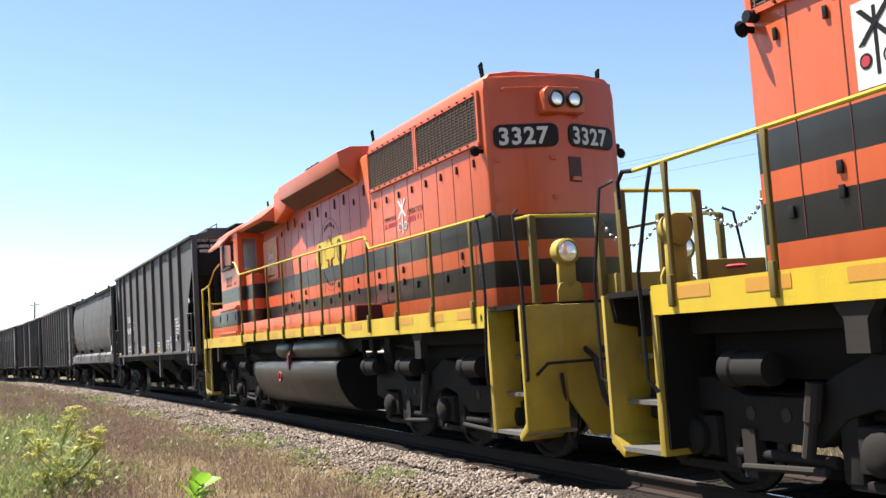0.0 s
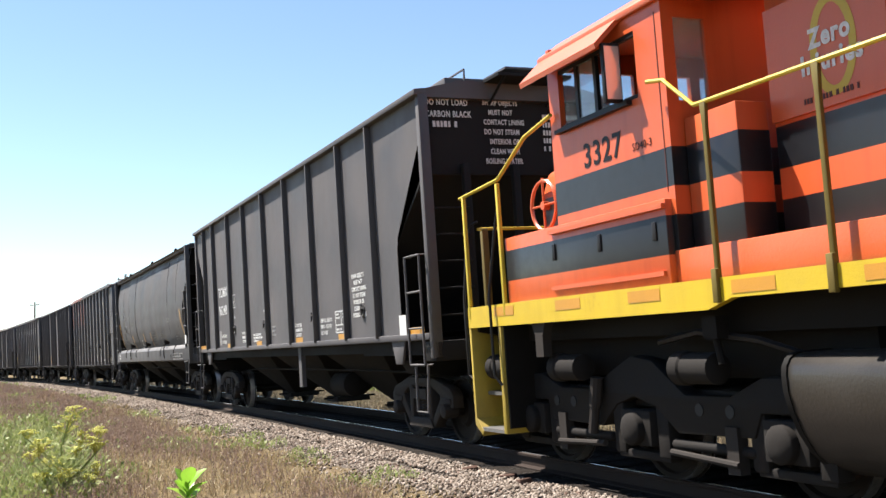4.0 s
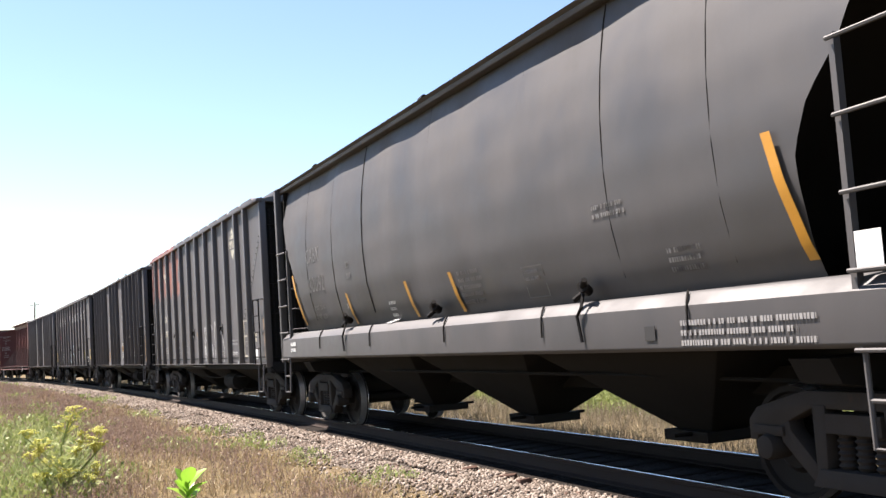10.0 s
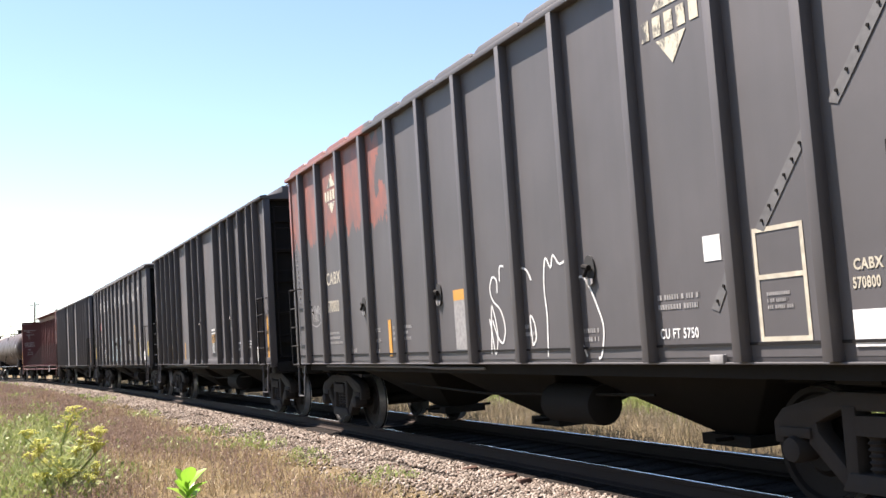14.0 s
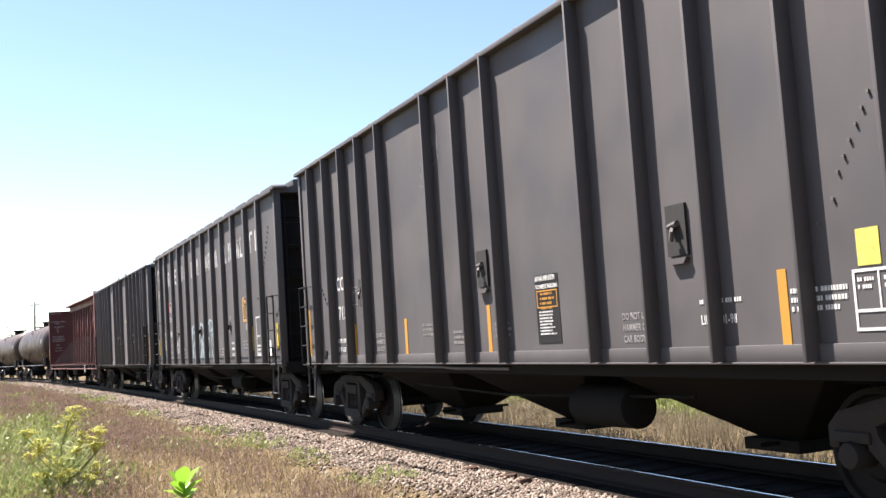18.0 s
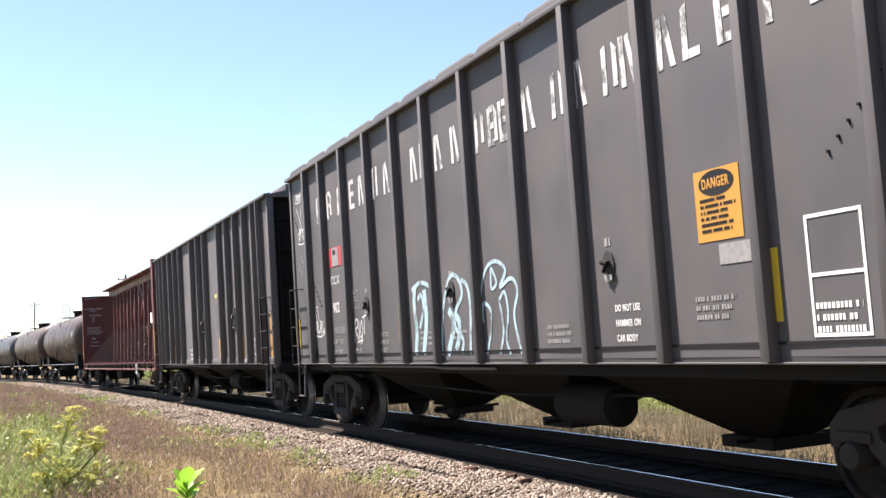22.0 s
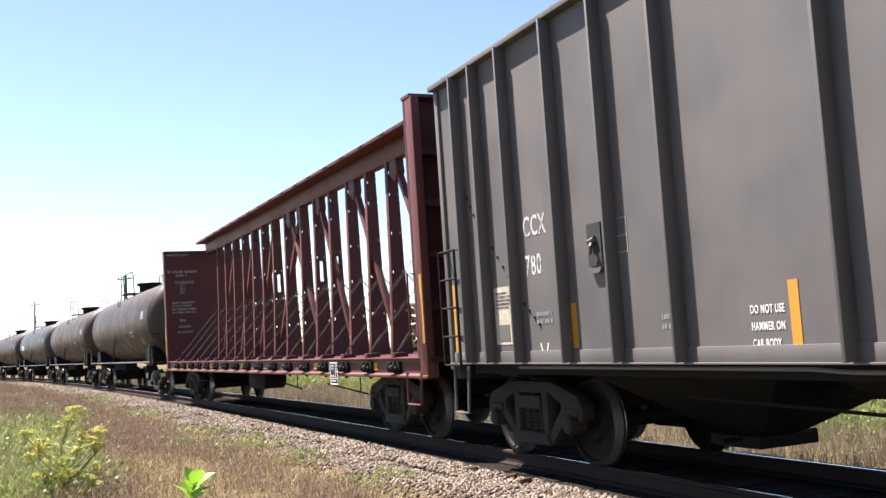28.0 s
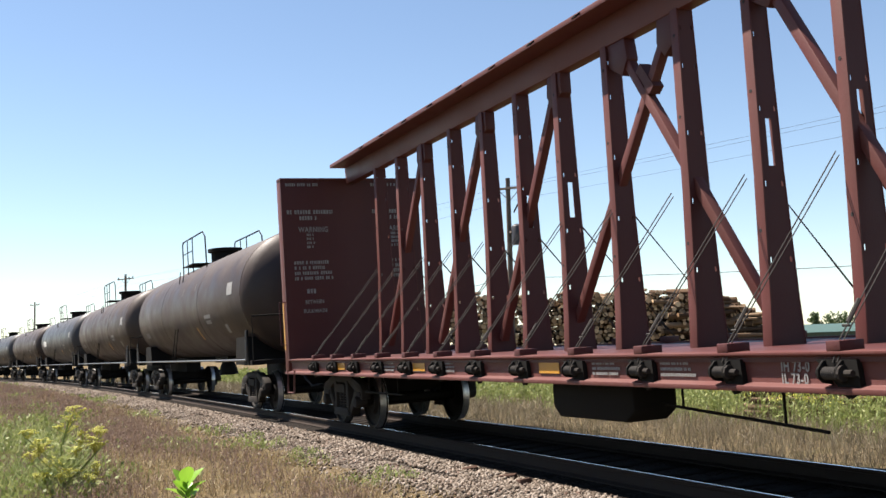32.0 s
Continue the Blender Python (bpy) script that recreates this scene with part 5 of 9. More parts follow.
# fifth: a company's name becomes letter-sized blocks
c = fifth
rnd = random.Random(12)
def name_block(car, x, wide, z, y, h, material):
    """Two or three worn bars in the space of a letter."""
    s, e = Solid(), 0.074
    kind = rnd.randint(0, 3)
    lean = rnd.uniform(-0.02, 0.02)
    s.prism([(x, z), (x + e, z), (x + e + lean, z + h), (x + lean, z + h * rnd.uniform(0.9, 1))], "xz", y - 0.002, y + 0.002)
    if kind in (0, 2):
        q = z + h * rnd.uniform(0, 0.3)
        s.prism([(x + wide - e, q), (x + wide, q), (x + wide, z + h * rnd.uniform(0.7, 1)), (x + wide - e, z + h)], "xz", y - 0.002, y + 0.002)
    for f in (0.0, 0.43, 0.84):
        if kind in (1, 2) and rnd.random() < 0.7:
            s.box(x + e + 0.006, x + (wide * 0.9 if kind == 1 else wide - e - 0.006), y - 0.0018, y + 0.002, z + h * f, z + h * f + e)
    if kind == 3:
        s.prism([(x + wide, z), (x + wide - e, z), (x + e + 0.01, z + h * 0.96), (x + e * 2, z + h)], "xz", y - 0.0018, y + 0.002)
    part("worn_letter_block", s, material, car, smooth=0)
for x in (-5.98, -5.36, -4.78, -4.14, -3.70, -3.06, -2.56, -1.50, -1.16, -0.66, -0.14, 0.56, 0.90, 1.20, 1.76, 2.36, 2.78, 3.32, 3.62, 4.16, 4.50, 4.94, 5.48, 5.92):
    name_block(c, x, 0.25, 3.56, SIDE, 0.46, M["worn_white"])
patch(c, -5.40, -4.72, 2.74, 3.06, SIDE, M["red"], "emblem", "red emblem with a pale centre")
patch(c, -5.24, -4.90, 2.75, 3.05, SIDE - 0.003, M["old_white"], "emblem", "pale worn centre panel")
bars(-5.18, 2.94, SIDE - 0.006, 0.2, 1, 0.09, c, M["under"], 3)
lettering("CCX", 0.20, -5.38, SIDE, 2.45, c, M["worn_white"], "worn white stencilled letters", squeeze=1.05)
lettering("902", 0.24, -5.34, SIDE, 1.98, c, M["white"], squeeze=0.92)
frame_decal(c, -4.30, -4.00, 2.00, 2.28, SIDE, M["old_white"], 0.012, 2.12)
bars(-4.24, 2.22, SIDE, 0.18, 2, 0.04, c, M["old_white"], 5)
for x in (-3.60, -0.40, 3.18):
    p = part("vibrator_port", Solid().turned([(-0.004, 0.13), (0.02, 0.13)], (x, -1.464, 2.03), "y", 20, 0.72), M["hole"], c, "oval opening with a worn lip")
    part("port_latch", Solid().rod((x - 0.09, -1.475, 2.06), (x + 0.05, -1.50, 2.04), 0.026, 8).rod((x, -1.49, 2.04), (x - 0.03, -1.51, 1.96), 0.018, 6), M["wheel"], p)
    part("port_lip", Solid().prism([(x - 0.07, 1.94), (x + 0.07, 1.94), (x + 0.06, 1.89), (x, 1.87), (x - 0.05, 1.89)], "xz", -1.480, -1.470), M["old_white"], p, smooth=0)
    bars(x - 0.05, 2.20, SIDE, 0.1, 1, 0.09, c, M["old_white"], 2)
for x in (-7.58, -6.72, -4.62, -2.28, 0.18, 2.64, 5.25, 7.3):
    patch(c, x, x + 0.13, 1.43, 1.96, SIDE - 0.004, M["yellow"], "reflector_strip", "bright yellow reflector strip")
patch(c, 4.50, 5.04, 2.08, 2.64, SIDE, M["amber"], "instruction_plate", "orange instruction plate")
part("danger_oval", Solid().turned([(-0.0035, 0.10), (0.002, 0.10)], (4.77, SIDE - 0.002, 2.53), "y", 24, 2.1), M["black"], c, "black oval heading", smooth=0)
lettering("DANGER", 0.11, 4.60, SIDE - 0.007, 2.495, c, M["amber"], "orange warning word", squeeze=0.68)
bars(4.56, 2.39, SIDE - 0.004, 0.44, 6, 0.03, c, M["black"], 31)
patch(c, 4.74, 5.12, 1.89, 2.05, SIDE, M["old_white"], "sticker", "small grey sticker")
frame_decal(c, 5.66, 6.18, 1.31, 2.15, SIDE, M["white"], 0.026, 1.72)
bars(5.70, 1.5, SIDE, 0.45, 3, 0.05, c, M["white"], 6)
patch(c, 6.78, 7.02, 1.3, 1.62, SIDE - 0.045, M["white"], "placard", "white paper placard")
text_rows(c, ["LD LMT 159600", "LT WT 60400"], 0.105, -5.42, 1.46, 0.17, M["old_white"], 0.72)
text_rows(c, ["NEW 1-80"], 0.105, -4.32, 1.30, 0.17, M["old_white"], 0.72)
text_rows(c, HAMMER, 0.085, -3.14, 1.53, 0.115, M["old_white"], 0.72)
text_rows(c, HAMMER, 0.085, 3.22, 1.60, 0.135, M["white"], 0.72)
patch(c, -5.34, -4.72, 1.62, 1.74, SIDE, M["dull_grey"], "paint_smear", "patch of dull filler")
for x, z, w_, r in ((-1.5, 1.52, 0.6, 3), (1.95, 1.48, 0.5, 3), (4.4, 1.62, 0.5, 3), (-0.5, 1.5, 0.5, 2)):
    bars(x, z, SIDE, w_, r, 0.045, c, M["old_white"], int(x * 5))
w = M["white"]
for pts in ([(-4.27, 1.46), (-4.24, 1.66), (-4.20, 1.80), (-4.10, 1.82), (-4.08, 1.72), (-4.20, 1.66), (-4.10, 1.54), (-4.06, 1.48)], [(-4.02, 1.80), (-4.04, 1.52)],
            [(-3.90, 1.80), (-3.98, 1.66), (-3.92, 1.54), (-3.86, 1.66), (-3.90, 1.80)], [(-3.86, 1.84), (-3.66, 1.88)], [(-3.76, 1.86), (-3.80, 1.58)],
            [(-4.14, 1.46), (-3.92, 1.50)], [(-3.98, 1.56), (-3.90, 1.50), (-3.99, 1.44)]):
    stroke(c, pts, SIDE - 0.002, w, 0.011)
b = M["worn_blue"]
for wide, pts in ((0.055, [(-1.70, 1.25), (-1.62, 1.55), (-1.66, 1.95), (-1.60, 2.16)]), (0.03, [(-1.72, 2.12), (-1.40, 2.20), (-1.10, 2.14)]), (0.06, [(-1.28, 2.10), (-1.26, 1.70), (-1.42, 1.26)]), (0.03, [(-1.52, 1.98), (-1.40, 2.04), (-1.34, 1.86), (-1.50, 1.60)]),
                  (0.05, [(-1.06, 1.24), (-0.98, 1.62), (-1.02, 2.10)]), (0.03, [(-0.80, 1.24), (-0.72, 1.70), (-0.56, 2.06), (-0.36, 2.22), (-0.16, 2.14), (-0.10, 1.96), (-0.30, 1.78), (-0.34, 1.58), (-0.14, 1.42), (-0.20, 1.26)]),
                  (0.055, [(-0.62, 1.24), (-0.46, 1.48), (-0.40, 1.66), (-0.52, 1.80)]), (0.03, [(-0.10, 2.14), (0.06, 2.06), (0.12, 1.80), (0.04, 1.24)]), (0.05, [(-0.36, 1.30), (-0.26, 1.44), (-0.22, 1.62), (-0.30, 1.72)]),
                  (0.024, [(0.46, 1.60), (0.42, 1.90), (0.60, 2.20), (0.86, 2.28), (1.10, 2.16), (0.94, 1.98), (1.22, 2.06), (1.36, 1.92), (1.24, 1.64), (1.36, 1.24)]), (0.024, [(0.50, 1.24), (0.64, 1.50), (0.66, 1.74), (0.48, 1.82), (0.44, 1.60)]),
                  (0.02, [(0.74, 2.22), (0.72, 1.98), (0.86, 2.04), (0.74, 2.22)]), (0.022, [(0.90, 1.84), (1.04, 1.92), (1.10, 1.70), (1.02, 1.40), (1.10, 1.24)]), (0.022, [(0.90, 1.84), (0.96, 1.50), (0.84, 1.24)])):
    stroke(c, pts, SIDE - 0.002 - wide * 0.01, b, wide)
tag(c, -7.24, 3.38, 0.5, 0.24, SIDE - 0.002, 3, w)
stroke(c, [(-7.16, 3.60), (-6.96, 4.02)], SIDE - 0.002, w, 0.008)
stroke(c, [(-7.30, 4.02), (-6.98, 3.62)], SIDE - 0.002, w, 0.008)
tag(c, -7.30, 4.14, 0.34, 0.14, SIDE - 0.002, 8, w, 0.009)
tag(c, -6.42, 1.66, 0.5, 0.24, SIDE - 0.002, 5, w)
stroke(c, [(-6.30, 1.80), (-6.38, 2.08), (-6.26, 2.12), (-6.20, 1.90), (-6.08, 1.86)], SIDE - 0.002, w, 0.009)
for x, z in ((-7.28, 2.92), (-7.02, 2.95), (-7.15, 2.80), (-7.12, 3.06)):
    stroke(c, [(x - 0.06, z), (x, z + 0.05), (x + 0.06, z), (x, z - 0.06), (x - 0.05, z - 0.02)], SIDE - 0.002, M["dull_grey"], 0.03, "pale_smudge")
for x0, z0, x1, z1, n_ in ((-7.5, 3.9, -7.1, 3.45, 5), (-6.75, 3.2, -6.55, 2.95, 4), (-6.42, 2.6, -5.95, 2.1, 6), (5.9, 2.5, 6.5, 3.0, 6), (6.55, 3.1, 7.1, 4.0, 9)):
    rivet_row(c, x0, z0, x1, z1, n_, SIDE, M["under"])
part("corner_box", Solid().box(-6.55, -6.38, -1.475, -1.46, 1.22, 1.38), M["shaded_soot"], c, "small open card box", bevel=0.004)

# sixth
c = sixth
lettering("CCX", 0.30, -5.28, SIDE, 2.47, c, M["worn_white"], "worn white letters", squeeze=0.72)
lettering("780", 0.30, -5.28, SIDE, 2.06, c, M["worn_white"], squeeze=0.72)
for x in (-3.74, 0.36, 4.00):
    pocket(c, x - 0.1, 2.24, -1.464, M["soot_warm"], 0.24, 0.40)
frame_decal(c, -3.56, -3.32, 2.12, 2.44, SIDE, M["old_white"], 0.012, 2.27)
patch(c, -6.08, -5.64, 1.34, 1.98, SIDE, M["cream"], "instruction_panel", "pale cream instruction panel")
bars(-6.03, 1.90, SIDE - 0.004, 0.36, 5, 0.025, c, M["pipe"], 3)
patch(c, -6.0, -5.74, 1.38, 1.56, SIDE - 0.004, M["pipe"], "panel_mark")
for x, a, b_ in ((-4.40, 1.28, 1.72), (-1.36, 1.23, 1.72), (2.1, 1.28, 1.78), (4.66, 1.28, 1.8), (0.62, 1.3, 1.8)):
    patch(c, x, x + 0.10, a, b_, SIDE, M["amber"], "reflector_strip", "faded yellow strip")
text_rows(c, HAMMER, 0.085, -1.78, 1.50, 0.125, M["white"], 0.66)
text_rows(c, ["5800", "6800"], 0.10, -4.62, 1.66, 0.17, M["old_white"])
for x, z, w_, r in ((-5.1, 1.62, 0.4, 2), (3.0, 1.5, 0.4, 3), (3.95, 1.6, 0.4, 3), (5.0, 1.62, 0.45, 3), (0.9, 1.5, 0.4, 3), (-2.9, 1.5, 0.4, 2)):
    bars(x, z, SIDE, w_, r, 0.05, c, M["old_white"], int(x * 9))
bars(1.84, 2.7, SIDE, 0.3, 16, 0.035, c, M["old_white"], 15)
patch(c, 1.82, 2.08, 2.80, 2.90, SIDE, M["sticker"], "sticker", "pale yellow sticker")
frame_decal(c, 5.68, 6.16, 1.32, 1.68, SIDE, M["white"], 0.02)
patch(c, 5.70, 6.0, 1.42, 1.66, SIDE - 0.002, M["pipe"], "panel_mark")
patch(c, 6.08, 6.24, 1.42, 1.68, SIDE - 0.003, M["sticker"], "sticker", "pale yellow sticker")
patch(c, 6.52, 6.80, 1.16, 1.46, SIDE - 0.05, M["white"], "placard", "crooked white paper placard")
patch(c, 7.10, 7.24, 1.25, 2.2, SIDE, M["amber"], "reflector_strip", "faded amber strip")
patch(c, -7.26, -7.14, 1.25, 2.1, SIDE, M["amber"], "reflector_strip", "faded amber strip")
for x0, z0, x1, z1, n_, mt in ((5.1, 1.9, 5.5, 2.3, 3, "pipe"), (5.6, 2.3, 6.1, 2.9, 6, "pipe"), (6.3, 3.0, 6.7, 4.0, 9, "under"), (-7.0, 3.6, -6.3, 2.6, 9, "under"), (-6.1, 2.5, -5.5, 1.9, 5, "under"), (-5.4, 1.8, -5.0, 1.5, 4, "under")):
    rivet_row(c, x0, z0, x1, z1, n_, SIDE, M[mt])
stroke(c, [(-5.06, 1.34), (-4.98, 1.18), (-4.90, 1.34)], SIDE - 0.002, M["white"], 0.012)
part("sill_tag", Solid().box(4.92, 5.10, -1.50, -1.466, 1.16, 1.24), M["old_white"], c, "pale steel tag on the sill", bevel=0.004)

for car, seed, amp in ((third, 2, 0.006), (fourth, 3, 0.009), (fifth, 4, 0.006), (sixth, 5, 0.009)):
    press_on(car, seed, amp)


# ---- locomotives ----
def loco_frame_side():
    """The cast side frame of a three-axle truck."""
    s = Solid()
    s.prism([(-2.75, 0.62), (-2.72, 0.92), (-2.3, 1.0), (-1.75, 1.0), (-1.35, 0.84), (-0.75, 0.84), (-0.28, 1.14), (0.05, 1.18), (0.45, 1.02), (0.75, 0.86), (1.4, 0.86), (1.8, 1.0), (2.35, 1.0), (2.72, 0.92), (2.75, 0.62), (2.35, 0.55), (2.28, 0.72), (1.72, 0.72), (1.62, 0.52), (0.62, 0.50), (0.34, 0.72), (0.05, 0.80), (-0.3, 0.72), (-0.62, 0.50), (-1.62, 0.52), (-1.72, 0.72), (-2.28, 0.72), (-2.35, 0.55)], "xz", 1.00, 1.17)
    for x in (-2.0, 0.0, 2.0):
        for k in (-1, 1):
            s.box(x + k * 0.36 - 0.09, x + k * 0.36 + 0.09, 0.98, 1.15, 0.26, 0.74)
        s.box(x - 0.42, x + 0.42, 1.0, 1.13, 0.22, 0.30)
    s.rod((-1.6, 1.12, 0.40), (-0.5, 1.12, 0.40), 0.05, 8).rod((0.5, 1.12, 0.40), (1.6, 1.12, 0.40), 0.05, 8)
    return s


def loco_truck(car, x, sign):
    t = part("truck", once("loco_truck", lambda: Solid().box(-2.5, 2.5, -0.9, 0.9, 0.62, 0.86).box(-0.4, 0.4, -1.0, 1.0, 0.7, 1.1).mesh("truck", M["truck"], 0.015)), None, car)
    t.matrix_basis = pose(x, 0, 0)
    for k in (-1, 1):
        turn = 0 if k > 0 else 180
        def put(nm, key, make, mt, px=0.0, pz=0.0, bevel=0.0):
            o = part(nm, once(key, lambda: make().mesh(nm, M[mt], bevel)), None, t)
            o.matrix_basis = pose(px, 0, pz, 0, 0, turn)
        put("side_frame", "loco_side", loco_frame_side, "loco_iron", bevel=0.018)
        for q in (-2.0, 0.0, 2.0):
            put("journal_box", "journal", lambda: Solid().box(-0.24, 0.24, 1.0, 1.2, 0.36, 0.68).turned([(0, 0.15), (0.1, 0.15), (0.13, 0.10), (0.14, 0.04)], (0, 1.17, 0.51), "y", 16), "loco_iron", q, 0, 0.01)
        for q in (-2.45, -0.95, 1.15):
            put("brake_cylinder", "brake_cyl", lambda: Solid().turned([(-0.28, 0.06), (-0.26, 0.13), (0.10, 0.13), (0.12, 0.145), (0.24, 0.145), (0.26, 0.05)], (0, 1.30, 1.08), "x", 16), "loco_iron", q)
        for q in (-1.5, -1.15, 0.95, 1.35):
            put("frame_hole", "frame_hole", lambda: Solid().rod((0, 1.16, 0.72), (0, 1.178, 0.72), 0.055, 14), "hole", q)
        put("shock_absorber", "shock", lambda: Solid().rod((0.55, 1.24, 0.98), (0.66, 1.26, 0.44), 0.05, 10).rod((0.55, 1.24, 0.98), (0.6, 1.25, 0.7), 0.065, 10), "truck")
        put("sand_pipe", "sandpipe", lambda: Solid().tube([(-2.9, 1.1, 1.0), (-2.8, 1.0, 0.5), (-2.62, 0.82, 0.16)], 0.022, 6), "truck")
        put("brake_rigging", "rigging", lambda: Solid().rod((-1.45, 1.2, 0.30), (-0.55, 1.2, 0.34), 0.03).rod((0.55, 1.2, 0.34), (1.45, 1.2, 0.30), 0.03).box(-1.45, -1.3, 1.1, 1.2, 0.22, 0.6).box(1.3, 1.45, 1.1, 1.2, 0.22, 0.6), "truck")
    for q in (-2.0, 0.0, 2.0):
        w = part("wheelset", once("loco_wheel", lambda: wheel_mesh(0.508)), None, t)
        w.matrix_basis = pose(q, 0, 0.508)
        WHEELS.append((w, q, 0.508, sign))


def handrail(car, k, stations, y=1.52):
    """The side handrail: bent top rail on upright stanchions with foot brackets."""
    pts = [(8.30, 2.80), (4.36, 2.84), (4.18, 3.04), (-4.42, 3.16), (-4.80, 3.46), (-5.02, 3.50)]
    s = Solid().tube([(x, k * y, z) for x, z in pts], 0.019, 8)
    part("rail_end", Solid().tube([(8.29, k * y, 2.80), (8.46, k * y, 2.82), (8.56, k * (y - 0.01), 2.74), (8.57, k * (y - 0.02), 2.50)], 0.02, 8), M["black"], car, "black bent end of the handrail")
    part("handrail", s, M["rail_yellow"], car, "yellow bent pipe handrail")
    for x in stations:
        z = float(np.interp(x, [-4.42, 4.18, 4.36, 8.3], [3.16, 3.04, 2.84, 2.80]))
        st = part("stanchion", Solid().prism([(x - 0.035, z), (x + 0.035, z), (x + 0.022, z - 0.2), (x + 0.022, 1.72), (x - 0.022, 1.72), (x - 0.022, z - 0.2)], "xz", *sorted((k * (y - 0.018), k * (y + 0.018)))), M["stanchion"], car, bevel=0.006)
        part("foot_bracket", Solid().box(x - 0.032, x + 0.032, *sorted((k * (y + 0.004), k * (y + 0.05))), 1.60, 1.86), M["stanchion"], st, bevel=0.008)


def end_steps(car, e):
    """Steps, end plate, pilot and end railing at one end (e = +1 or -1)."""
    X = 8.95
    y = M["yellow_dirty"]
    part("end_plate", Solid().prism([(-1.5, 1.74), (1.5, 1.74), (1.5, 1.52), (1.05, 1.45), (1.0, 0.72), (0.7, 0.30), (-0.7, 0.30), (-1.0, 0.72), (-1.05, 1.45), (-1.5, 1.52)], "yz", *sorted((e * X, e * (X - 0.05)))), M["yellow_dirty"], car, "yellow pilot plate with rust stains", bevel=0.01)
    # black sheet added behind the pilot plate to stand for the shade there
    part("pilot_backing", Solid().prism([(-1.48, 1.71), (1.48, 1.71), (1.45, 1.5), (0.98, 1.4), (0.95, 0.72), (0.66, 0.32), (-0.66, 0.32), (-0.95, 0.72), (-0.98, 1.4), (-1.45, 1.5)], "yz", *sorted((e * (X - 0.055), e * (X - 0.12)))), M["under"], car)
    for k in (-1, 1):
        x0, x1 = X - 0.80, X - 0.04
        part("step_side", Solid().prism([(e * (x0 - 0.03), 1.75), (e * (x0 + 0.03), 1.75), (e * (x0 + 0.06), 0.36), (e * (x0 - 0.02), 0.36)], "xz", *sorted((k * 1.02, k * 1.53))), y, car, bevel=0.006)
        part("step_side", Solid().prism([(e * x1, 1.75), (e * (x1 + 0.05), 1.75), (e * (x1 + 0.05), 0.42), (e * (x1 - 0.14), 0.30), (e * (x1 - 0.16), 0.36), (e * x1, 0.50)], "xz", *sorted((k * 1.02, k * 1.53))), y, car, bevel=0.006)
        # added black sheet: shade on the inner face of the step side
        part("step_backing", Solid().box(*sorted((e * (x0 - 0.035), e * (x0 - 0.06))), *sorted((k * 0.98, k * 1.50)), 0.42, 1.70), M["under"], car)
        for z, d in ((0.38, 1.52), (0.78, 1.36), (1.18, 1.22)):
            part("step_tread", Solid().box(*sorted((e * x0, e * x1)), *sorted((k * 0.9, k * d)), z - 0.02, z + 0.02), M["chain"] if z < 1.3 else y, car, "bare steel step tread")
        part("step_back", Solid().box(*sorted((e * x0, e * x1)), *sorted((k * 0.98, k * 1.02)), 0.38, 1.72), M["yellow_dirty"], car)
        g = Solid().tube([(e * (x1 + 0.06), k * 1.50, 0.95), (e * (x1 + 0.13), k * 1.53, 1.0), (e * (x1 + 0.13), k * 1.53, 1.9), (e * (x1 - 0.02), k * 1.5, 2.74), (e * (x1 - 0.10), k * 1.4, 2.80)], 0.018, 6)
        part("grab_iron", g, M["black"], car, "black bent grab iron")
        g = Solid().tube([(e * (x0 - 0.02), k * 1.55, 0.9), (e * (x0 + 0.05), k * 1.60, 1.0), (e * (x0 + 0.1), k * 1.58, 1.9), (e * (x0 - 0.05), k * 1.53, 2.6), (e * (x0 - 0.12), k * 1.52, 2.80)], 0.018, 6)
        part("grab_iron", g, M["black"], car, "black bent grab iron")
        for yy in (0.42, 1.28):
            part("end_post", Solid().box(*sorted((e * (X - 0.02), e * (X - 0.09))), *sorted((k * (yy - 0.04), k * (yy + 0.04))), 1.74, 2.72), M["stanchion"], car, bevel=0.008)
        part("end_rail", Solid().tube([(e * (X - 0.06), k * 0.40, 2.72), (e * (X - 0.06), k * 1.30, 2.72), (e * (X - 0.2), k * 1.42, 2.70)], 0.02, 6), M["rail_yellow"], car)
        lamp = part("ditch_light", Solid().prism([(k * 0.70, 1.74), (k * 0.92, 1.74), (k * 0.91, 2.24), (k * 0.69, 2.24)], "yz", *sorted((e * (X - 0.16), e * (X - 0.22)))), y, car, bevel=0.012)
        part("lamp_bracket", Solid().prism([(k * 0.64, 1.74), (k * 0.96, 1.74), (k * 0.96, 1.90), (k * 0.92, 1.98), (k * 0.86, 2.0), (k * 0.80, 1.92), (k * 0.74, 2.0), (k * 0.67, 1.98), (k * 0.64, 1.90)], "yz", *sorted((e * (X - 0.13), e * (X - 0.158)))), y, lamp, bevel=0.006)
        part("light_housing", Solid().turned([(0, 0.10), (0.02, 0.15), (0.16, 0.15), (0.18, 0.125), (0.15, 0.12)], (e * (X - 0.2) - (0.09 if e < 0 else 0.09), k * 0.80, 2.33), "x", 18), y, lamp)
        part("lens", Solid().turned([(0, 0.118), (0.012 * e, 0.1), (0.02 * e, 0.04)], (e * (X - 0.125), k * 0.80, 2.33), "x", 18), M["lamp"], lamp, "clear round lamp lens")
    ch = Solid()
    for i in range(14):
        t = i / 13
        yy, z = -0.38 + 0.76 * t, 2.62 - 1.0 * (0.25 - (t - 0.5) ** 2)
        ch.turned([(-0.012, 0.02), (0, 0.03), (0.012, 0.02)], (e * (X - 0.05), yy, z), "y" if i % 2 else "z", 8)
    part("safety_chain", ch, M["chain"], car)
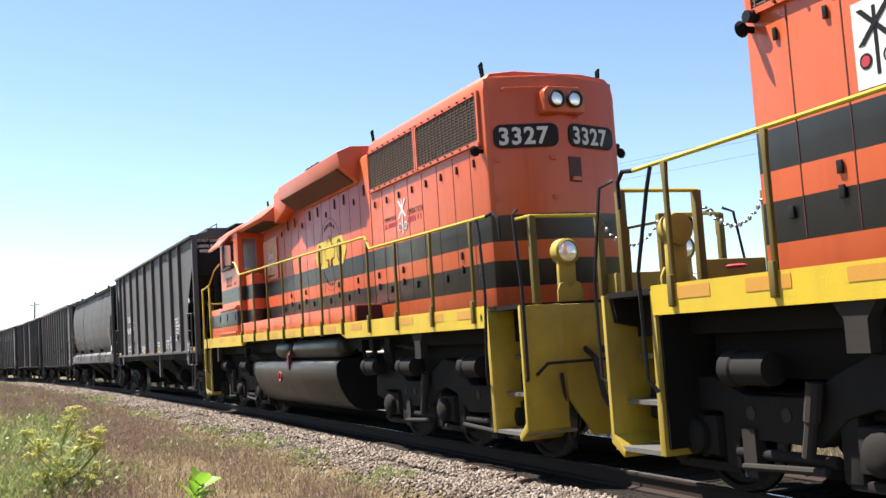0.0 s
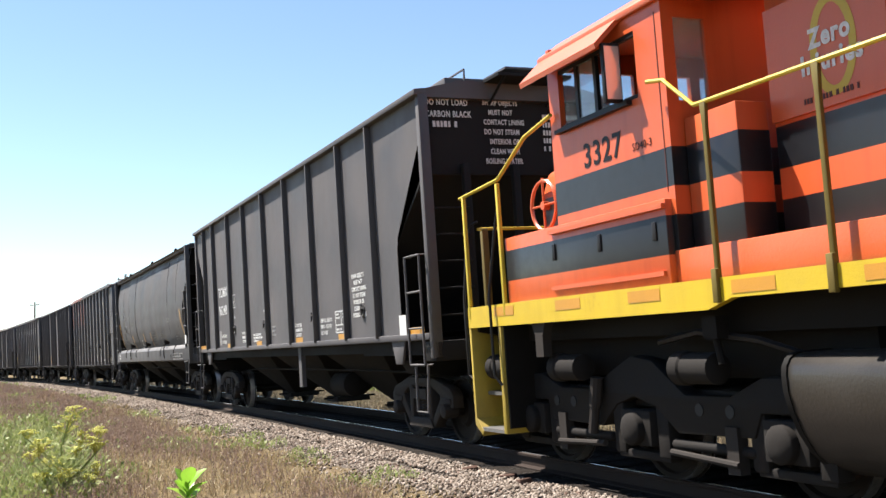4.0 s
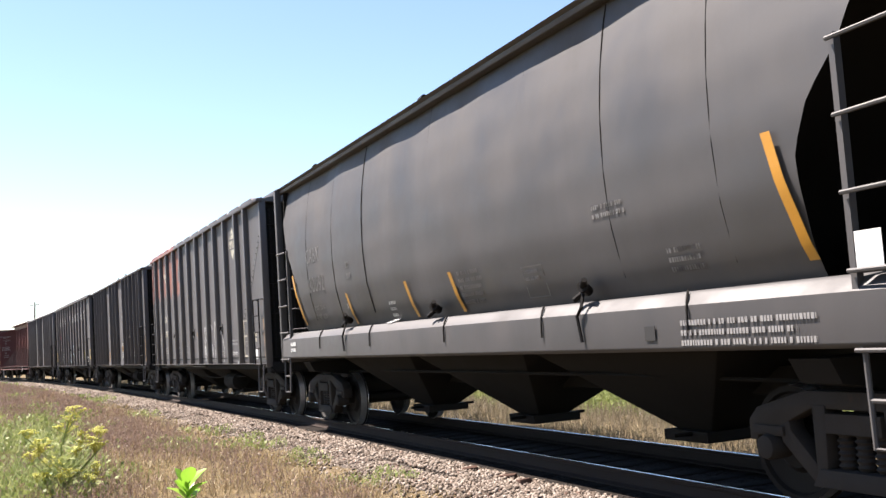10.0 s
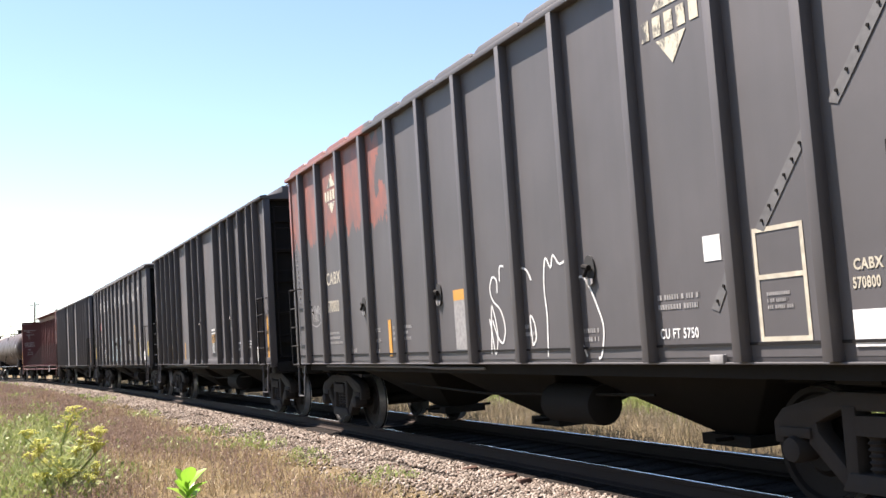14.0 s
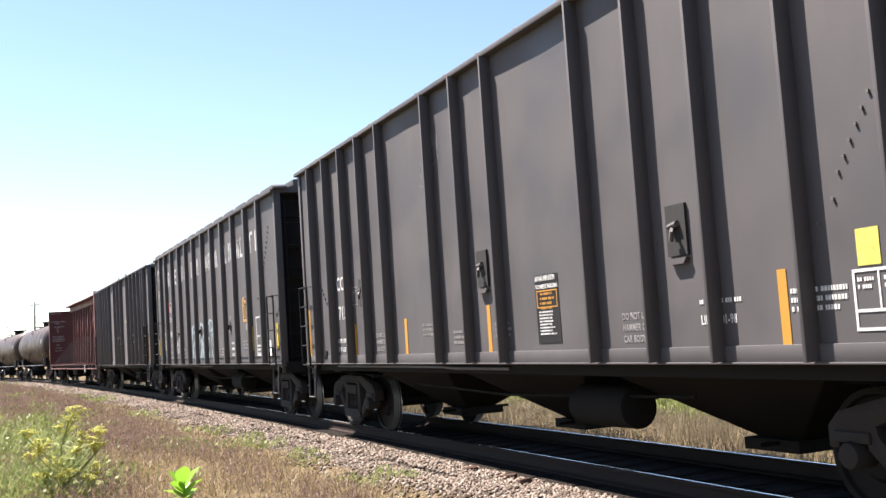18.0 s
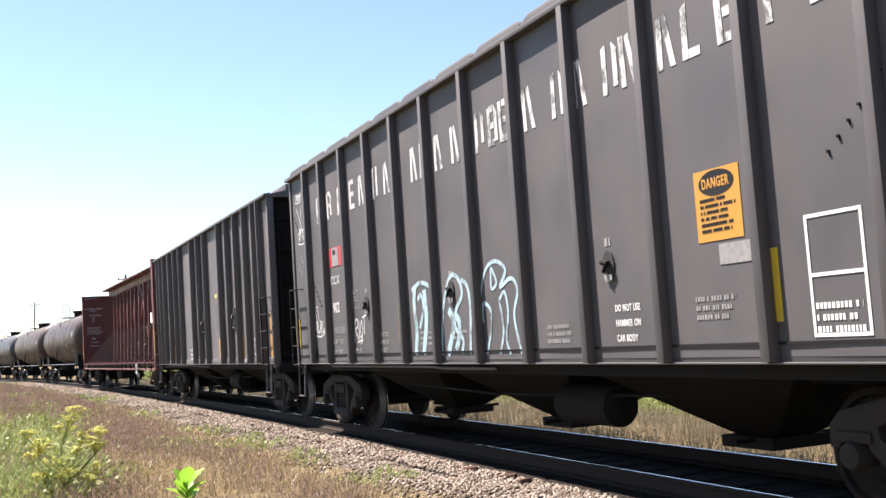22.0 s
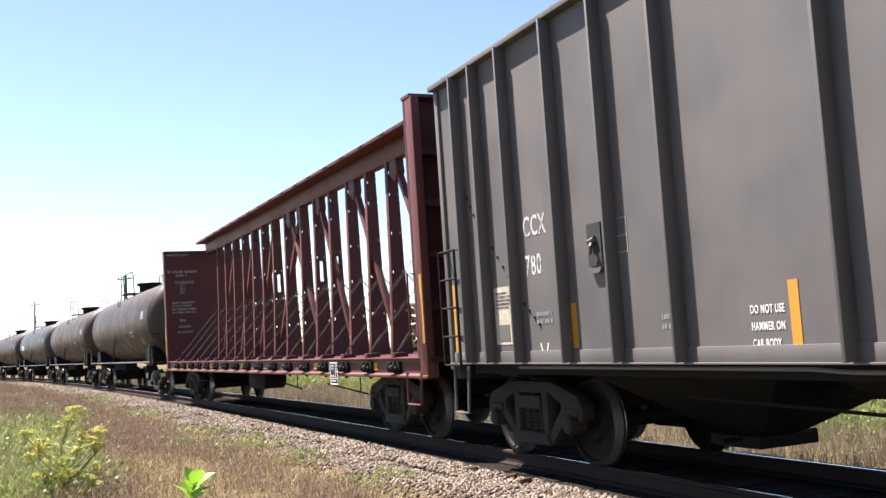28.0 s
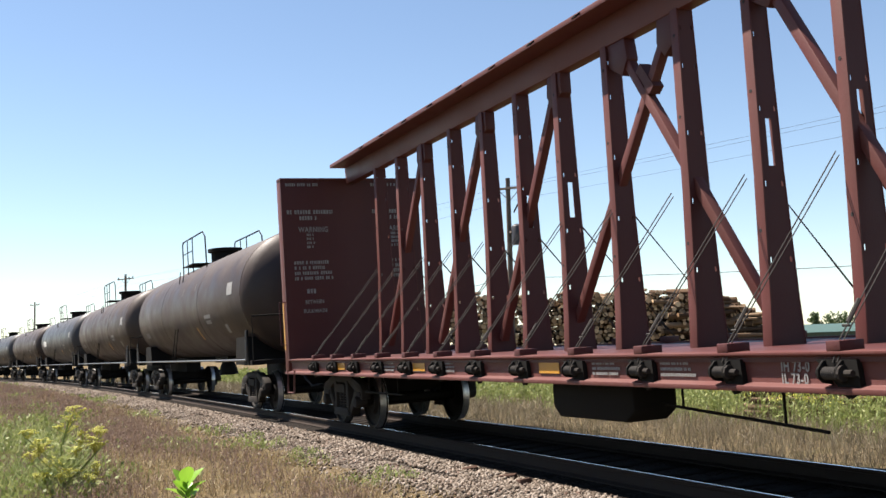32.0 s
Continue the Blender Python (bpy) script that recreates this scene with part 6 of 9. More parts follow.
    part("drop_step", Solid().box(*sorted((e * (X - 0.05), e * (X + 0.12))), -0.36, 0.36, 1.70, 2.05), y, car, bevel=0.01)
    for yy in (-0.75, -0.55, 0.55, 0.75):
        part("air_hose", Solid().tube([(e * X, yy, 1.25), (e * (X + 0.18), yy, 1.15), (e * (X + 0.26), yy * 0.96, 0.75), (e * (X + 0.36), yy * 0.9, 0.55)], 0.03, 6), M["black"], car)
    part("cut_lever", Solid().tube([(e * (X + 0.04), -1.4, 1.0), (e * (X + 0.12), -1.3, 1.12), (e * (X + 0.12), 1.3, 1.12), (e * (X + 0.04), 1.4, 1.0)], 0.018, 6), M["black"], car)
    coupler(car, e * (X - 0.1), e)


def number_board(car, side, body):
    """A dark rounded number box on one slanted face of the hood end."""
    w, h = 0.84, 0.30
    pts = []
    for cx, cz, a0 in ((w / 2 - 0.1, h / 2 - 0.1, 0), (-w / 2 + 0.1, h / 2 - 0.1, 90), (-w / 2 + 0.1, -h / 2 + 0.1, 180), (w / 2 - 0.1, -h / 2 + 0.1, 270)):
        pts += [(cx + 0.1 * math.cos(radians(a0 + 22.5 * i)), 3.92 + cz + 0.1 * math.sin(radians(a0 + 22.5 * i))) for i in range(5)]
    b = part("number_board", Solid().prism(pts, "yz", -0.01, 0.02), M["black"], car, "black number board with white figures", bevel=0.006)
    b.matrix_basis = pose(7.485, side * 0.475, 0, 0, 0, side * 16.4)
    lettering(body, 0.30, 0.023, -0.36, 3.815, b, M["white"], "white road number", bold=0.008, squeeze=0.98, facing="front", name="number")


def locomotive(number, centre, turned, label):
    car = thing("locomotive", label, "locomotive", "the two locomotives")
    sign = -1 if turned else 1
    O = M["orange"]
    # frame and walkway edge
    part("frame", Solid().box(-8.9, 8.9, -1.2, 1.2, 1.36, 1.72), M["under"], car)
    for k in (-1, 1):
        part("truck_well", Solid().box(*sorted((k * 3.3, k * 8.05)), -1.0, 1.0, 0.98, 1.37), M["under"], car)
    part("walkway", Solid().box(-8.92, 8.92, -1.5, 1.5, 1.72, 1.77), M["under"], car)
    for k in (-1, 1):
        sill = [(-8.95, 1.79), (8.15, 1.79), (8.15, 1.54), (3.05, 1.54), (2.75, 1.63), (-4.15, 1.63), (-4.45, 1.55), (-8.95, 1.55)]
        s = part("side_sill", Solid().prism(sill, "xz", *sorted((k * 1.46, k * 1.535))), M["yellow"], car, "yellow walkway edge", smooth=0)
        for i, x in enumerate([7.6, 6.7, 5.7, 3.6, 2.3, 1.1, -0.2, -1.4, -2.6, -3.9, -5.3, -6.6, -8.0]):
            part("reflector", Solid().box(x - 0.24, x + 0.24, *sorted((k * 1.536, k * 1.539)), 1.66, 1.76), M["amber"], s)
        handrail(car, k, [7.84, 6.62, 5.37, 4.23, 2.96, 1.82, 0.61, -0.68, -1.9, -3.1, -4.30])
        # front-end handrail past the cab
        part("cab_rail", Solid().tube([(-6.78, k * 1.46, 3.62), (-7.3, k * 1.5, 3.50), (-7.95, k * 1.52, 3.16), (-9.0, k * 1.52, 3.10)], 0.022, 8), M["rail_yellow"], car)
        for x in (-7.98, -8.9):
            st = part("stanchion", Solid().box(x - 0.025, x + 0.025, *sorted((k * 1.50, k * 1.54)), 1.66, 3.12), M["rail_yellow"], car, bevel=0.006)
        part("jacking_lug", Solid().prism([(-7.45, 1.55), (-7.15, 1.55), (-7.22, 1.42), (-7.22, 1.2), (-7.38, 1.2), (-7.38, 1.42)], "xz", *sorted((k * 1.40, k * 1.50))), M["truck"], car)
        part("jacking_lug", Solid().prism([(5.75, 1.55), (6.15, 1.55), (6.05, 1.42), (6.05, 1.2), (5.85, 1.2), (5.85, 1.42)], "xz", *sorted((k * 1.40, k * 1.50))), M["truck"], car)
        # duct along the walkway
        part("walkway_duct", Solid().box(-4.95, 3.25, *sorted((k * 0.9, k * 1.43)), 1.77, 2.06), M["orange_plain"], car, "orange duct box along the walkway", bevel=0.01)
        part("duct_end", Solid().box(3.25, 3.28, *sorted((k * 0.9, k * 1.40)), 1.77, 2.04), M["maroon"], car)
        # fuel tank and air reservoirs
        part("air_reservoir", Solid().turned([(-1.45, 0.07), (-1.38, 0.17), (-1.26, 0.20), (1.26, 0.20), (1.38, 0.17), (1.45, 0.07)], (0.72, k * 1.22, 1.41), "x", 20), M["fuel"], car)
        part("air_reservoir", Solid().turned([(-0.52, 0.07), (-0.46, 0.17), (-0.38, 0.20), (0.38, 0.20), (0.46, 0.17), (0.52, 0.07)], (-1.45, k * 1.22, 1.41), "x", 20), M["fuel"], car)
        part("filler_cap", Solid().rod((-0.78, k * 1.30, 1.28), (-0.78, k * 1.44, 1.33), 0.07, 12).box(-0.84, -0.74, *sorted((k * 1.41, k * 1.47)), 1.02, 1.30), M["maroon_light"], car, "grimy red fuel filler")
        part("fuel_gauge", Solid().turned([(0, 0.075), (0.02 * k, 0.10), (0.045 * k, 0.10), (0.045 * k, 0.075), (0, 0.07)], (-1.52, k * 1.41, 0.88), "y", 18), M["red"], car, "red-rimmed round sight glass")
    half = [(1.28, 1.20), (1.34, 1.19), (1.395, 1.155), (1.43, 1.10), (1.44, 1.04), (1.435, 0.92), (1.40, 0.78), (1.33, 0.62), (1.24, 0.48), (1.12, 0.37), (0.98, 0.31)]
    prof = [(-a, b) for a, b in half[::-1]] + half
    part("fuel_tank", Solid().prism(prof, "yz", -3.78, 2.2), M["fuel"], car, "scuffed grey-brown fuel tank", bevel=0.02)
    for x in (-3.79, 2.17):
        part("tank_rim", Solid().prism([(a * 1.008, 0.26 + (b - 0.26) * 1.012) for a, b in prof], "yz", x, x + 0.05), M["under"], car)
    # long hood
    hood = [(-0.97, 1.77), (-0.97, 4.50), (-0.93, 4.56), (-0.55, 4.64), (0.55, 4.64), (0.93, 4.56), (0.97, 4.50), (0.97, 1.77)]
    part("long_hood", Solid().prism(hood, "yz", -4.15, 3.02), O, car, "orange hood with two black bands", bevel=0.012)
    rad = [(-0.98, 1.77), (-0.98, 4.50), (-0.95, 4.66), (-0.86, 4.75), (-0.5, 4.80), (0.5, 4.80), (0.86, 4.75), (0.95, 4.66), (0.98, 4.50), (0.98, 1.77)]
    part("radiator_hood", Solid().prism(rad, "yz", 3.02, 7.35), O, car, "orange radiator end of the hood with black bands", bevel=0.05)
    for k in (-1, 1):
        for x0, x1 in ((3.12, 5.10), (5.18, 7.22)):
            g = part("radiator_grille", Solid().box(x0, x1, *sorted((k * 0.978, k * 0.99)), 3.90, 4.50), M["hole"], car)
            part("grille_frame", Solid().box(x0 - 0.03, x1 + 0.03, *sorted((k * 0.98, k * 1.02)), 4.49, 4.54).box(x0 - 0.03, x1 + 0.03, *sorted((k * 0.98, k * 1.02)), 3.86, 3.91).box(x0 - 0.03, x0 + 0.02, *sorted((k * 0.98, k * 1.02)), 3.91, 4.49).box(x1 - 0.02, x1 + 0.03, *sorted((k * 0.98, k * 1.02)), 3.91, 4.49), M["orange_plain"], g)
            for i in range(14):
                z = 3.925 + i * 0.041
                part("grille_bar", Solid().box(x0 + 0.02, x1 - 0.02, *sorted((k * 0.985, k * 1.008)), z, z + 0.014), M["grille"], g)
            for i in range(17):
                x = x0 + 0.06 + i * (x1 - x0 - 0.12) / 16
                part("grille_rod", Solid().box(x - 0.006, x + 0.006, *sorted((k * 1.0, k * 1.014)), 3.9, 4.5), M["grille"], g)
            for i in range(9):
                x = x0 + 0.05 + i * (x1 - x0 - 0.1) / 8
                part("frame_bolt", Solid().rod((x, k * 1.015, 4.515), (x, k * 1.04, 4.515), 0.014, 6).rod((x, k * 1.015, 3.885), (x, k * 1.04, 3.885), 0.014, 6), M["maroon"], g)
        # doors: thin seams, latches and hinges
        for i in range(18):
            x = -2.4 + i * 0.545
            part("door_seam", Solid().box(x - 0.005, x + 0.005, *sorted((k * 0.972, k * (0.974 if x < 3 else 0.984))), 2.05, 3.84 if x > 3 else 4.15), M["maroon"], car)
        rnd = random.Random(5)
        for i in range(19):
            x = -2.55 + i * 0.53
            yy = 0.974 if x < 3.0 else 0.984
            for z in (2.28, 2.46) if i % 2 else (2.2,):
                part("door_latch", Solid().box(x - 0.028, x + 0.028, *sorted((k * yy, k * (yy + 0.02))), z, z + 0.10), M["black"], car, bevel=0.006)
            for z in ((3.70,) if x > 3 else (3.98, 4.06) if i % 3 else (3.9,)):
                part("door_latch", Solid().box(x - 0.02, x + 0.02, *sorted((k * yy, k * (yy + 0.02))), z - 0.10, z), M["black"], car, bevel=0.005)
        # flared housings along the roof edge
        fl = [(k * 0.9, 4.10), (k * 1.0, 4.16), (k * 1.30, 4.40), (k * 1.34, 4.66), (k * 1.1, 4.76), (k * 0.6, 4.78)]
        b = part("blister", Solid().prism(fl, "yz", -1.35, 2.55), M["orange_plain"], car, bevel=0.02)
        part("blister_grille", Solid().prism([(k * 1.02, 4.165), (k * 1.31, 4.395), (k * 1.325, 4.385), (k * 1.035, 4.15)], "yz", -1.2, 2.4), M["maroon"], b)
        cn = [(k * 0.5, 4.12), (k * 0.9, 4.10), (k * 1.42, 4.15), (k * 1.46, 4.21), (k * 1.2, 4.42), (k * 0.95, 4.62), (k * 0.5, 4.66)]
        b = part("intake_canopy", Solid().prism(cn, "yz", -4.55, -2.30), M["orange_plain"], car, bevel=0.015)
        part("intake_opening", Solid().prism([(k * 1.0, 4.115), (k * 1.38, 4.15), (k * 1.38, 4.138), (k * 1.0, 4.098)], "yz", -4.45, -2.45), M["hole"], b)
        part("canopy_slope", Solid().prism([(-2.25, 4.05), (-2.25, 4.66), (-1.35, 4.74), (-1.35, 4.25)], "xz", *sorted((k * 0.95, k * 1.2))), M["orange_plain"], car, bevel=0.02)
    # fans, stack, lifting eyes
    for x in (6.3, 4.9, 3.7):
        f = part("roof_fan", Solid().turned([(0, 0.62), (0.10, 0.60), (0.12, 0.52), (0.10, 0.1)], (x, 0, 4.78), "z", 28), M["black"], car)
    for x in (1.6, 0.4):
        part("roof_fan", Solid().turned([(0, 0.6), (0.14, 0.58), (0.16, 0.5), (0.12, 0.1)], (x, 0, 4.70), "z", 28), M["black"], car)
    part("exhaust_stack", Solid().box(-0.9, -0.3, -0.25, 0.25, 4.6, 4.92), M["black"], car, bevel=0.02)
    for x in (-0.2, -0.5, -0.8):
        part("horn_bell", Solid().turned([(-0.2, 0.02), (0.0, 0.05), (0.12, 0.09)], (x, -0.85, 4.88), "x", 12), M["black"], car)
    for x in (7.15, 3.05, -4.0):
        for k in (-1, 1):
            part("lifting_eye", Solid().tube([(x, k * 0.86, 4.70 if x > 3 else 4.58), (x - 0.03, k * 0.88, 4.9 if x > 3 else 4.76), (x + 0.03, k * 0.88, 4.92 if x > 3 else 4.78), (x + 0.03, k * 0.86, 4.70 if x > 3 else 4.58)], 0.018, 6), M["under"], car)
    for k in (-1, 1):
        part("ring_bolt", Solid().rod((7.25, k * 0.95, 3.76), (7.25, k * 1.06, 3.76), 0.03, 8).turned([(-0.02, 0.045), (0, 0.07), (0.02, 0.045)], (7.25, k * 1.09, 3.76), "x", 14), M["under"], car)
    # hood end
    part("hood_end", Solid().prism([(7.33, -0.965), (7.62, 0), (7.33, 0.965)], "xy", 1.775, 4.70), O, car, "orange wedge-shaped hood end", bevel=0.03)
    number_board(car, -1, number)
    number_board(car, 1, number)
    hl = part("headlight", Solid().prism([(-0.30, 4.18), (0.30, 4.18), (0.30, 4.46), (0.22, 4.52), (-0.22, 4.52), (-0.30, 4.46)], "yz", 7.5, 7.70), M["orange_plain"], car, bevel=0.03)
    for yy in (-0.13, 0.13):
        part("lamp_ring", Solid().turned([(0, 0.11), (0.06, 0.115), (0.07, 0.095), (0.03, 0.09)], (7.69, yy, 4.35), "x", 20), M["fuel"], hl)
        part("lens", Solid().turned([(0, 0.092), (0.02, 0.08), (0.03, 0.03)], (7.715, yy, 4.35), "x", 20), M["lamp"], hl, "clear round headlight lens")
    rc = part("marker_recess", Solid().box(-0.01, 0.003, -0.45, -0.22, 3.32, 3.64), M["maroon"], car)
    rc.matrix_basis = pose(7.485, 0.475, 0, 0, 0, 16.4)
    part("marker_bracket", Solid().box(0, 0.05, -0.42, -0.28, 3.33, 3.38), M["orange_plain"], rc)
    gr = part("grab_rail", Solid().tube([(0, -0.27, 4.50), (0.08, -0.27, 4.52), (0.08, 0.27, 4.52), (0, 0.27, 4.50)], 0.012, 6), M["orange_plain"], car)
    gr.matrix_basis = pose(7.485, -0.475, 0, 0, 0, -16.4)
    for z in (3.60, 3.10):
        hg = part("door_hinge", Solid().box(0, 0.02, -0.42, -0.36, z, z + 0.06).box(0, 0.02, 0.3, 0.36, z, z + 0.06), M["orange_plain"], car)
        hg.matrix_basis = pose(7.485, -0.475, 0, 0, 0, -16.4)
    part("class_lamp", Solid().rod((7.2, 0.98, 3.85), (7.2, 1.08, 3.85), 0.05, 10), M["black"], car)
    part("class_lamp", Solid().rod((7.2, -0.98, 3.85), (7.2, -1.04, 3.85), 0.05, 10), M["orange_plain"], car)
    # cab
    cab = Solid()
    for k in (-1, 1):
        a, b = sorted((k * 1.36, k * 1.42))
        cab.box(-6.80, -4.95, a, b, 1.77, 3.44).box(-6.80, -4.95, a, b, 4.04, 4.22).box(-6.80, -6.66, a, b, 3.44, 4.04).box(-5.30, -4.95, a, b, 3.44, 4.04)
    cab.box(-6.86, -6.80, -1.42, 1.42, 1.77, 3.40).box(-6.86, -6.80, -1.42, 1.42, 4.08, 4.3)
    for a, b in ((-1.42, -1.32), (-0.42, -0.30), (0.30, 0.42), (1.32, 1.42)):
        cab.box(-6.86, -6.80, a, b, 3.40, 4.08)
    cab.box(-4.95, -4.89, -1.42, 1.42, 1.77, 3.32).box(-4.95, -4.89, -1.42, 1.42, 4.04, 4.3)
    for a, b in ((-1.42, -1.30), (-0.98, 0.98), (1.30, 1.42)):
        cab.box(-4.95, -4.89, a, b, 3.32, 4.04)
    c = part("cab", cab, O, car, "orange cab with black bands")
    part("cab_floor", Solid().box(-6.8, -4.95, -1.36, 1.36, 1.77, 2.5), M["black"], c)
    part("cab_roof", Solid().prism([(-1.46, 4.18), (-1.46, 4.24), (-1.2, 4.42), (-0.5, 4.56), (0.5, 4.56), (1.2, 4.42), (1.46, 4.24), (1.46, 4.18), (0, 4.34)], "yz", -6.98, -4.55), M["orange_plain"], c, "orange peaked cab roof", bevel=0.01)
    for k in (-1, 1):
        part("awning", Solid().prism([(k * 1.42, 4.18), (k * 1.43, 4.23), (k * 1.70, 3.97), (k * 1.69, 3.92)], "yz", -6.95, -5.5), M["orange_plain"], c)
        f = part("window_frame", Solid().box(-6.66, -5.30, *sorted((k * 1.37, k * 1.41)), 3.44, 3.48).box(-6.66, -5.30, *sorted((k * 1.37, k * 1.41)), 4.0, 4.04).box(-6.36, -6.31, *sorted((k * 1.37, k * 1.41)), 3.48, 4.0).box(-6.02, -5.97, *sorted((k * 1.37, k * 1.41)), 3.48, 4.0).box(-5.68, -5.64, *sorted((k * 1.37, k * 1.41)), 3.48, 4.0), M["black"], c)
        part("pane", Solid().box(-6.31, -6.02, *sorted((k * 1.388, k * 1.394)), 3.48, 4.0), M["glass"], f)
        part("sun_visor_mirror", Solid().box(-5.55, -5.50, *sorted((k * 1.44, k * 1.62)), 3.44, 3.98), M["black"], c, bevel=0.008)
        part("mirror_glass", Solid().box(-5.502, -5.494, *sorted((k * 1.455, k * 1.605)), 3.47, 3.95), M["lamp"], c)
        part("arm_rest", Solid().box(-6.7, -5.4, *sorted((k * 1.42, k * 1.48)), 3.40, 3.44), M["black"], c)
        part("side_seam", Solid().box(-4.985, -4.975, *sorted((k * 1.421, k * 1.424)), 2.56, 4.1), M["maroon"], c)
        box_ = part("under_cab_box", Solid().box(-7.95, -4.95, *sorted((k * 1.0, k * 1.49)), 1.77, 2.50), O, car, "banded equipment box below the cab", bevel=0.012)
        part("box_ledge", Solid().box(-6.9, -4.95, *sorted((k * 1.49, k * 1.53)), 2.42, 2.46).box(-6.9, -5.0, *sorted((k * 1.49, k * 1.52)), 1.86, 1.90), M["orange_plain"], box_)
        for x in (-6.86, -6.0, -5.12):
            part("box_latch", Solid().box(x - 0.03, x + 0.03, *sorted((k * 1.49, k * 1.505)), 2.16, 2.32), M["black"], box_, bevel=0.006)
        part("electric_cabinet", Solid().box(-4.88, -4.22, *sorted((k * 0.96, k * 1.28)), 1.77, 3.16), O, car, bevel=0.015)
        part("pane", Solid().box(-4.93, -4.92, *sorted((k * 0.98, k * 1.30)), 3.32, 4.04), M["glass"], c)
        lettering(number, 0.32, -6.28 if k < 0 else -5.60, k * 1.424, 2.99, c, M["black"], "dark road number", bold=0.006, squeeze=0.95, facing="near" if k < 0 else "far", name="number")
        lettering("SD40-3", 0.10, -5.45 if k < 0 else -5.0, k * 1.424, 2.99, c, M["black"], bold=0.0, squeeze=0.9, facing="near" if k < 0 else "far", name="class_mark")
    for yy in (-0.87, 0.87):
        part("windscreen", Solid().box(-6.835, -6.825, yy - 0.45, yy + 0.45, 3.40, 4.08), M["glass"], c)
    nose = [(-0.95, 1.77), (-0.97, 2.95), (-0.88, 3.22), (-0.6, 3.34), (0.6, 3.34), (0.88, 3.22), (0.97, 2.95), (0.95, 1.77)]
    part("nose", Solid().prism(nose, "yz", -8.0, -6.84), O, car, "rounded orange nose", bevel=0.06)
    part("brake_wheel", Solid().tube([(-7.85 + 0.28 * math.cos(i * math.pi / 8), -1.02, 2.85 + 0.28 * math.sin(i * math.pi / 8)) for i in range(17)], 0.022, 6).rod((-8.13, -1.02, 2.85), (-7.57, -1.02, 2.85), 0.015).rod((-7.85, -1.02, 2.6), (-7.85, -1.02, 3.16), 0.015).rod((-7.85, -0.90, 2.85), (-7.85, -1.04, 2.85), 0.05), M["orange_plain"], car, "orange hand brake wheel")
    for e in (-1, 1):
        end_steps(car, e)
    loco_truck(car, -6.1, sign)
    loco_truck(car, 6.1, sign)
    part("traction_cable", Solid().tube([(-5.6, -1.2, 1.3), (-4.9, -1.3, 1.38), (-4.2, -1.28, 1.30), (-3.8, -1.2, 1.18)], 0.03, 6), M["black"], car)
    part("traction_cable", Solid().tube([(5.4, -1.2, 1.3), (4.6, -1.3, 1.40), (3.8, -1.28, 1.34), (3.0, -1.2, 1.2)], 0.03, 6), M["black"], car)
    for x in (3.4, 3.9, 4.6, -4.6):
        part("pipe_fitting", Solid().box(x - 0.09, x + 0.09, -1.42, -1.3, 1.32, 1.5).rod((x, -1.36, 1.32), (x + 0.05, -1.36, 1.12), 0.03), M["under"], car)
    CARS.append((car, centre, 6.1, turned))
    return car


rear = locomotive("3327", -18.62, False, "orange diesel locomotive with black bands and yellow handrails")
lead = locomotive("3327", 0.97, True, "orange diesel locomotive with a white crossing sign panel")

# emblem on the rear locomotive: two yellow tiles with black rings, a leaf between them and a curved line of small writing
c, y = rear, -0.977
for pts in ([(-0.20, 3.12), (0.02, 3.37), (0.60, 3.37), (0.60, 2.87), (0.02, 2.87)], [(0.90, 3.37), (1.48, 3.38), (1.70, 3.12), (1.48, 2.87), (0.90, 2.87)]):
    part("emblem", Solid().prism(pts, "xz", y - 0.004, y), M["yellow"], c, "yellow emblem tile", smooth=0)
for x, w in ((0.14, 0.11), (1.30, 0.12)):
    stroke(c, [(x + w * math.cos(a), 3.12 + 0.19 * math.sin(a)) for a in np.linspace(0, 2 * math.pi, 17)], y - 0.006, M["black"], 0.022, "emblem_mark")
leaf = [(0.0, 0.34), (0.06, 0.22), (0.13, 0.26), (0.11, 0.12), (0.20, 0.17), (0.22, 0.10), (0.30, 0.08), (0.22, -0.02), (0.24, -0.08), (0.05, -0.10), (0.03, -0.22)]
leaf = leaf + [(-a, b) for a, b in reversed(leaf[1:])]
part("emblem", Solid().prism([(0.75 + a * 1.1, 3.10 + b) for a, b in leaf], "xz", y - 0.008, y - 0.001), M["yellow"], c, "yellow leaf shape", smooth=0)
stroke(c, [(0.75 + a * 1.1, 3.10 + b) for a, b in leaf + leaf[:1]], y - 0.009, M["black"], 0.008, "emblem_outline")
stroke(c, [(0.75 + 0.66 * math.cos(a), 3.10 + 0.66 * math.sin(a)) for a in np.linspace(0, 2 * math.pi, 33)], y - 0.002, M["maroon_light"], 0.006, "emblem_ring")
for i in range(14):
    a = math.radians((60 if i < 6 else 145) + i * 11.6)
    x, z = 0.75 + 0.55 * math.cos(a), 3.10 + 0.55 * math.sin(a)
    part("plate_bar", Solid().prism([(x - 0.02, z - 0.035), (x + 0.02, z - 0.035), (x + 0.02, z + 0.035), (x - 0.02, z + 0.035)], "xz", y - 0.004, y), M["maroon"], c, smooth=0)
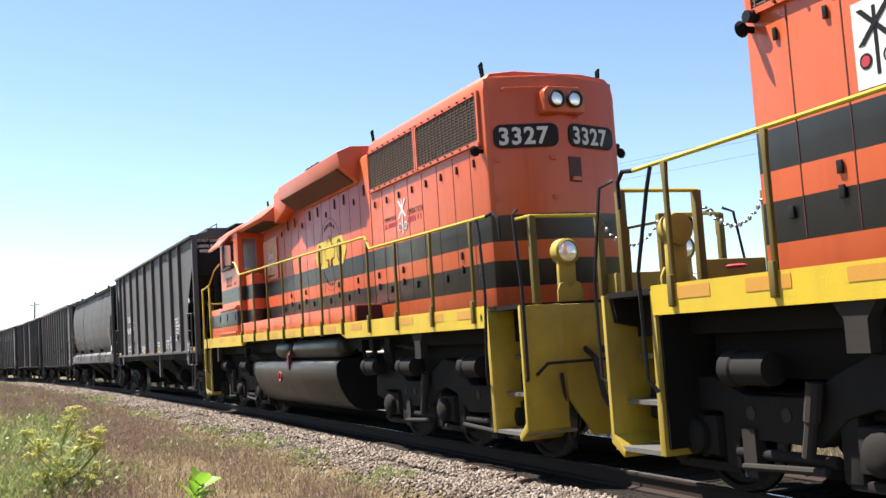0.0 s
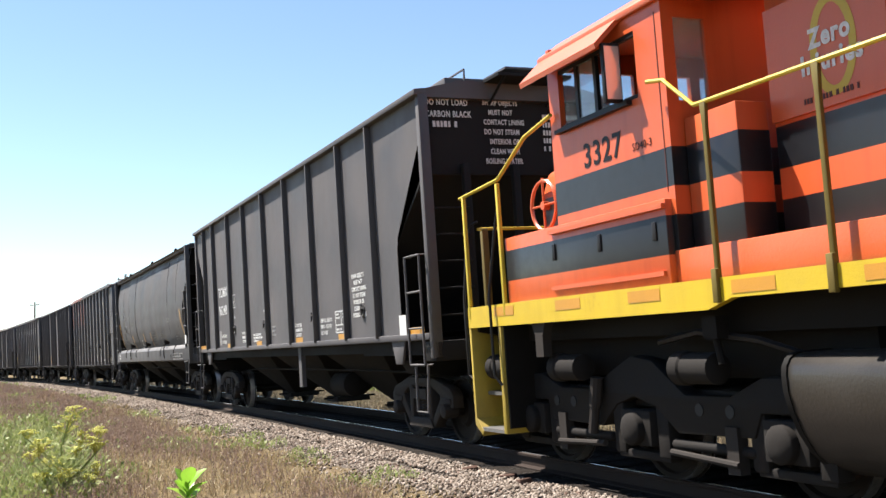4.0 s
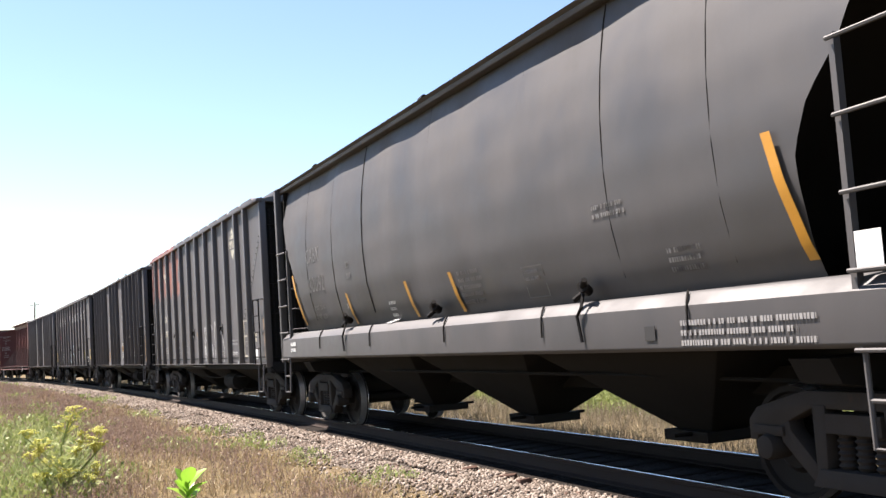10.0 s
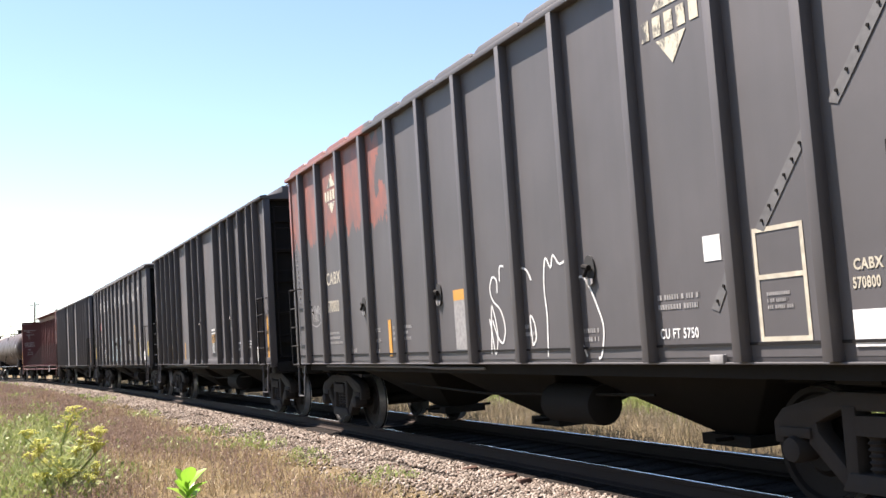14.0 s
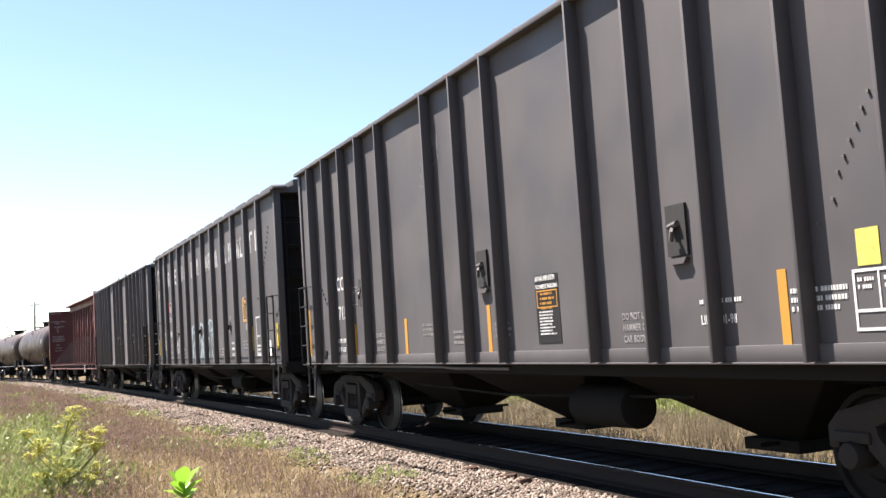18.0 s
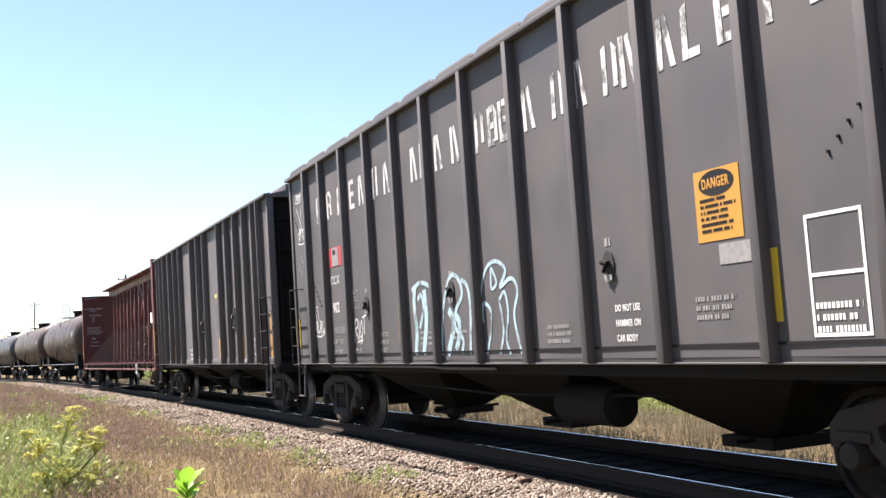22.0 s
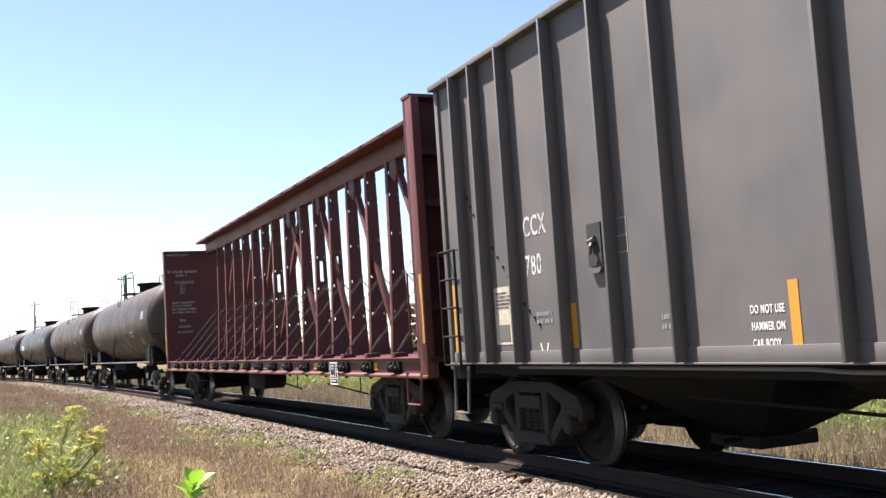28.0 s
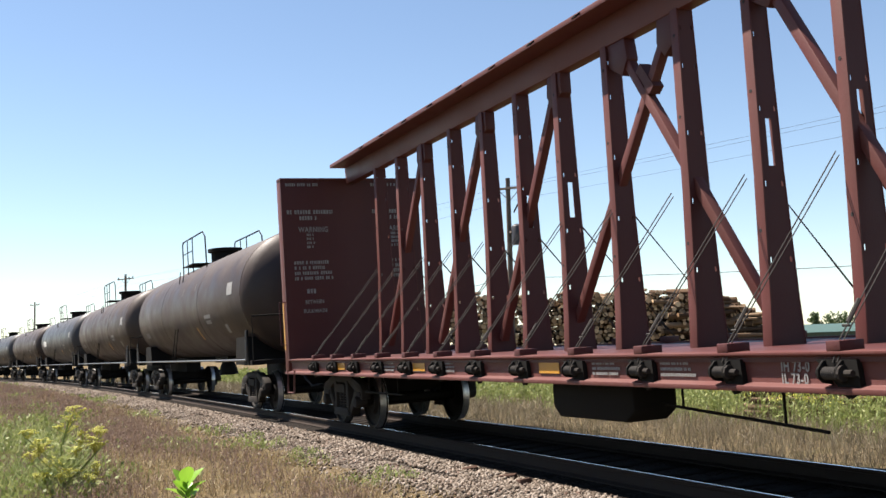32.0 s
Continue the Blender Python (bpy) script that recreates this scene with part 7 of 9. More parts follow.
# crossing-safety sign and slogan
def crossing(car, x, z, y, k, material, h=0.62):
    e = h * 0.06
    for a in (-1, 1):
        part("sign_blade", Solid().prism([(x - 0.30 * h * a - e, z + h), (x - 0.30 * h * a + e, z + h), (x + 0.30 * h * a + e, z + 0.42 * h), (x + 0.30 * h * a - e, z + 0.42 * h)], "xz", *sorted((y, y + k * (0.004 + 0.001 * a)))), material, car, smooth=0)
    part("sign_post", Solid().prism([(x - e * 0.6, z + h), (x + e * 0.6, z + h), (x + e * 0.6, z - 0.1 * h), (x - e * 0.6, z - 0.1 * h)], "xz", *sorted((y, y + k * 0.0025))), material, car, smooth=0)
    for a in (-1, 1):
        part("sign_lamp", Solid().turned([(0, 0.13 * h), (k * 0.004, 0.13 * h)], (x + a * 0.24 * h, y, z + 0.16 * h), "y", 18), material, car, smooth=0)
        part("sign_lamp_face", Solid().turned([(0, 0.09 * h), (k * 0.006, 0.09 * h)], (x + a * 0.24 * h, y, z + 0.16 * h), "y", 18), M["red"] if (a > 0) == (k > 0) else M["old_white"], car, smooth=0)
crossing(rear, 4.42, 3.09, -0.985, -1, M["white"], 0.48)
lettering("OPERATION", 0.105, 3.66, -0.983, 3.30, rear, M["maroon"], "dark slogan", bold=0.0, squeeze=0.78)
bars(3.66, 3.20, -0.983, 0.56, 1, 0.085, rear, M["red"], 2, "slogan")
lettering("OP\u00c9RATION", 0.125, 4.62, -0.983, 3.30, rear, M["maroon"], bold=0.0, squeeze=0.80)
bars(4.62, 3.19, -0.983, 0.68, 1, 0.095, rear, M["red"], 3, "slogan")
panel = part("door_panel", Solid().box(-4.14, -2.95, -1.0, -0.97, 2.96, 3.85), M["orange_plain"], rear, "paler orange door panel")
stroke(panel, [(-3.45 + 0.19 * math.cos(a), 3.40 + 0.34 * math.sin(a)) for a in np.linspace(0, 2 * math.pi, 21)], -1.003, M["yellow"], 0.035, "yellow_ring")
lettering("Zero", 0.20, -3.68, -1.006, 3.42, panel, M["white"], "white slogan", bold=0.008, squeeze=0.9)
lettering("Injuries", 0.20, -3.78, -1.006, 3.24, panel, M["white"], bold=0.008, squeeze=0.9)
bars(-3.78, 3.02, -1.003, 0.7, 1, 0.05, panel, M["maroon"], 4)
lettering("R", 0.12, 8.0, -1.540, 1.62, rear, M["black"], bold=0.0)
sign = part("sign_panel", Solid().box(5.45, 6.22, 0.984, 0.992, 3.0, 3.62), M["white"], lead, "white crossing sign panel")
crossing(lead, 6.02, 3.12, 0.992, 1, M["black"], 0.44)
bars(5.46, 3.5, 0.993, 0.28, 3, 0.06, lead, M["maroon"], 3)
part("brake_disc", Solid().turned([(0, 0.09), (0.02, 0.10), (0.035, 0.07)], (8.3, 0.5, 1.92), "z", 16), M["red"], lead, "red round cap on the platform")


# ---- centre-beam flat car ----
def pierced_web(x, edge, slot):
    """The web of a post: an upright plate across the car with bolt holes along both edges and, on some, a long slot."""
    cols = [-1.0, -0.86, -0.70, -0.34, 0.30, 0.70, 0.86, 1.0]
    holes = [1.95, 2.65, 3.35, 4.05, 4.45]
    zs = sorted([1.2, 1.6, 4.68, 2.84, 2.92, 3.20, 3.28] + [z for h in holes for z in (h, h + 0.05)])
    s = Solid()
    keep = {}
    for i in range(len(zs) - 1):
        mid = (zs[i] + zs[i + 1]) / 2
        for j in range(len(cols) - 1):
            bolt = any(h < mid < h + 0.05 for h in holes) and j in (1, 5)
            keep[i, j] = not bolt and not (slot and j == 3 and 2.84 < mid < 3.28)
    nz, nc = len(zs), len(cols)
    vs = [(x + t, c * edge(z), z) for t in (0.006, -0.006) for z in zs for c in cols]
    fs = []
    def at(i, j, side):
        return side * nz * nc + i * nc + j
    for (i, j), k in keep.items():
        if not k:
            continue
        fs.append((at(i, j, 0), at(i, j + 1, 0), at(i + 1, j + 1, 0), at(i + 1, j, 0)))
        fs.append((at(i, j, 1), at(i + 1, j, 1), at(i + 1, j + 1, 1), at(i, j + 1, 1)))
        for di, dj, p, q in ((-1, 0, (i, j), (i, j + 1)), (1, 0, (i + 1, j + 1), (i + 1, j)), (0, -1, (i + 1, j), (i, j)), (0, 1, (i, j + 1), (i + 1, j + 1))):
            if not keep.get((i + di, j + dj), False):
                fs.append((at(*p, 0), at(*p, 1), at(*q, 1), at(*q, 0)))
    return s.add(vs, fs)


def centre_beam(centre, L):
    car = thing("centerbeam_flat_car", "empty dark red centre-beam flat car with bulkheads and tie-down cables", "flat car")
    # hi: lighter tone that puts sunlight on flanges and outer members into the colour
    m, hi = M["maroon"], M["maroon_light"]
    R = L - 0.38    # the leading end lies nearer to the middle than the trailing one
    posts = [8.50, 7.36, 6.12, 5.00, 3.86, 2.70, 1.60, 0.52, -0.84, -2.0, -3.09, -4.17, -5.33, -6.51, -7.66, -8.8]
    winches = [9.30 - 1.145 * i for i in range(17)]
    part("top_beam", Solid().prism([(-0.42, 4.985), (0.42, 4.985), (0.42, 5.055), (-0.42, 5.055)], "yz", -L + 0.3, R - 0.3).prism([(-0.09, 4.66), (0.09, 4.66), (0.11, 4.985), (-0.11, 4.985)], "yz", -L + 0.3, R - 0.3), hi, car, "dark red top beam", bevel=0.01)
    for x in [9.0 - 1.1 * i for i in range(17)]:
        for k in (-1, 1):
            part("beam_ring", Solid().tube([(x - 0.05, k * 0.42, 5.03), (x - 0.04, k * 0.47, 4.99), (x + 0.04, k * 0.47, 4.99), (x + 0.05, k * 0.42, 5.03)], 0.012, 5), M["under"], car)
    def edge(z):
        return np.interp(z, [1.2, 1.6, 2.8, 4.7], [0.185, 0.16, 0.115, 0.085])
    for i, x in enumerate(posts):
        x -= 0.10
        p = part("post", pierced_web(x + 0.05, edge, i in (5, 6, 9, 10)), m, car)
        for k in (-1, 1):
            part("post_flange", Solid().prism([(k * edge(1.2), 1.2), (k * (edge(1.2) + 0.014), 1.2), (k * (edge(1.6) + 0.014), 1.6), (k * (edge(2.8) + 0.014), 2.8), (k * (edge(4.68) + 0.014), 4.68), (k * edge(4.68), 4.68), (k * edge(2.8), 2.8), (k * edge(1.6), 1.6)], "yz", x - 0.06, x + 0.06), hi, p, bevel=0.003)
            for z in (2.25, 3.55, 4.40):
                part("bolt_hole", Solid().rod((x - 0.01, k * (edge(z) + 0.012), z), (x - 0.01, k * (edge(z) + 0.017), z), 0.018, 8), M["hole"], p)
    for a, b in ((6.16, 8.1), (3.88, 5.7), (1.55, 3.3), (-0.84, 1.2), (0.40, -1.95), (-2.0, -3.95), (-4.17, -6.2), (-6.51, -8.6)):
        q = 1 if b > a else -1
        d = Vector((b - a, 0, 1.72 - 4.62)).normalized()
        n_ = Vector((-d.z, 0, d.x)) * 0.05
        foot, head = Vector((b, 0, 1.72)) + d * 0.42, Vector((a + q * 0.1, 0, 4.66))
        part("diagonal", Solid().prism([(foot + n_).xz, (head + n_).xz, (head - n_).xz, (foot - n_).xz], "xz", -0.055, 0.055), hi, car, "dark red diagonal brace", bevel=0.006)
        part("gusset", Solid().prism([(a - 0.03 * q, 4.70), (a + 0.30 * q, 4.70), (a + 0.34 * q, 4.42), (a + 0.22 * q, 4.25), (a - 0.03 * q, 4.40)], "xz", -0.075, 0.075), m, car, bevel=0.004)
    part("gusset", Solid().prism([(-0.36, 4.22), (-0.28, 4.30), (-0.06, 4.00), (-0.15, 3.93)], "xz", -0.07, 0.07), m, car)
    for k in (-1, 1):
        for i, x in enumerate(winches):
            w = part("winch", Solid().rod((x - 0.11, k * 1.48, 1.07), (x + 0.11, k * 1.48, 1.07), 0.034, 12), M["under"], car, "greasy black cable winch")
            for dx in (-0.08, 0.08):
                part("winch_cheek", Solid().prism([(k * 1.40, 1.16), (k * 1.47, 1.155), (k * 1.525, 1.10), (k * 1.525, 1.04), (k * 1.48, 1.005), (k * 1.40, 0.99)], "yz", x + dx - 0.010, x + dx + 0.010), M["under"], w, bevel=0.004)
            part("ratchet", Solid().turned([(-0.010, 0.03), (-0.010, 0.055), (0.010, 0.055), (0.010, 0.03)], (x + 0.105, k * 1.48, 1.07), "x", 10), M["truck"], w)
            part("cable_wrap", Solid().turned([(-0.06, 0.034)] + [q for j in range(6) for q in ((-0.06 + j * 0.02, 0.037), (-0.05 + j * 0.02, 0.045))] + [(0.065, 0.034)], (x, k * 1.48, 1.07), "x", 12), M["cable"], w)
            part("handle_socket", Solid().rod((x + 0.11, k * 1.48, 1.07), (x + 0.19, k * 1.48, 1.07), 0.024, 8), M["truck"], w)
            part("cable_guard", Solid().box(x - 0.05, x + 0.08, *sorted((k * 1.24, k * 1.46)), 1.21, 1.285), m, car, bevel=0.01)
            part("winch_bracket", Solid().prism([(x - 0.16, 1.16), (x + 0.20, 1.16), (x + 0.22, 0.96), (x + 0.10, 0.90), (x + 0.02, 0.98)], "xz", *sorted((k * 1.405, k * 1.45))), M["under"], car)
            up = x + 0.02
            part("tie_cable", Solid().tube([(x, k * 1.46, 1.14), (x + 0.03, k * 1.40, 1.30), (up, k * 0.12, 2.80)], 0.006, 5), M["cable"], car)
            part("tie_cable", Solid().tube([(x + 0.04, k * 1.46, 1.14), (x + 0.06, k * 1.39, 1.30), (up + 0.03, k * 0.12, 2.76)], 0.0055, 5), M["cable"], car)
            part("turnbuckle", Solid().rod((x + 0.02, k * 1.31, 1.40), (x + 0.02, k * 1.19, 1.55), 0.016, 6).rod((x + 0.05, k * 1.33, 1.38), (x - 0.01, k * 1.33, 1.38), 0.010, 6), M["cable"], car)
        part("side_sill", Solid().prism([(k * 1.30, 1.22), (k * 1.46, 1.215), (k * 1.46, 1.19), (k * 1.40, 1.17), (k * 1.40, 0.99), (k * 1.48, 0.97), (k * 1.48, 0.93), (k * 1.30, 0.93)], "yz", -L, R), hi, car, "dark red side sill", bevel=0.006)
        for x, a in ((8.8, 1), (-8.8, 1)):
            part("side_stencil_base", Solid().box(x - 0.6, x + 0.6, *sorted((k * 1.40, k * 1.406)), 1.02, 1.14), m, car)
    part("deck", Solid().box(-L, R, -1.42, 1.42, 1.14, 1.20), m, car)
    part("centre_sill", Solid().box(-L, L - 0.1, -0.28, 0.28, 0.84, 1.14), M["under"], car)
    part("equipment_tank", Solid().prism([(-0.75, 0.66), (-0.62, 0.56), (0.62, 0.56), (0.78, 0.66), (0.78, 0.92), (-0.75, 0.92)], "xz", -1.2, -0.7), M["under"], car, bevel=0.04)
    for k in (-1, 1):
        x = (R - 0.25) if k > 0 else -(L - 0.25)
        b = part("bulkhead", Solid().box(*sorted((x, x - k * 0.06)), -1.46, 1.46, 1.20, 4.74), m, car, "dark red bulkhead with white warnings")
        part("bulkhead_cap", Solid().box(*sorted((x + k * 0.2, x - k * 0.09)), -1.47, 1.47, 4.74, 4.78), hi, b)
        for yy in (-1.40, -0.5, 0.5, 1.40):
            part("bulkhead_post", Solid().box(*sorted((x + k * 0.005, x + k * 0.24)), yy - 0.06, yy + 0.06, 0.95, 4.74), hi if abs(yy) > 1 else m, b, bevel=0.01)
        for z in (1.9, 2.6, 3.3, 4.0):
            part("bulkhead_rib", Solid().box(*sorted((x + k * 0.005, x + k * 0.16)), -1.33, 1.33, z - 0.05, z + 0.05), m, b)
        for q in (-1, 1):
            part("grab_iron", Solid().tube([(x + k * 0.02, q * 1.47, 2.34), (x + k * 0.02, q * 1.58, 2.34), (x + k * 0.02, q * 1.58, 1.5), (x + k * 0.02, q * 1.47, 1.5)], 0.015, 6), m, car)
            part("reflector_strip", Solid().box(*sorted((x + k * 0.14, x + k * 0.22)), *sorted((q * 1.462, q * 1.466)), 1.40, 2.32), M["amber"], car, "amber reflector strip")
            sill_step(car, x - k * 0.2, q * 1.47, hi, 0.5, 0.42, 1.0)
        freight_truck(car, (R - 2.3) if k > 0 else -(L - 2.3))
        coupler(car, k * (L - 0.1), k)
    x = -L + 0.32
    for yy, s0 in ((-1.36, 0), (0.42, 5)):
        bars(yy, 4.62, x, 0.9, 1, 0.06, car, M["old_white"], 1 + s0, front=True)
        bars(yy, 4.06, x, 0.95, 1, 0.08, car, M["old_white"], 2 + s0, front=True)
        bars(yy + 0.25, 3.94, x, 0.45, 1, 0.08, car, M["old_white"], 3 + s0, front=True)
        lettering("WARNING", 0.15, x, yy + 0.22, 3.70, car, M["old_white"], "white warning word", squeeze=0.78, facing="front")
        bars(yy + 0.38, 3.62, x, 0.18, 4, 0.05, car, M["old_white"], 4 + s0, front=True)
        bars(yy + 0.1, 3.06, x, 0.8, 4, 0.065, car, M["old_white"], 5 + s0, front=True)
        bars(yy + 0.33, 2.48, x, 0.2, 1, 0.09, car, M["old_white"], 6 + s0, front=True)
        lettering("BETWEEN", 0.10, x, yy + 0.28, 2.28, car, M["old_white"], squeeze=0.8, facing="front")
        lettering("BULKHEADS", 0.10, x, yy + 0.24, 2.10, car, M["old_white"], squeeze=0.8, facing="front")
    y = -1.409
    for x, w in ((6.0, 0.3), (1.55, 0.5), (0.45, 0.5), (-3.2, 0.5), (-4.4, 0.5), (-5.4, 0.5)):
        bars(x, 1.12, y, w, 3, 0.03, car, M["old_white"], int(x * 9))
    for x in (5.23, -0.6, -4.2, 8.1, -7.7):
        patch(car, x, x + 0.42, 1.03, 1.14, y, M["amber"], "reflector_strip", "amber reflector strip")
    lettering("IH 73-0", 0.11, 3.02, y, 1.075, car, M["old_white"], "white load limit stencil", squeeze=0.75)
    lettering("IL 73-0", 0.11, 3.02, y, 0.985, car, M["old_white"], squeeze=0.75)
    lettering("L 75-0", 0.11, 3.98, y, 0.985, car, M["old_white"], squeeze=0.75)
    sg = patch(car, 6.48, 6.88, 0.79, 1.16, -1.50, M["black"], "data_plate", "black data plate with white border")
    frame_decal(sg, 6.48, 6.88, 0.79, 1.16, -1.504, M["white"], 0.02)
    part("plate_bar", Solid().box(6.76, 6.772, -1.506, -1.502, 0.90, 1.15), M["white"], sg, smooth=0)
    part("plate_bar", Solid().box(6.49, 6.87, -1.506, -1.502, 0.888, 0.90), M["white"], sg, smooth=0)
    bars(6.52, 1.09, -1.504, 0.2, 2, 0.03, sg, M["white"], 8)
    bars(6.52, 0.92, -1.504, 0.2, 1, 0.03, sg, M["white"], 9)
    bars(6.79, 1.09, -1.504, 0.08, 3, 0.03, sg, M["white"], 10)
    bars(6.52, 0.84, -1.504, 0.3, 1, 0.03, sg, M["white"], 11)
    for a, b in ((0.8, 3.0), (4.4, 6.9)):
        part("brake_rod", Solid().tube([(a, -0.9, 0.72), (b, -1.0, 0.6)], 0.015, 5).rod((a + 0.4, -0.95, 0.95), (a + 0.4, -0.95, 0.7), 0.012).rod((b - 0.5, -0.95, 0.95), (b - 0.5, -0.95, 0.62), 0.012), M["under"], car)
    part("ladder_rack", Solid().rod((-6.9, -1.2, 0.66), (-5.2, -1.2, 0.66), 0.015).rod((-6.7, -1.2, 0.95), (-6.7, -1.2, 0.66), 0.012).rod((-6.1, -1.2, 0.95), (-6.1, -1.2, 0.66), 0.012).rod((-5.4, -1.2, 0.95), (-5.4, -1.2, 0.66), 0.012), M["under"], car)
    CARS.append((car, centre, L - 2.3))


centre_beam(-139.79, 10.95)


# ---- tank cars ----
def tank_car(centre, L, material, label, roll, seed):
    car = thing("tank_car", label, "tank car", "string of tank cars")
    R, Z = 1.46, 2.74
    prof = [(-L - 0.42, 0.25), (-L - 0.38, 0.62), (-L - 0.28, 0.98), (-L - 0.14, 1.26), (-L, 1.42), (-L + 0.1, R), (-L * 0.5, R), (0, R), (L * 0.5, R), (L - 0.1, R), (L, 1.42), (L + 0.14, 1.26), (L + 0.28, 0.98), (L + 0.38, 0.62), (L + 0.42, 0.25)]
    part("tank", Solid().turned(prof, (0, 0, Z), "x", 48), material, car, smooth=40)
    for x in (-L + 0.12, -L * 0.36, L * 0.36, L - 0.12):
        part("tank_seam", Solid().turned([(-0.03, R), (-0.02, R + 0.008), (0.02, R + 0.008), (0.03, R)], (x, 0, Z), "x", 48), material, car)
    part("manway", Solid().turned([(0, 0.42), (0.30, 0.42), (0.32, 0.52), (0.42, 0.52), (0.44, 0.1)], (0.3, 0, Z + R - 0.06), "z", 24), M["under"], car, "dark domed manway housing")
    part("platform", Solid().box(-1.9, -0.5, -0.85, 0.85, Z + R - 0.02, Z + R + 0.02), M["under"], car)
    for k in (-1, 1):
        rail_ = Solid().tube([(-2.0, k * 0.85, Z + R - 0.2), (-2.0, k * 0.85, Z + R + 0.72), (-1.9, k * 0.85, Z + R + 0.8), (1.2, k * 0.85, Z + R + 0.8), (1.5, k * 0.85, Z + R + 0.62), (1.6, k * 0.85, Z + R - 0.3)], 0.022, 6)
        rl = part("platform_rail", rail_, M["under"], car)
        for x in (-1.2, -0.4):
            part("rail_post", Solid().rod((x, k * 0.85, Z + R - 0.3), (x, k * 0.85, Z + R + 0.8), 0.018, 6), M["under"], rl)
        part("rail_bar", Solid().rod((-2.0, k * 0.85, Z + R + 0.4), (-0.4, k * 0.85, Z + R + 0.4), 0.015, 6), M["under"], rl)
        part("side_walk_rail", Solid().tube([(-L - 0.4, k * 1.48, 1.9), (-L - 0.4, k * 1.5, 1.22), (L + 0.4, k * 1.5, 1.22), (L + 0.4, k * 1.48, 1.9)], 0.028, 6), M["chain"], car)
        part("access_ladder", Solid().rod((-1.0, k * 1.5, 1.2), (-1.2, k * 1.1, 4.0), 0.016).rod((-0.6, k * 1.5, 1.2), (-0.6, k * 1.1, 4.0), 0.016), M["under"], car)
        for q in (-1, 1):
            part("saddle", Solid().prism([(q * (L - 0.2), 1.1), (q * (L - 1.6), 1.1), (q * (L - 1.4), 1.75), (q * (L - 0.4), 1.75)], "xz", *sorted((k * 0.4, k * 1.28))), M["under"], car)
            part("corner_bracket", Solid().prism([(q * (L + 0.1), 1.1), (q * (L + 0.5), 1.1), (q * (L + 0.42), 1.9), (q * (L + 0.34), 1.9)], "xz", *sorted((k * 1.44, k * 1.48))), M["under"], car)
    for k in (-1, 1):
        part("stub_sill", Solid().box(*sorted((k * (L - 2.6), k * (L + 0.75))), -0.25, 0.25, 0.78, 1.25), M["under"], car)
        part("end_platform", Solid().box(*sorted((k * (L + 0.05), k * (L + 0.7))), -1.45, 1.45, 1.10, 1.20), M["under"], car)
        part("end_rail", Solid().tube([(k * (L + 0.66), -1.4, 1.2), (k * (L + 0.66), -1.4, 2.2), (k * (L + 0.66), 1.4, 2.2), (k * (L + 0.66), 1.4, 1.2)], 0.02, 6), M["under"], car)
        freight_truck(car, k * (L - 0.9), roll)
        coupler(car, k * (L + 0.6), k)
    part("bottom_outlet", Solid().turned([(0, 0.3), (0.2, 0.26), (0.55, 0.12), (0.7, 0.12)], (0, 0, 0.72), "z", 16), M["under"], car)
    part("bottom_skid", Solid().box(-0.9, 0.9, -0.2, 0.2, 1.1, 1.4), M["under"], car)
    # worn decals that follow the curved side
    rnd = random.Random(seed)
    for x, a, w, h, mt in ((L - 1.2, 8, 0.55, 0.30, "old_white"), (L * 0.5, -14, 0.8, 0.10, "old_white"), (L * 0.5, -20, 0.6, 0.10, "old_white"), (L * 0.28, -32, 0.16, 0.4, "amber"), (L * 0.72, -30, 0.3, 0.25, "old_white"), (-L + 1.5, -24, 0.7, 0.2, "old_white"), (-L + 2.4, 2, 0.06, 0.22, "old_white"), (0.6, 20, 0.06, 0.22, "old_white"), (2.4, 22, 0.06, 0.22, "old_white")):
        rows = []
        for i in range(4):
            t = radians(a) + (i / 3 - 0.5) * h / R
            rows.append([(x - w / 2, -(R + 0.006) * math.cos(t), Z + (R + 0.006) * math.sin(t)), (x + w / 2, -(R + 0.006) * math.cos(t), Z + (R + 0.006) * math.sin(t))])
        part("worn_decal", Solid().sheet(rows), M[mt], car)
    CARS.append((car, centre, L - 0.9))
    return car


TANKS = [("tank_dark", "dark brown grimy tank car with worn decals"), ("tank_brown", "rusty brown tank car with a black end band"), ("tank_grey", "slate grey tank car with a white mark"), ("tank_dark", "dark brown grimy tank car"), ("tank_grey", "slate grey tank car"), ("tank_brown", "rusty brown tank car"), ("tank_dark", "dark brown grimy tank car"), ("tank_dark", "dark brown grimy tank car"), ("tank_grey", "slate grey tank car")]
for i, (mt, lb) in enumerate(TANKS):
    t = tank_car(-162.39 - 19.6 * i, 8.1, M[mt], lb, i < 2, i)
    if i == 2:
        s = Solid()
        part("white_mark", Solid().sheet([[(x, -1.47 * math.cos(radians(q)), 2.74 + 1.47 * math.sin(radians(q))) for x in (-6.6, -4.9)] for q in (-10, -3, 4)]), M["white"], t, "white painted mark")


# ---- plants, logs, poles and distance ----
rng = np.random.default_rng(11)


def ground_z(x, y):
    """World height of the ground at a world place."""
    lat = path_y(x) - y
    bump = 0.0 if abs(lat) < 1.7 else 0.09 * noise.noise((x * 0.35, lat * 0.5, 3)) + 0.03 * noise.noise((x * 1.7, lat * 1.9, 7))
    return y * math.sin(radians(CANT)) + (height(lat, x) + bump) * math.cos(radians(CANT))


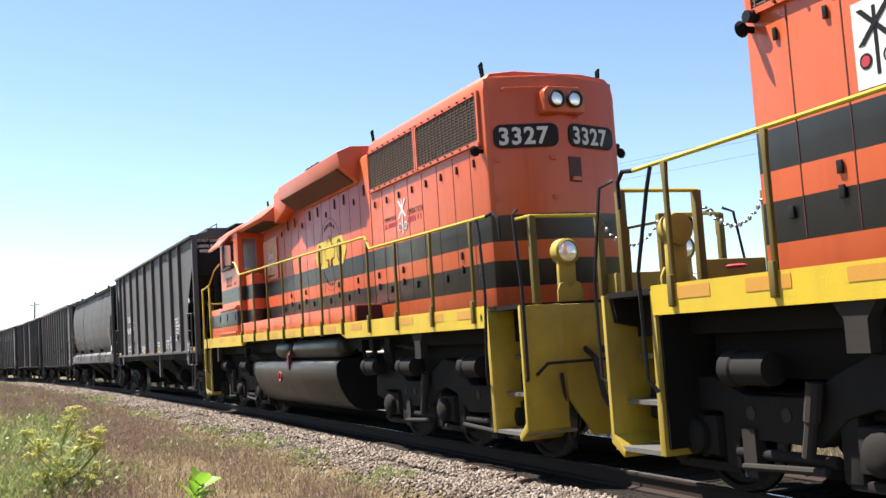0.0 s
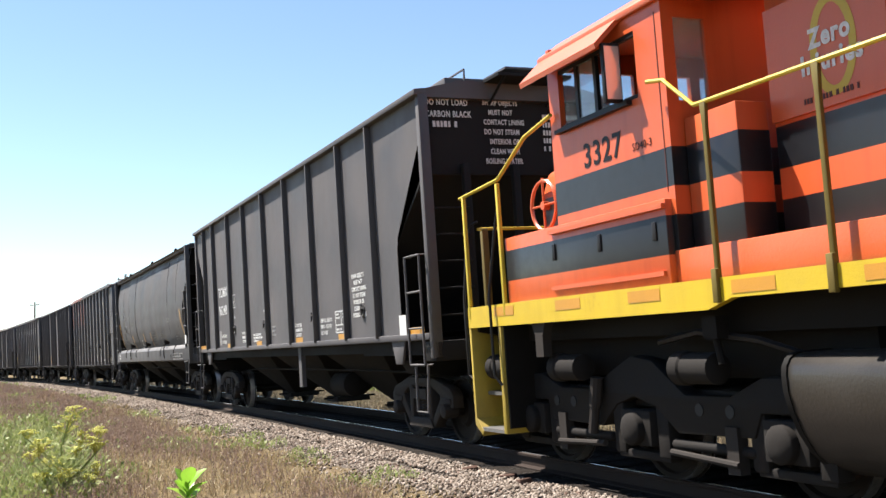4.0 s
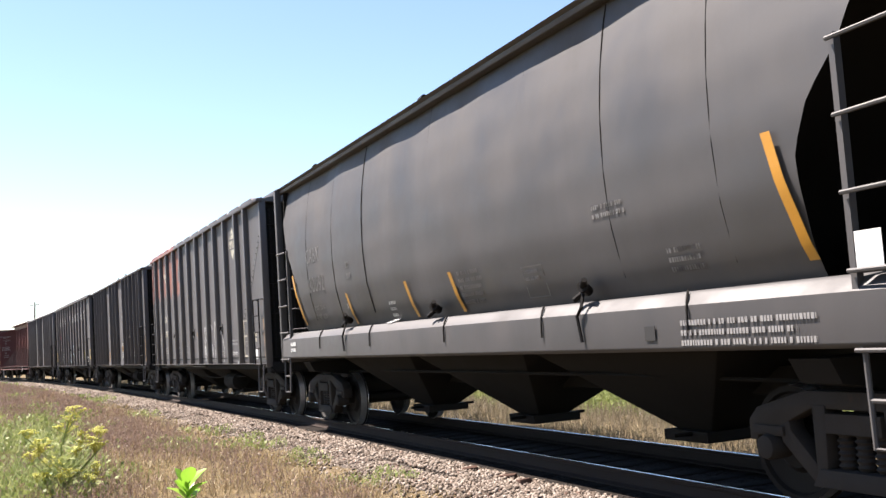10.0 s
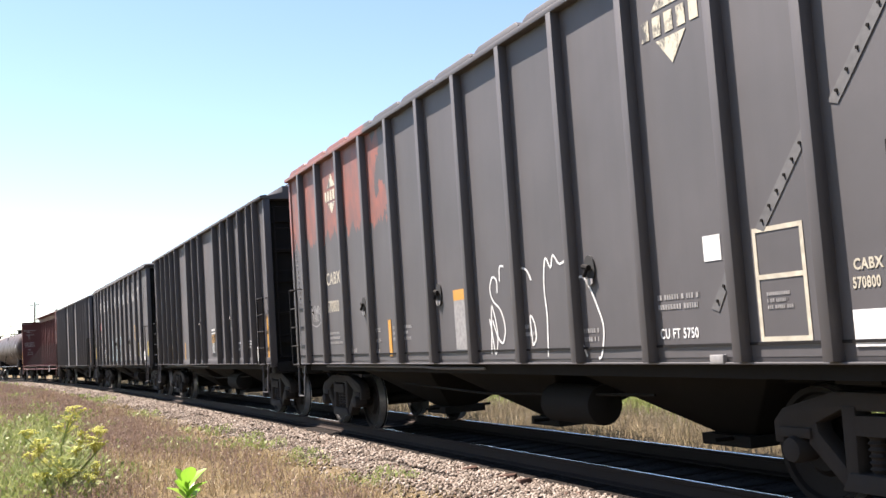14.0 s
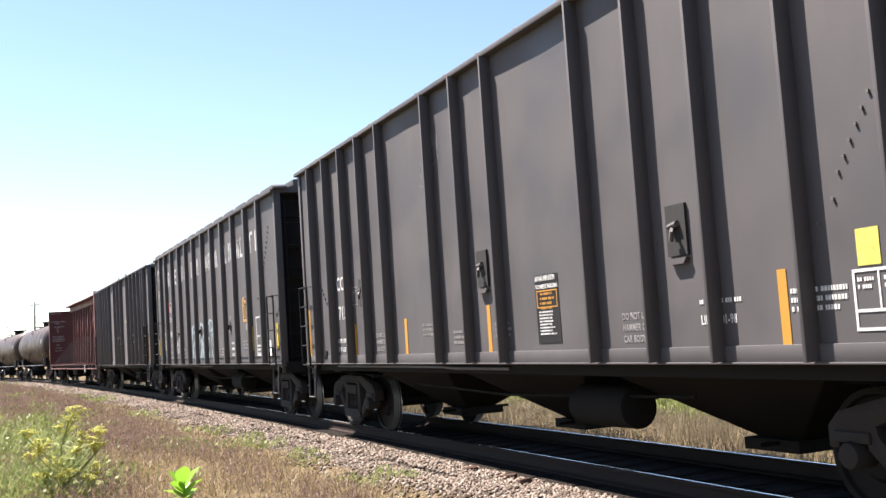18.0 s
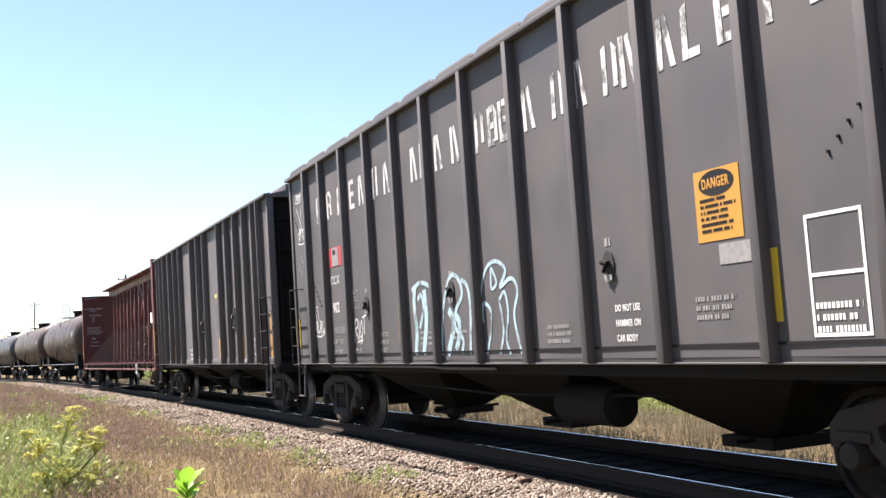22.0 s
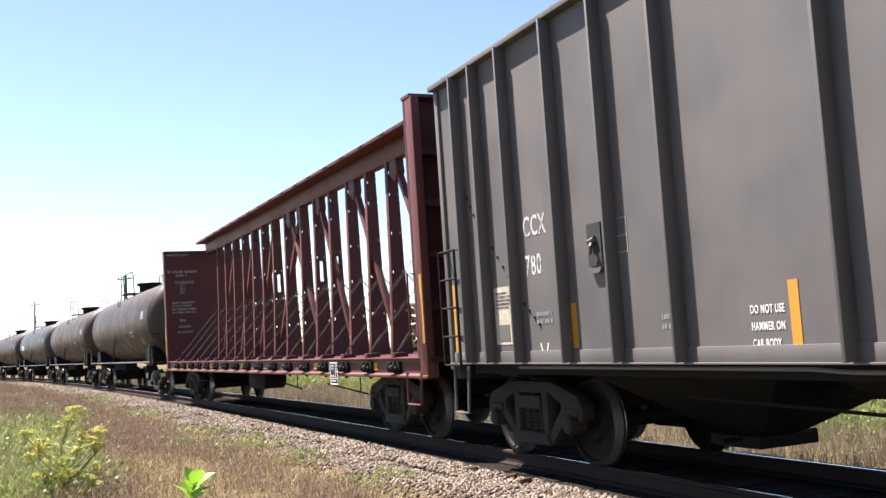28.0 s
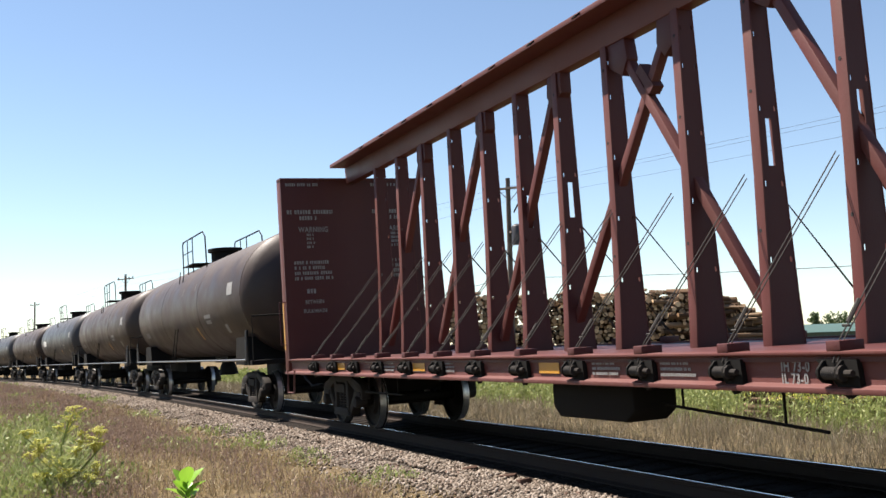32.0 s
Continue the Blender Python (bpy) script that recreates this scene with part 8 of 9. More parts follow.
def stuff(name, verts, faces_n, material, label, category="grass"):
    """One mesh from an array of vertices (k to a face)."""
    k = faces_n
    nf = len(verts) // k
    me = bpy.data.meshes.new(name)
    me.vertices.add(len(verts))
    me.vertices.foreach_set("co", np.asarray(verts, np.float32).ravel())
    me.loops.add(nf * k)
    me.loops.foreach_set("vertex_index", np.arange(nf * k, dtype=np.int32))
    me.polygons.add(nf)
    me.polygons.foreach_set("loop_start", np.arange(nf, dtype=np.int32) * k)
    me.polygons.foreach_set("loop_total", np.full(nf, k, np.int32))
    me.materials.append(material)
    me.update()
    me.validate()
    return tagged(new(name, me), label, category, kind="stuff")


def roots(xs, lats):
    """World places on the ground for arrays of x and lat."""
    out = np.empty((len(xs), 3))
    for i, (x, lat) in enumerate(zip(xs, lats)):
        y = path_y(x) - lat
        out[i] = (x, y, ground_z(x, y))
    return out


def clump(xs, lats, scale, seed):
    return np.array([noise.noise((x * scale, lat * scale * 1.3, seed)) for x, lat in zip(xs, lats)])


def blades(p, h, w, lean, droop=0.35):
    """Two-sided bent blades: a lower quad that narrows to a point, as 4-corner faces (root, root, tip, tip)."""
    n = len(p)
    a = rng.uniform(0, 2 * np.pi, n)
    side = np.stack([np.cos(a), np.sin(a), np.zeros(n)], 1) * (w / 2)[:, None]
    b = rng.uniform(0, 2 * np.pi, n)
    out = np.stack([np.cos(b), np.sin(b), np.zeros(n)], 1) * (h * lean)[:, None]
    up = np.zeros((n, 3))
    up[:, 2] = h
    mid = p + up * 0.62 + out * droop
    tip = p + up + out
    f1 = np.stack([p - side, p + side, mid + side * 0.8, mid - side * 0.8], 1)
    f2 = np.stack([mid - side * 0.8, mid + side * 0.8, tip + side * 0.15, tip - side * 0.15], 1)
    return np.concatenate([f1, f2], 1).reshape(-1, 3), mid, tip


def flecks(p, size, long=1.0, upright=0.5):
    """Small four-cornered leaves or seeds in all directions round the places p."""
    n = len(p)
    d = rng.normal(size=(n, 3))
    d[:, 2] = np.abs(d[:, 2]) + upright
    d /= np.linalg.norm(d, axis=1)[:, None]
    s = np.cross(d, rng.normal(size=(n, 3)))
    s /= np.linalg.norm(s, axis=1)[:, None]
    s *= (size * 0.5)[:, None]
    d = d * (size * long)[:, None]
    return np.stack([p, p + d * 0.45 + s, p + d, p + d * 0.45 - s], 1).reshape(-1, 3)


def spread(n, x0, x1, l0, l1):
    """Random places, as dense again where they are nearer to x = 0."""
    return -np.exp(rng.uniform(math.log(-x0), math.log(-x1), n)), rng.uniform(l0, l1, n)


def thick(xs):
    return 0.7 + np.abs(xs) / 26.0


def near_field():
    # short dry grass everywhere beside the ballast
    x, lat = spread(52000, -9, -150, 2.0, 8.5)
    keep = (clump(x, lat, 0.7, 1.0) + rng.uniform(-0.35, 0.5, len(x)) > -0.05) & (rng.uniform(2.0, 3.1, len(x)) < lat)
    x, lat = x[keep], lat[keep]
    h = rng.uniform(0.06, 0.26, len(x)) * np.clip((lat - 1.6) / 1.6, 0.35, 1)
    v, _, _ = blades(roots(x, lat), h, 0.008 * thick(x) * rng.uniform(0.7, 1.4, len(x)), rng.uniform(0.2, 1.1, len(x)))
    stuff("dry_grass", v, 4, G_DRY, "short dry tan grass beside the ballast")
    # upright reddish-brown weeds with seeds on the upper half
    x, lat = spread(46000, -9.5, -150, 2.7, 8.5)
    keep = (clump(x, lat, 0.45, 5.0) + rng.uniform(-0.3, 0.3, len(x)) > -0.04) & (lat > 2.8 + 0.5 * rng.uniform(0, 1, len(x)))
    x, lat = x[keep], lat[keep]
    h = rng.uniform(0.12, 0.40, len(x)) * np.clip((lat - 2.2) / 1.8, 0.4, 1)
    p = roots(x, lat)
    v, mid, tip = blades(p, h, 0.0042 * thick(x), rng.uniform(0.03, 0.30, len(x)))
    seeds = []
    for i in range(6):
        f = rng.uniform(-0.4, 1.0, len(x))[:, None]
        seeds.append(flecks(mid * (1 - f) + tip * f + rng.normal(0, 0.012, (len(x), 3)), 0.0095 * thick(x) * rng.uniform(0.6, 1.5, len(x)), 2.4, 2.2))
    stuff("brown_weeds", np.concatenate([v] + seeds), 4, G_RUST, "reddish-brown seeding weeds standing dry in the grass", "weeds")
    # green grass: patches and the lush strip
    x, lat = spread(46000, -9.5, -120, 2.4, 8.5)
    lush = np.clip((lat - 5.0) / 0.7, 0, 1) * np.clip((x + 34) / 6, 0, 1) * np.clip((-11.8 - x) / 1.2, 0, 1)
    keep = clump(x, lat, 0.55, 9.0) + rng.uniform(-0.25, 0.25, len(x)) + 0.75 * lush - 0.12 * np.clip((4.2 - lat) / 1.5, 0, 1) > 0.44
    x, lat = x[keep], lat[keep]
    h = rng.uniform(0.08, 0.30, len(x)) * np.clip((lat - 1.7) / 2, 0.4, 1.25) * (1 + 0.7 * lush[keep])
    v, mid, tip = blades(roots(x, lat), h, 0.009 * thick(x), rng.uniform(0.1, 0.7, len(x)))
    f = flecks(mid + rng.normal(0, 0.03, mid.shape), 0.035 * thick(x), 1.7)
    stuff("green_grass", np.concatenate([v, f]), 4, G_GREEN, "green grass and clover in patches of the dry field")


def tuft(x, lat, wide, high):
    n = int(16 + 70 * wide)
    a, r = rng.uniform(0, 2 * np.pi, n), wide * np.sqrt(rng.uniform(0, 1, n)) * 0.5
    p = roots(x + r * np.cos(a) * 2.2, lat + r * np.sin(a))
    v, mid, tip = blades(p, high * rng.uniform(0.4, 1, n), np.full(n, 0.009) * thick(np.array([x])), rng.uniform(0.3, 1.1, n))
    f = flecks(mid, np.full(n, 0.022) * thick(np.array([x])), 1.5)
    stuff("green_tuft", np.concatenate([v, f]), 4, G_GREEN, "low green weed tuft at the edge of the ballast", "weeds")


def ballast():
    """Loose stones on the shoulder beside the near rail, as eight-cornered chips."""
    def chips(n, x0, x1, l0, l1, big):
        x, lat = spread(n, x0, x1, l0, l1)
        keep = lat < 2.35 + 0.28 * rng.normal(0, 1, n)
        x, lat = x[keep], lat[keep]
        p = roots(x, lat)
        n = len(x)
        size = big * rng.uniform(0.5, 1.25, n) * (0.8 + np.abs(x) / 60)
        p[:, 2] += size * 0.2 * rng.uniform(0, 1.5, n)
        cube = np.array([(-1, -1, -1), (1, -1, -1), (1, 1, -1), (-1, 1, -1), (-1, -1, 1), (1, -1, 1), (1, 1, 1), (-1, 1, 1)], float)
        q = cube[None] * rng.uniform(0.45, 1.0, (n, 8, 3)) * rng.uniform(0.55, 1.0, (n, 1, 3))
        a, b = rng.uniform(0, np.pi, n), rng.uniform(0, np.pi, n)
        ca, sa, cb, sb = np.cos(a), np.sin(a), np.cos(b), np.sin(b)
        q = np.stack([q[..., 0] * ca[:, None] - q[..., 1] * sa[:, None], q[..., 0] * sa[:, None] + q[..., 1] * ca[:, None], q[..., 2]], -1)
        q = np.stack([q[..., 0], q[..., 1] * cb[:, None] - q[..., 2] * sb[:, None], q[..., 1] * sb[:, None] + q[..., 2] * cb[:, None]], -1)
        return (p[:, None] + q * (size * 0.5)[:, None, None]).reshape(-1, 3), n
    quads = np.array([(0, 3, 2, 1), (4, 5, 6, 7), (0, 1, 5, 4), (1, 2, 6, 5), (2, 3, 7, 6), (3, 0, 4, 7)])
    v, n = chips(58000, -8, -95, 1.22, 3.4, 0.047)
    faces = (np.arange(n)[:, None, None] * 8 + quads[None]).reshape(-1, 4)
    me = bpy.data.meshes.new("ballast_stones")
    me.vertices.add(len(v))
    me.vertices.foreach_set("co", v.astype(np.float32).ravel())
    me.loops.add(faces.size)
    me.loops.foreach_set("vertex_index", faces.astype(np.int32).ravel())
    me.polygons.add(len(faces))
    me.polygons.foreach_set("loop_start", np.arange(len(faces), dtype=np.int32) * 4)
    me.polygons.foreach_set("loop_total", np.full(len(faces), 4, np.int32))
    me.materials.append(M_STONE)
    me.update()
    tagged(new("ballast_stones", me), "loose crushed grey stone on the track shoulder", "ballast", kind="stuff")


def umbel_weed(x, y):
    """A tall branching weed with flat yellow flower heads and fern-like leaves."""
    base = thing("yellow_umbel_weed", "tall green weed with flat yellow flower heads in the grass", "plant")
    base.matrix_world = pose(x, y, ground_z(x, y) - 0.02)
    rt, fw = Vector((0.39, 0.92, 0)), Vector((-0.92, 0.39, 0))
    rnd = random.Random(4)
    heads = [(0.14, 1.23, 0.13), (0.04, 1.12, 0.15), (-0.03, 1.01, 0.16), (-0.31, 0.99, 0.10), (-0.31, 0.85, 0.11), (-0.15, 0.83, 0.12), (0.35, 0.85, 0.14), (0.46, 0.83, 0.10), (0.18, 0.81, 0.11), (-0.31, 0.71, 0.10), (0.18, 0.54, 0.14), (0.35, 0.43, 0.11), (0.07, 0.29, 0.13), (-0.26, 0.60, 0.10), (-0.12, 0.57, 0.11)]
    heads += [(rnd.uniform(-0.35, 0.5), rnd.uniform(0.4, 1.1), rnd.uniform(0.04, 0.07)) for i in range(14)]
    stems = Solid()
    trunk = [Vector((0, 0, 0)), rt * 0.02 + Vector((0, 0, 0.4)), rt * -0.02 + Vector((0, 0, 0.7)), rt * 0.07 + Vector((0, 0, 1.05))]
    stems.tube(trunk, 0.011, 5)
    for dx, dz, r in heads:
        dz -= 0.07
        top = rt * dx + fw * rnd.uniform(-0.3, 0.3) + Vector((0, 0, dz))
        foot = Vector((0, 0, max(0.02, dz - 0.25 - abs(dx) * 0.5)))
        stems.tube([foot, foot.lerp(top, 0.55) + Vector((0, 0, -0.05)), top - Vector((0, 0, 0.06))], 0.006, 4)
        flower = Solid()
        for i in range(15):
            a, q = rnd.uniform(0, 6.28), r * math.sqrt(rnd.uniform(0.02, 1))
            tip = top + Vector((q * math.cos(a), q * math.sin(a), 0.05 * (1 - (q / r) ** 2) + rnd.uniform(-0.015, 0.015)))
            flower.rod(top - Vector((0, 0, 0.06)), tip, 0.0022, 3)
            for j in range(5):
                c = tip + Vector((rnd.gauss(0, 0.014), rnd.gauss(0, 0.014), rnd.uniform(-0.004, 0.014)))
                flower.turned([(-0.004, 0.003), (0.002, 0.010), (0.008, 0.003)], c, "z", 5)
        part("flower_head", flower, G_FLOWER, base, "flat yellow umbel", smooth=0)
    tagged(part("stem", stems, G_GREEN, base), kind="stuff")
    for i in range(34):
        a = rnd.uniform(0, 6.28)
        z = rnd.uniform(0.1, 0.75)
        reach = rnd.uniform(0.22, 0.5) * (1.15 - z * 0.6)
        d = Vector((math.cos(a), math.sin(a), rnd.uniform(0.2, 0.7)))
        root = Vector((0, 0, z)) + Vector((math.cos(a * 3), math.sin(a * 3), 0)) * rnd.uniform(0, 0.4) * (1.1 - z)
        s = Solid()
        for k in range(11):
            c = root + d * reach * (k + 1) / 11 - Vector((0, 0, 0.12 * (k / 11) ** 2))
            for sgn in (-1, 1):
                w = Vector((-d.y, d.x, 0.15)) * sgn * 0.075 * math.sin((k + 1.5) / 12.5 * math.pi)
                t = d * 0.05
                s.add([c, c + w * 0.5 + t * 0.45, c + w + t, c + w * 0.55 + t * 0.1], [(0, 1, 2, 3)])
        part("leaf", s, G_GREEN, base, smooth=0)
    return base


def broad_plant(x, y):
    """A young plant with broad bright leaves that stand up round the stem."""
    base = thing("broad_leaved_plant", "bright green plant with broad upright leaves swaying in the wind", "plant")
    base.matrix_world = pose(x, y, ground_z(x, y) - 0.02)
    rnd = random.Random(8)
    part("stem", Solid().tube([(0, 0, 0), (0.01, 0, 0.2), (0, 0.01, 0.42)], 0.010, 6), G_LEAF, base)
    for i in range(9):
        a = i * 2.4 + rnd.uniform(-0.3, 0.3)
        z = 0.10 + 0.24 * i / 9
        length = rnd.uniform(0.34, 0.43) * (1.0 - 0.2 * i / 9)
        rise = rnd.uniform(0.6, 0.9) + 0.5 * i / 9
        d = Vector((math.cos(a), math.sin(a), 0))
        sd = Vector((-d.y, d.x, 0))
        rows = []
        for k in range(7):
            u = k / 6
            c = Vector((0, 0, z)) + d * length * u * math.cos(rise * 0.8) + Vector((0, 0, length * (u * math.sin(rise) - 0.35 * u * u * (1 - i / 20))))
            w = length * 0.27 * math.sin(math.pi * (0.05 + 0.95 * u ** 0.9))
            rows.append([c - sd * w + Vector((0, 0, w * 0.35)), c - sd * w * 0.5 + Vector((0, 0, w * 0.1)), c, c + sd * w * 0.5 + Vector((0, 0, w * 0.1)), c + sd * w + Vector((0, 0, w * 0.35))])
        part("leaf", Solid().sheet(rows), G_LEAF, base, smooth=180)
    return base


def far_verge():
    # fine dry grass beyond the far rail, thick as fur
    x, lat = spread(95000, -4.5, -90, 2.0, 15.0)
    keep = clump(x, lat, 0.6, 21.0) + rng.uniform(-0.5, 0.6, len(x)) > -0.25
    x, lat = x[keep], -lat[keep]
    tall = 1 + 0.5 * clump(x, lat, 0.9, 27.0)
    h = rng.uniform(0.14, 0.46, len(x)) * tall * np.clip((-lat - 1.2) / 2.2, 0.45, 1) * np.clip(1.5 + lat / 10, 0.55, 1)
    v, mid, tip = blades(roots(x, lat), h, 0.0052 * thick(x), rng.uniform(0.1, 0.8, len(x)))
    f = flecks(mid + (tip - mid) * rng.uniform(0.2, 1.0, len(x))[:, None], 0.008 * thick(x) * rng.uniform(0.6, 1.5, len(x)), 3.0, 0.8)
    stuff("dry_verge_grass", np.concatenate([v, f]), 4, G_VERGE, "tall fine dry grass beyond the far rail")
    # green weeds with leaves along the stem
    x, lat = spread(26000, -4.5, -110, 3.4, 20.0)
    keep = clump(x, lat, 0.4, 33.0) + rng.uniform(-0.3, 0.3, len(x)) + np.clip((lat - 7.4) * 0.5, -1.0, 0.6) + np.clip((x + 26) / 24, -0.5, 0.2) > 0.05
    x, lat = x[keep], -lat[keep]
    h = rng.uniform(0.45, 1.0, len(x)) * np.clip(-lat / 6, 0.5, 1.1)
    p = roots(x, lat)
    v, mid, tip = blades(p, h, 0.008 * thick(x), rng.uniform(0.05, 0.3, len(x)))
    fs = [flecks(p + (tip - p) * rng.uniform(0.15, 1, len(x))[:, None], 0.020 * thick(x) * rng.uniform(0.6, 1.4, len(x)), 3.2, 0.5) for i in range(8)]
    stuff("green_weeds", np.concatenate([v] + fs), 4, G_GREEN, "tall leafy green weeds beyond the track", "weeds")
    # yellow plumes of goldenrod on the taller ones
    gold = (clump(x, lat, 0.35, 41.0) + rng.uniform(-0.15, 0.15, len(x)) + np.clip((x + 19) / 8, -0.7, 0.1) > 0.08) & (h > 0.6)
    t = tip[gold]
    fs = [flecks(t + rng.normal(0, 0.05, t.shape), np.full(len(t), 0.018) * thick(x[gold]), 1.8, 0.6) for i in range(12)]
    stuff("goldenrod_flowers", np.concatenate(fs), 4, G_FLOWER, "yellow goldenrod plumes over the green weeds", "flowers")


LOG_MESH = {}
def log_mesh(r, length, variant):
    """A log lying along y, from 0 to its length, with bark round it and two cut ends."""
    key = (round(r, 2), round(length, 1), variant)
    if key not in LOG_MESH:
        rnd = random.Random(variant * 7 + 1)
        n = 9
        ring = [(key[0] * math.cos(6.2832 * k / n) * rnd.uniform(0.9, 1.08), key[0] * math.sin(6.2832 * k / n) * rnd.uniform(0.9, 1.08)) for k in range(n)]
        me = bpy.data.meshes.new("log")
        cut = [(a * 0.93, 0.001, b * 0.93) for a, b in ring]
        me.from_pydata([(a, 0.012, b) for a, b in ring] + [(a, key[1], b) for a, b in ring] + cut, [],
                       [(k, (k + 1) % n, (k + 1) % n + n, k + n) for k in range(n)] + [tuple(range(2 * n, 3 * n)), tuple(range(n, 2 * n))[::-1]]
                       + [(k + 2 * n, (k + 1) % n + 2 * n, (k + 1) % n, k) for k in range(n)])
        me.materials.append(M_LOG)
        me.materials.append(M_CUT)
        for i in (n, n + 1):
            me.polygons[i].material_index = 1
        LOG_MESH[key] = me
    return LOG_MESH[key]


def log_pile():
    pile = thing("log_pile", "great stack of cut logs, pale sawn ends outward", "log pile", "log stacks")
    rnd = random.Random(31)
    along, out = Vector((0.387, 0.922, 0)), Vector((0.922, -0.387, 0))
    start = Vector((-47.0, 10.7, 0))
    def top(s):
        return np.interp(s, [0, 4, 7, 9, 11, 13.5, 15.2, 17.4, 19.5, 21.5], [3.5, 3.9, 3.75, 3.95, 3.7, 3.85, 3.65, 3.25, 1.7, 0.2]) + 0.12 * math.sin(s * 3.1) + 0.08 * math.sin(s * 7.7 + 1)
    rest = {}
    count = 0
    z, row = -1.55, 0
    places = []
    while z < 4.0:
        s = 0.13 * (row % 2)
        while s < 21.5:
            r = rnd.choice((0.07, 0.09, 0.10, 0.11, 0.13, 0.15))
            if z + r < top(s):
                places.append((s, z, r))
            s += r * 1.9 + 0.02
        z += 0.2
        row += 1
    places.sort(key=lambda q: -q[1])
    for s, z, r in places:
        skew = rnd.gauss(0, 7) if s < 15 else rnd.gauss(55, 25)
        m = log_mesh(r, 2.4 if s < 15 else 3.2, rnd.randrange(4))
        p = start + along * s + out * (rnd.gauss(0, 0.2) - (0.0 if s < 15 else 0.8)) + Vector((0, 0, z + rnd.uniform(-0.06, 0.06)))
        q = pose(p.x, p.y, p.z, rnd.gauss(0, 2.5), rnd.uniform(0, 360), 67.2 + 180 - 180 + skew)
        q = Matrix.Translation(p) @ Matrix.Rotation(math.atan2(-out.y, -out.x) - math.pi / 2 + radians(skew), 4, "Z") @ Matrix.Rotation(radians(rnd.gauss(0, 2.5)), 4, "X") @ Matrix.Rotation(rnd.uniform(0, 6.28), 4, "Y")
        if count < 300 and z > 0.6 and rnd.random() < 0.55:
            o = new("log", m)
            o.parent, o.matrix_basis = pile, q
            count += 1
        else:
            rest.setdefault("all", []).append((m, q))
    bm_v, bm_f, bm_m = [], [], []
    for m, q in rest["all"]:
        k = len(bm_v)
        bm_v += [tuple(q @ v.co) for v in m.vertices]
        bm_f += [tuple(i + k for i in f.vertices) for f in m.polygons]
        bm_m += [f.material_index for f in m.polygons]
    me = bpy.data.meshes.new("more_logs")
    me.from_pydata(bm_v, [], bm_f)
    me.materials.append(M_LOG)
    me.materials.append(M_CUT)
    me.polygons.foreach_set("material_index", bm_m)
    o = new("more_logs", me)
    o.parent = pile
    tagged(o, "the other logs of the stack", kind="stuff")


def low_logs():
    pile = thing("low_log_stack", "low stack of weathered logs lying in the weeds", "log pile", "log stacks")
    rnd = random.Random(5)
    for k in range(22):
        layer, i = divmod(k, 5)
        x = -18.6 + i * 0.16 * -1 + rnd.uniform(-0.1, 0.1)
        y = 8.6 + i * 0.16 + rnd.uniform(-0.3, 0.3)
        z = ground_z(-17.5, 10) + 0.10 + layer * 0.15 + rnd.uniform(-0.02, 0.02)
        o = new("log", log_mesh(rnd.choice((0.07, 0.08, 0.09)), 4.6, rnd.randrange(4)))
        o.parent = pile
        o.matrix_basis = Matrix.Translation((x, y, z)) @ Matrix.Rotation(radians(-44 + rnd.gauss(0, 3)), 4, "Z") @ Matrix.Rotation(rnd.uniform(0, 6), 4, "Y")


def pole(x, y, top, lean, can):
    p = thing("utility_pole", "weathered wooden utility pole with a crossarm" + (" and transformer" if can else ""), "utility pole", "poles along the line")
    z0 = ground_z(x, y) - 0.3
    p.matrix_world = pose(x, y, z0, 0, lean, 0)
    h = top - z0
    part("shaft", Solid().rod((0, 0, 0), (0, 0, h), 0.15, 10, 0.10), M["pole"], p)
    az = math.atan2(-60, -11) + math.pi / 2
    d = Vector((math.cos(0.6), math.sin(0.6), 0))
    part("crossarm", Solid().rod(d * -1.1 + Vector((0.1, 0, h - 0.45)), d * 1.1 + Vector((0.1, 0, h - 0.45)), 0.06, 4), M["pole"], p)
    for k in (-1.0, 0.45, 1.0):
        part("insulator", Solid().turned([(0, 0.03), (0.05, 0.06), (0.1, 0.06), (0.16, 0.03)], d * k + Vector((0.1, 0, h - 0.40)), "z", 8), M["tank_grey"], p)
    part("brace", Solid().rod(d * 0.6 + Vector((0.12, 0, h - 0.45)), (0.12, 0, h - 1.0), 0.02, 4).rod(d * -0.6 + Vector((0.12, 0, h - 0.45)), (0.12, 0, h - 1.0), 0.02, 4), M["pole"], p)
    if can:
        c = d * 0.36 + Vector((0, 0, 6.0 - z0))
        part("transformer", Solid().turned([(-0.42, 0.05), (-0.40, 0.23), (0.36, 0.23), (0.42, 0.19), (0.5, 0.05)], c, "z", 14), M["tank_grey"], p, "grey steel transformer can")
        part("bracket", Solid().box(0.08, 0.3, -0.05, 0.05, 6.1 - z0, 6.2 - z0), M["pole"], p)
        part("cutout", Solid().rod(d * 0.25 + Vector((0, 0, h - 1.5)), d * 0.5 + Vector((0, 0, h - 1.1)), 0.035, 6), M["tank_grey"], p)
    return p


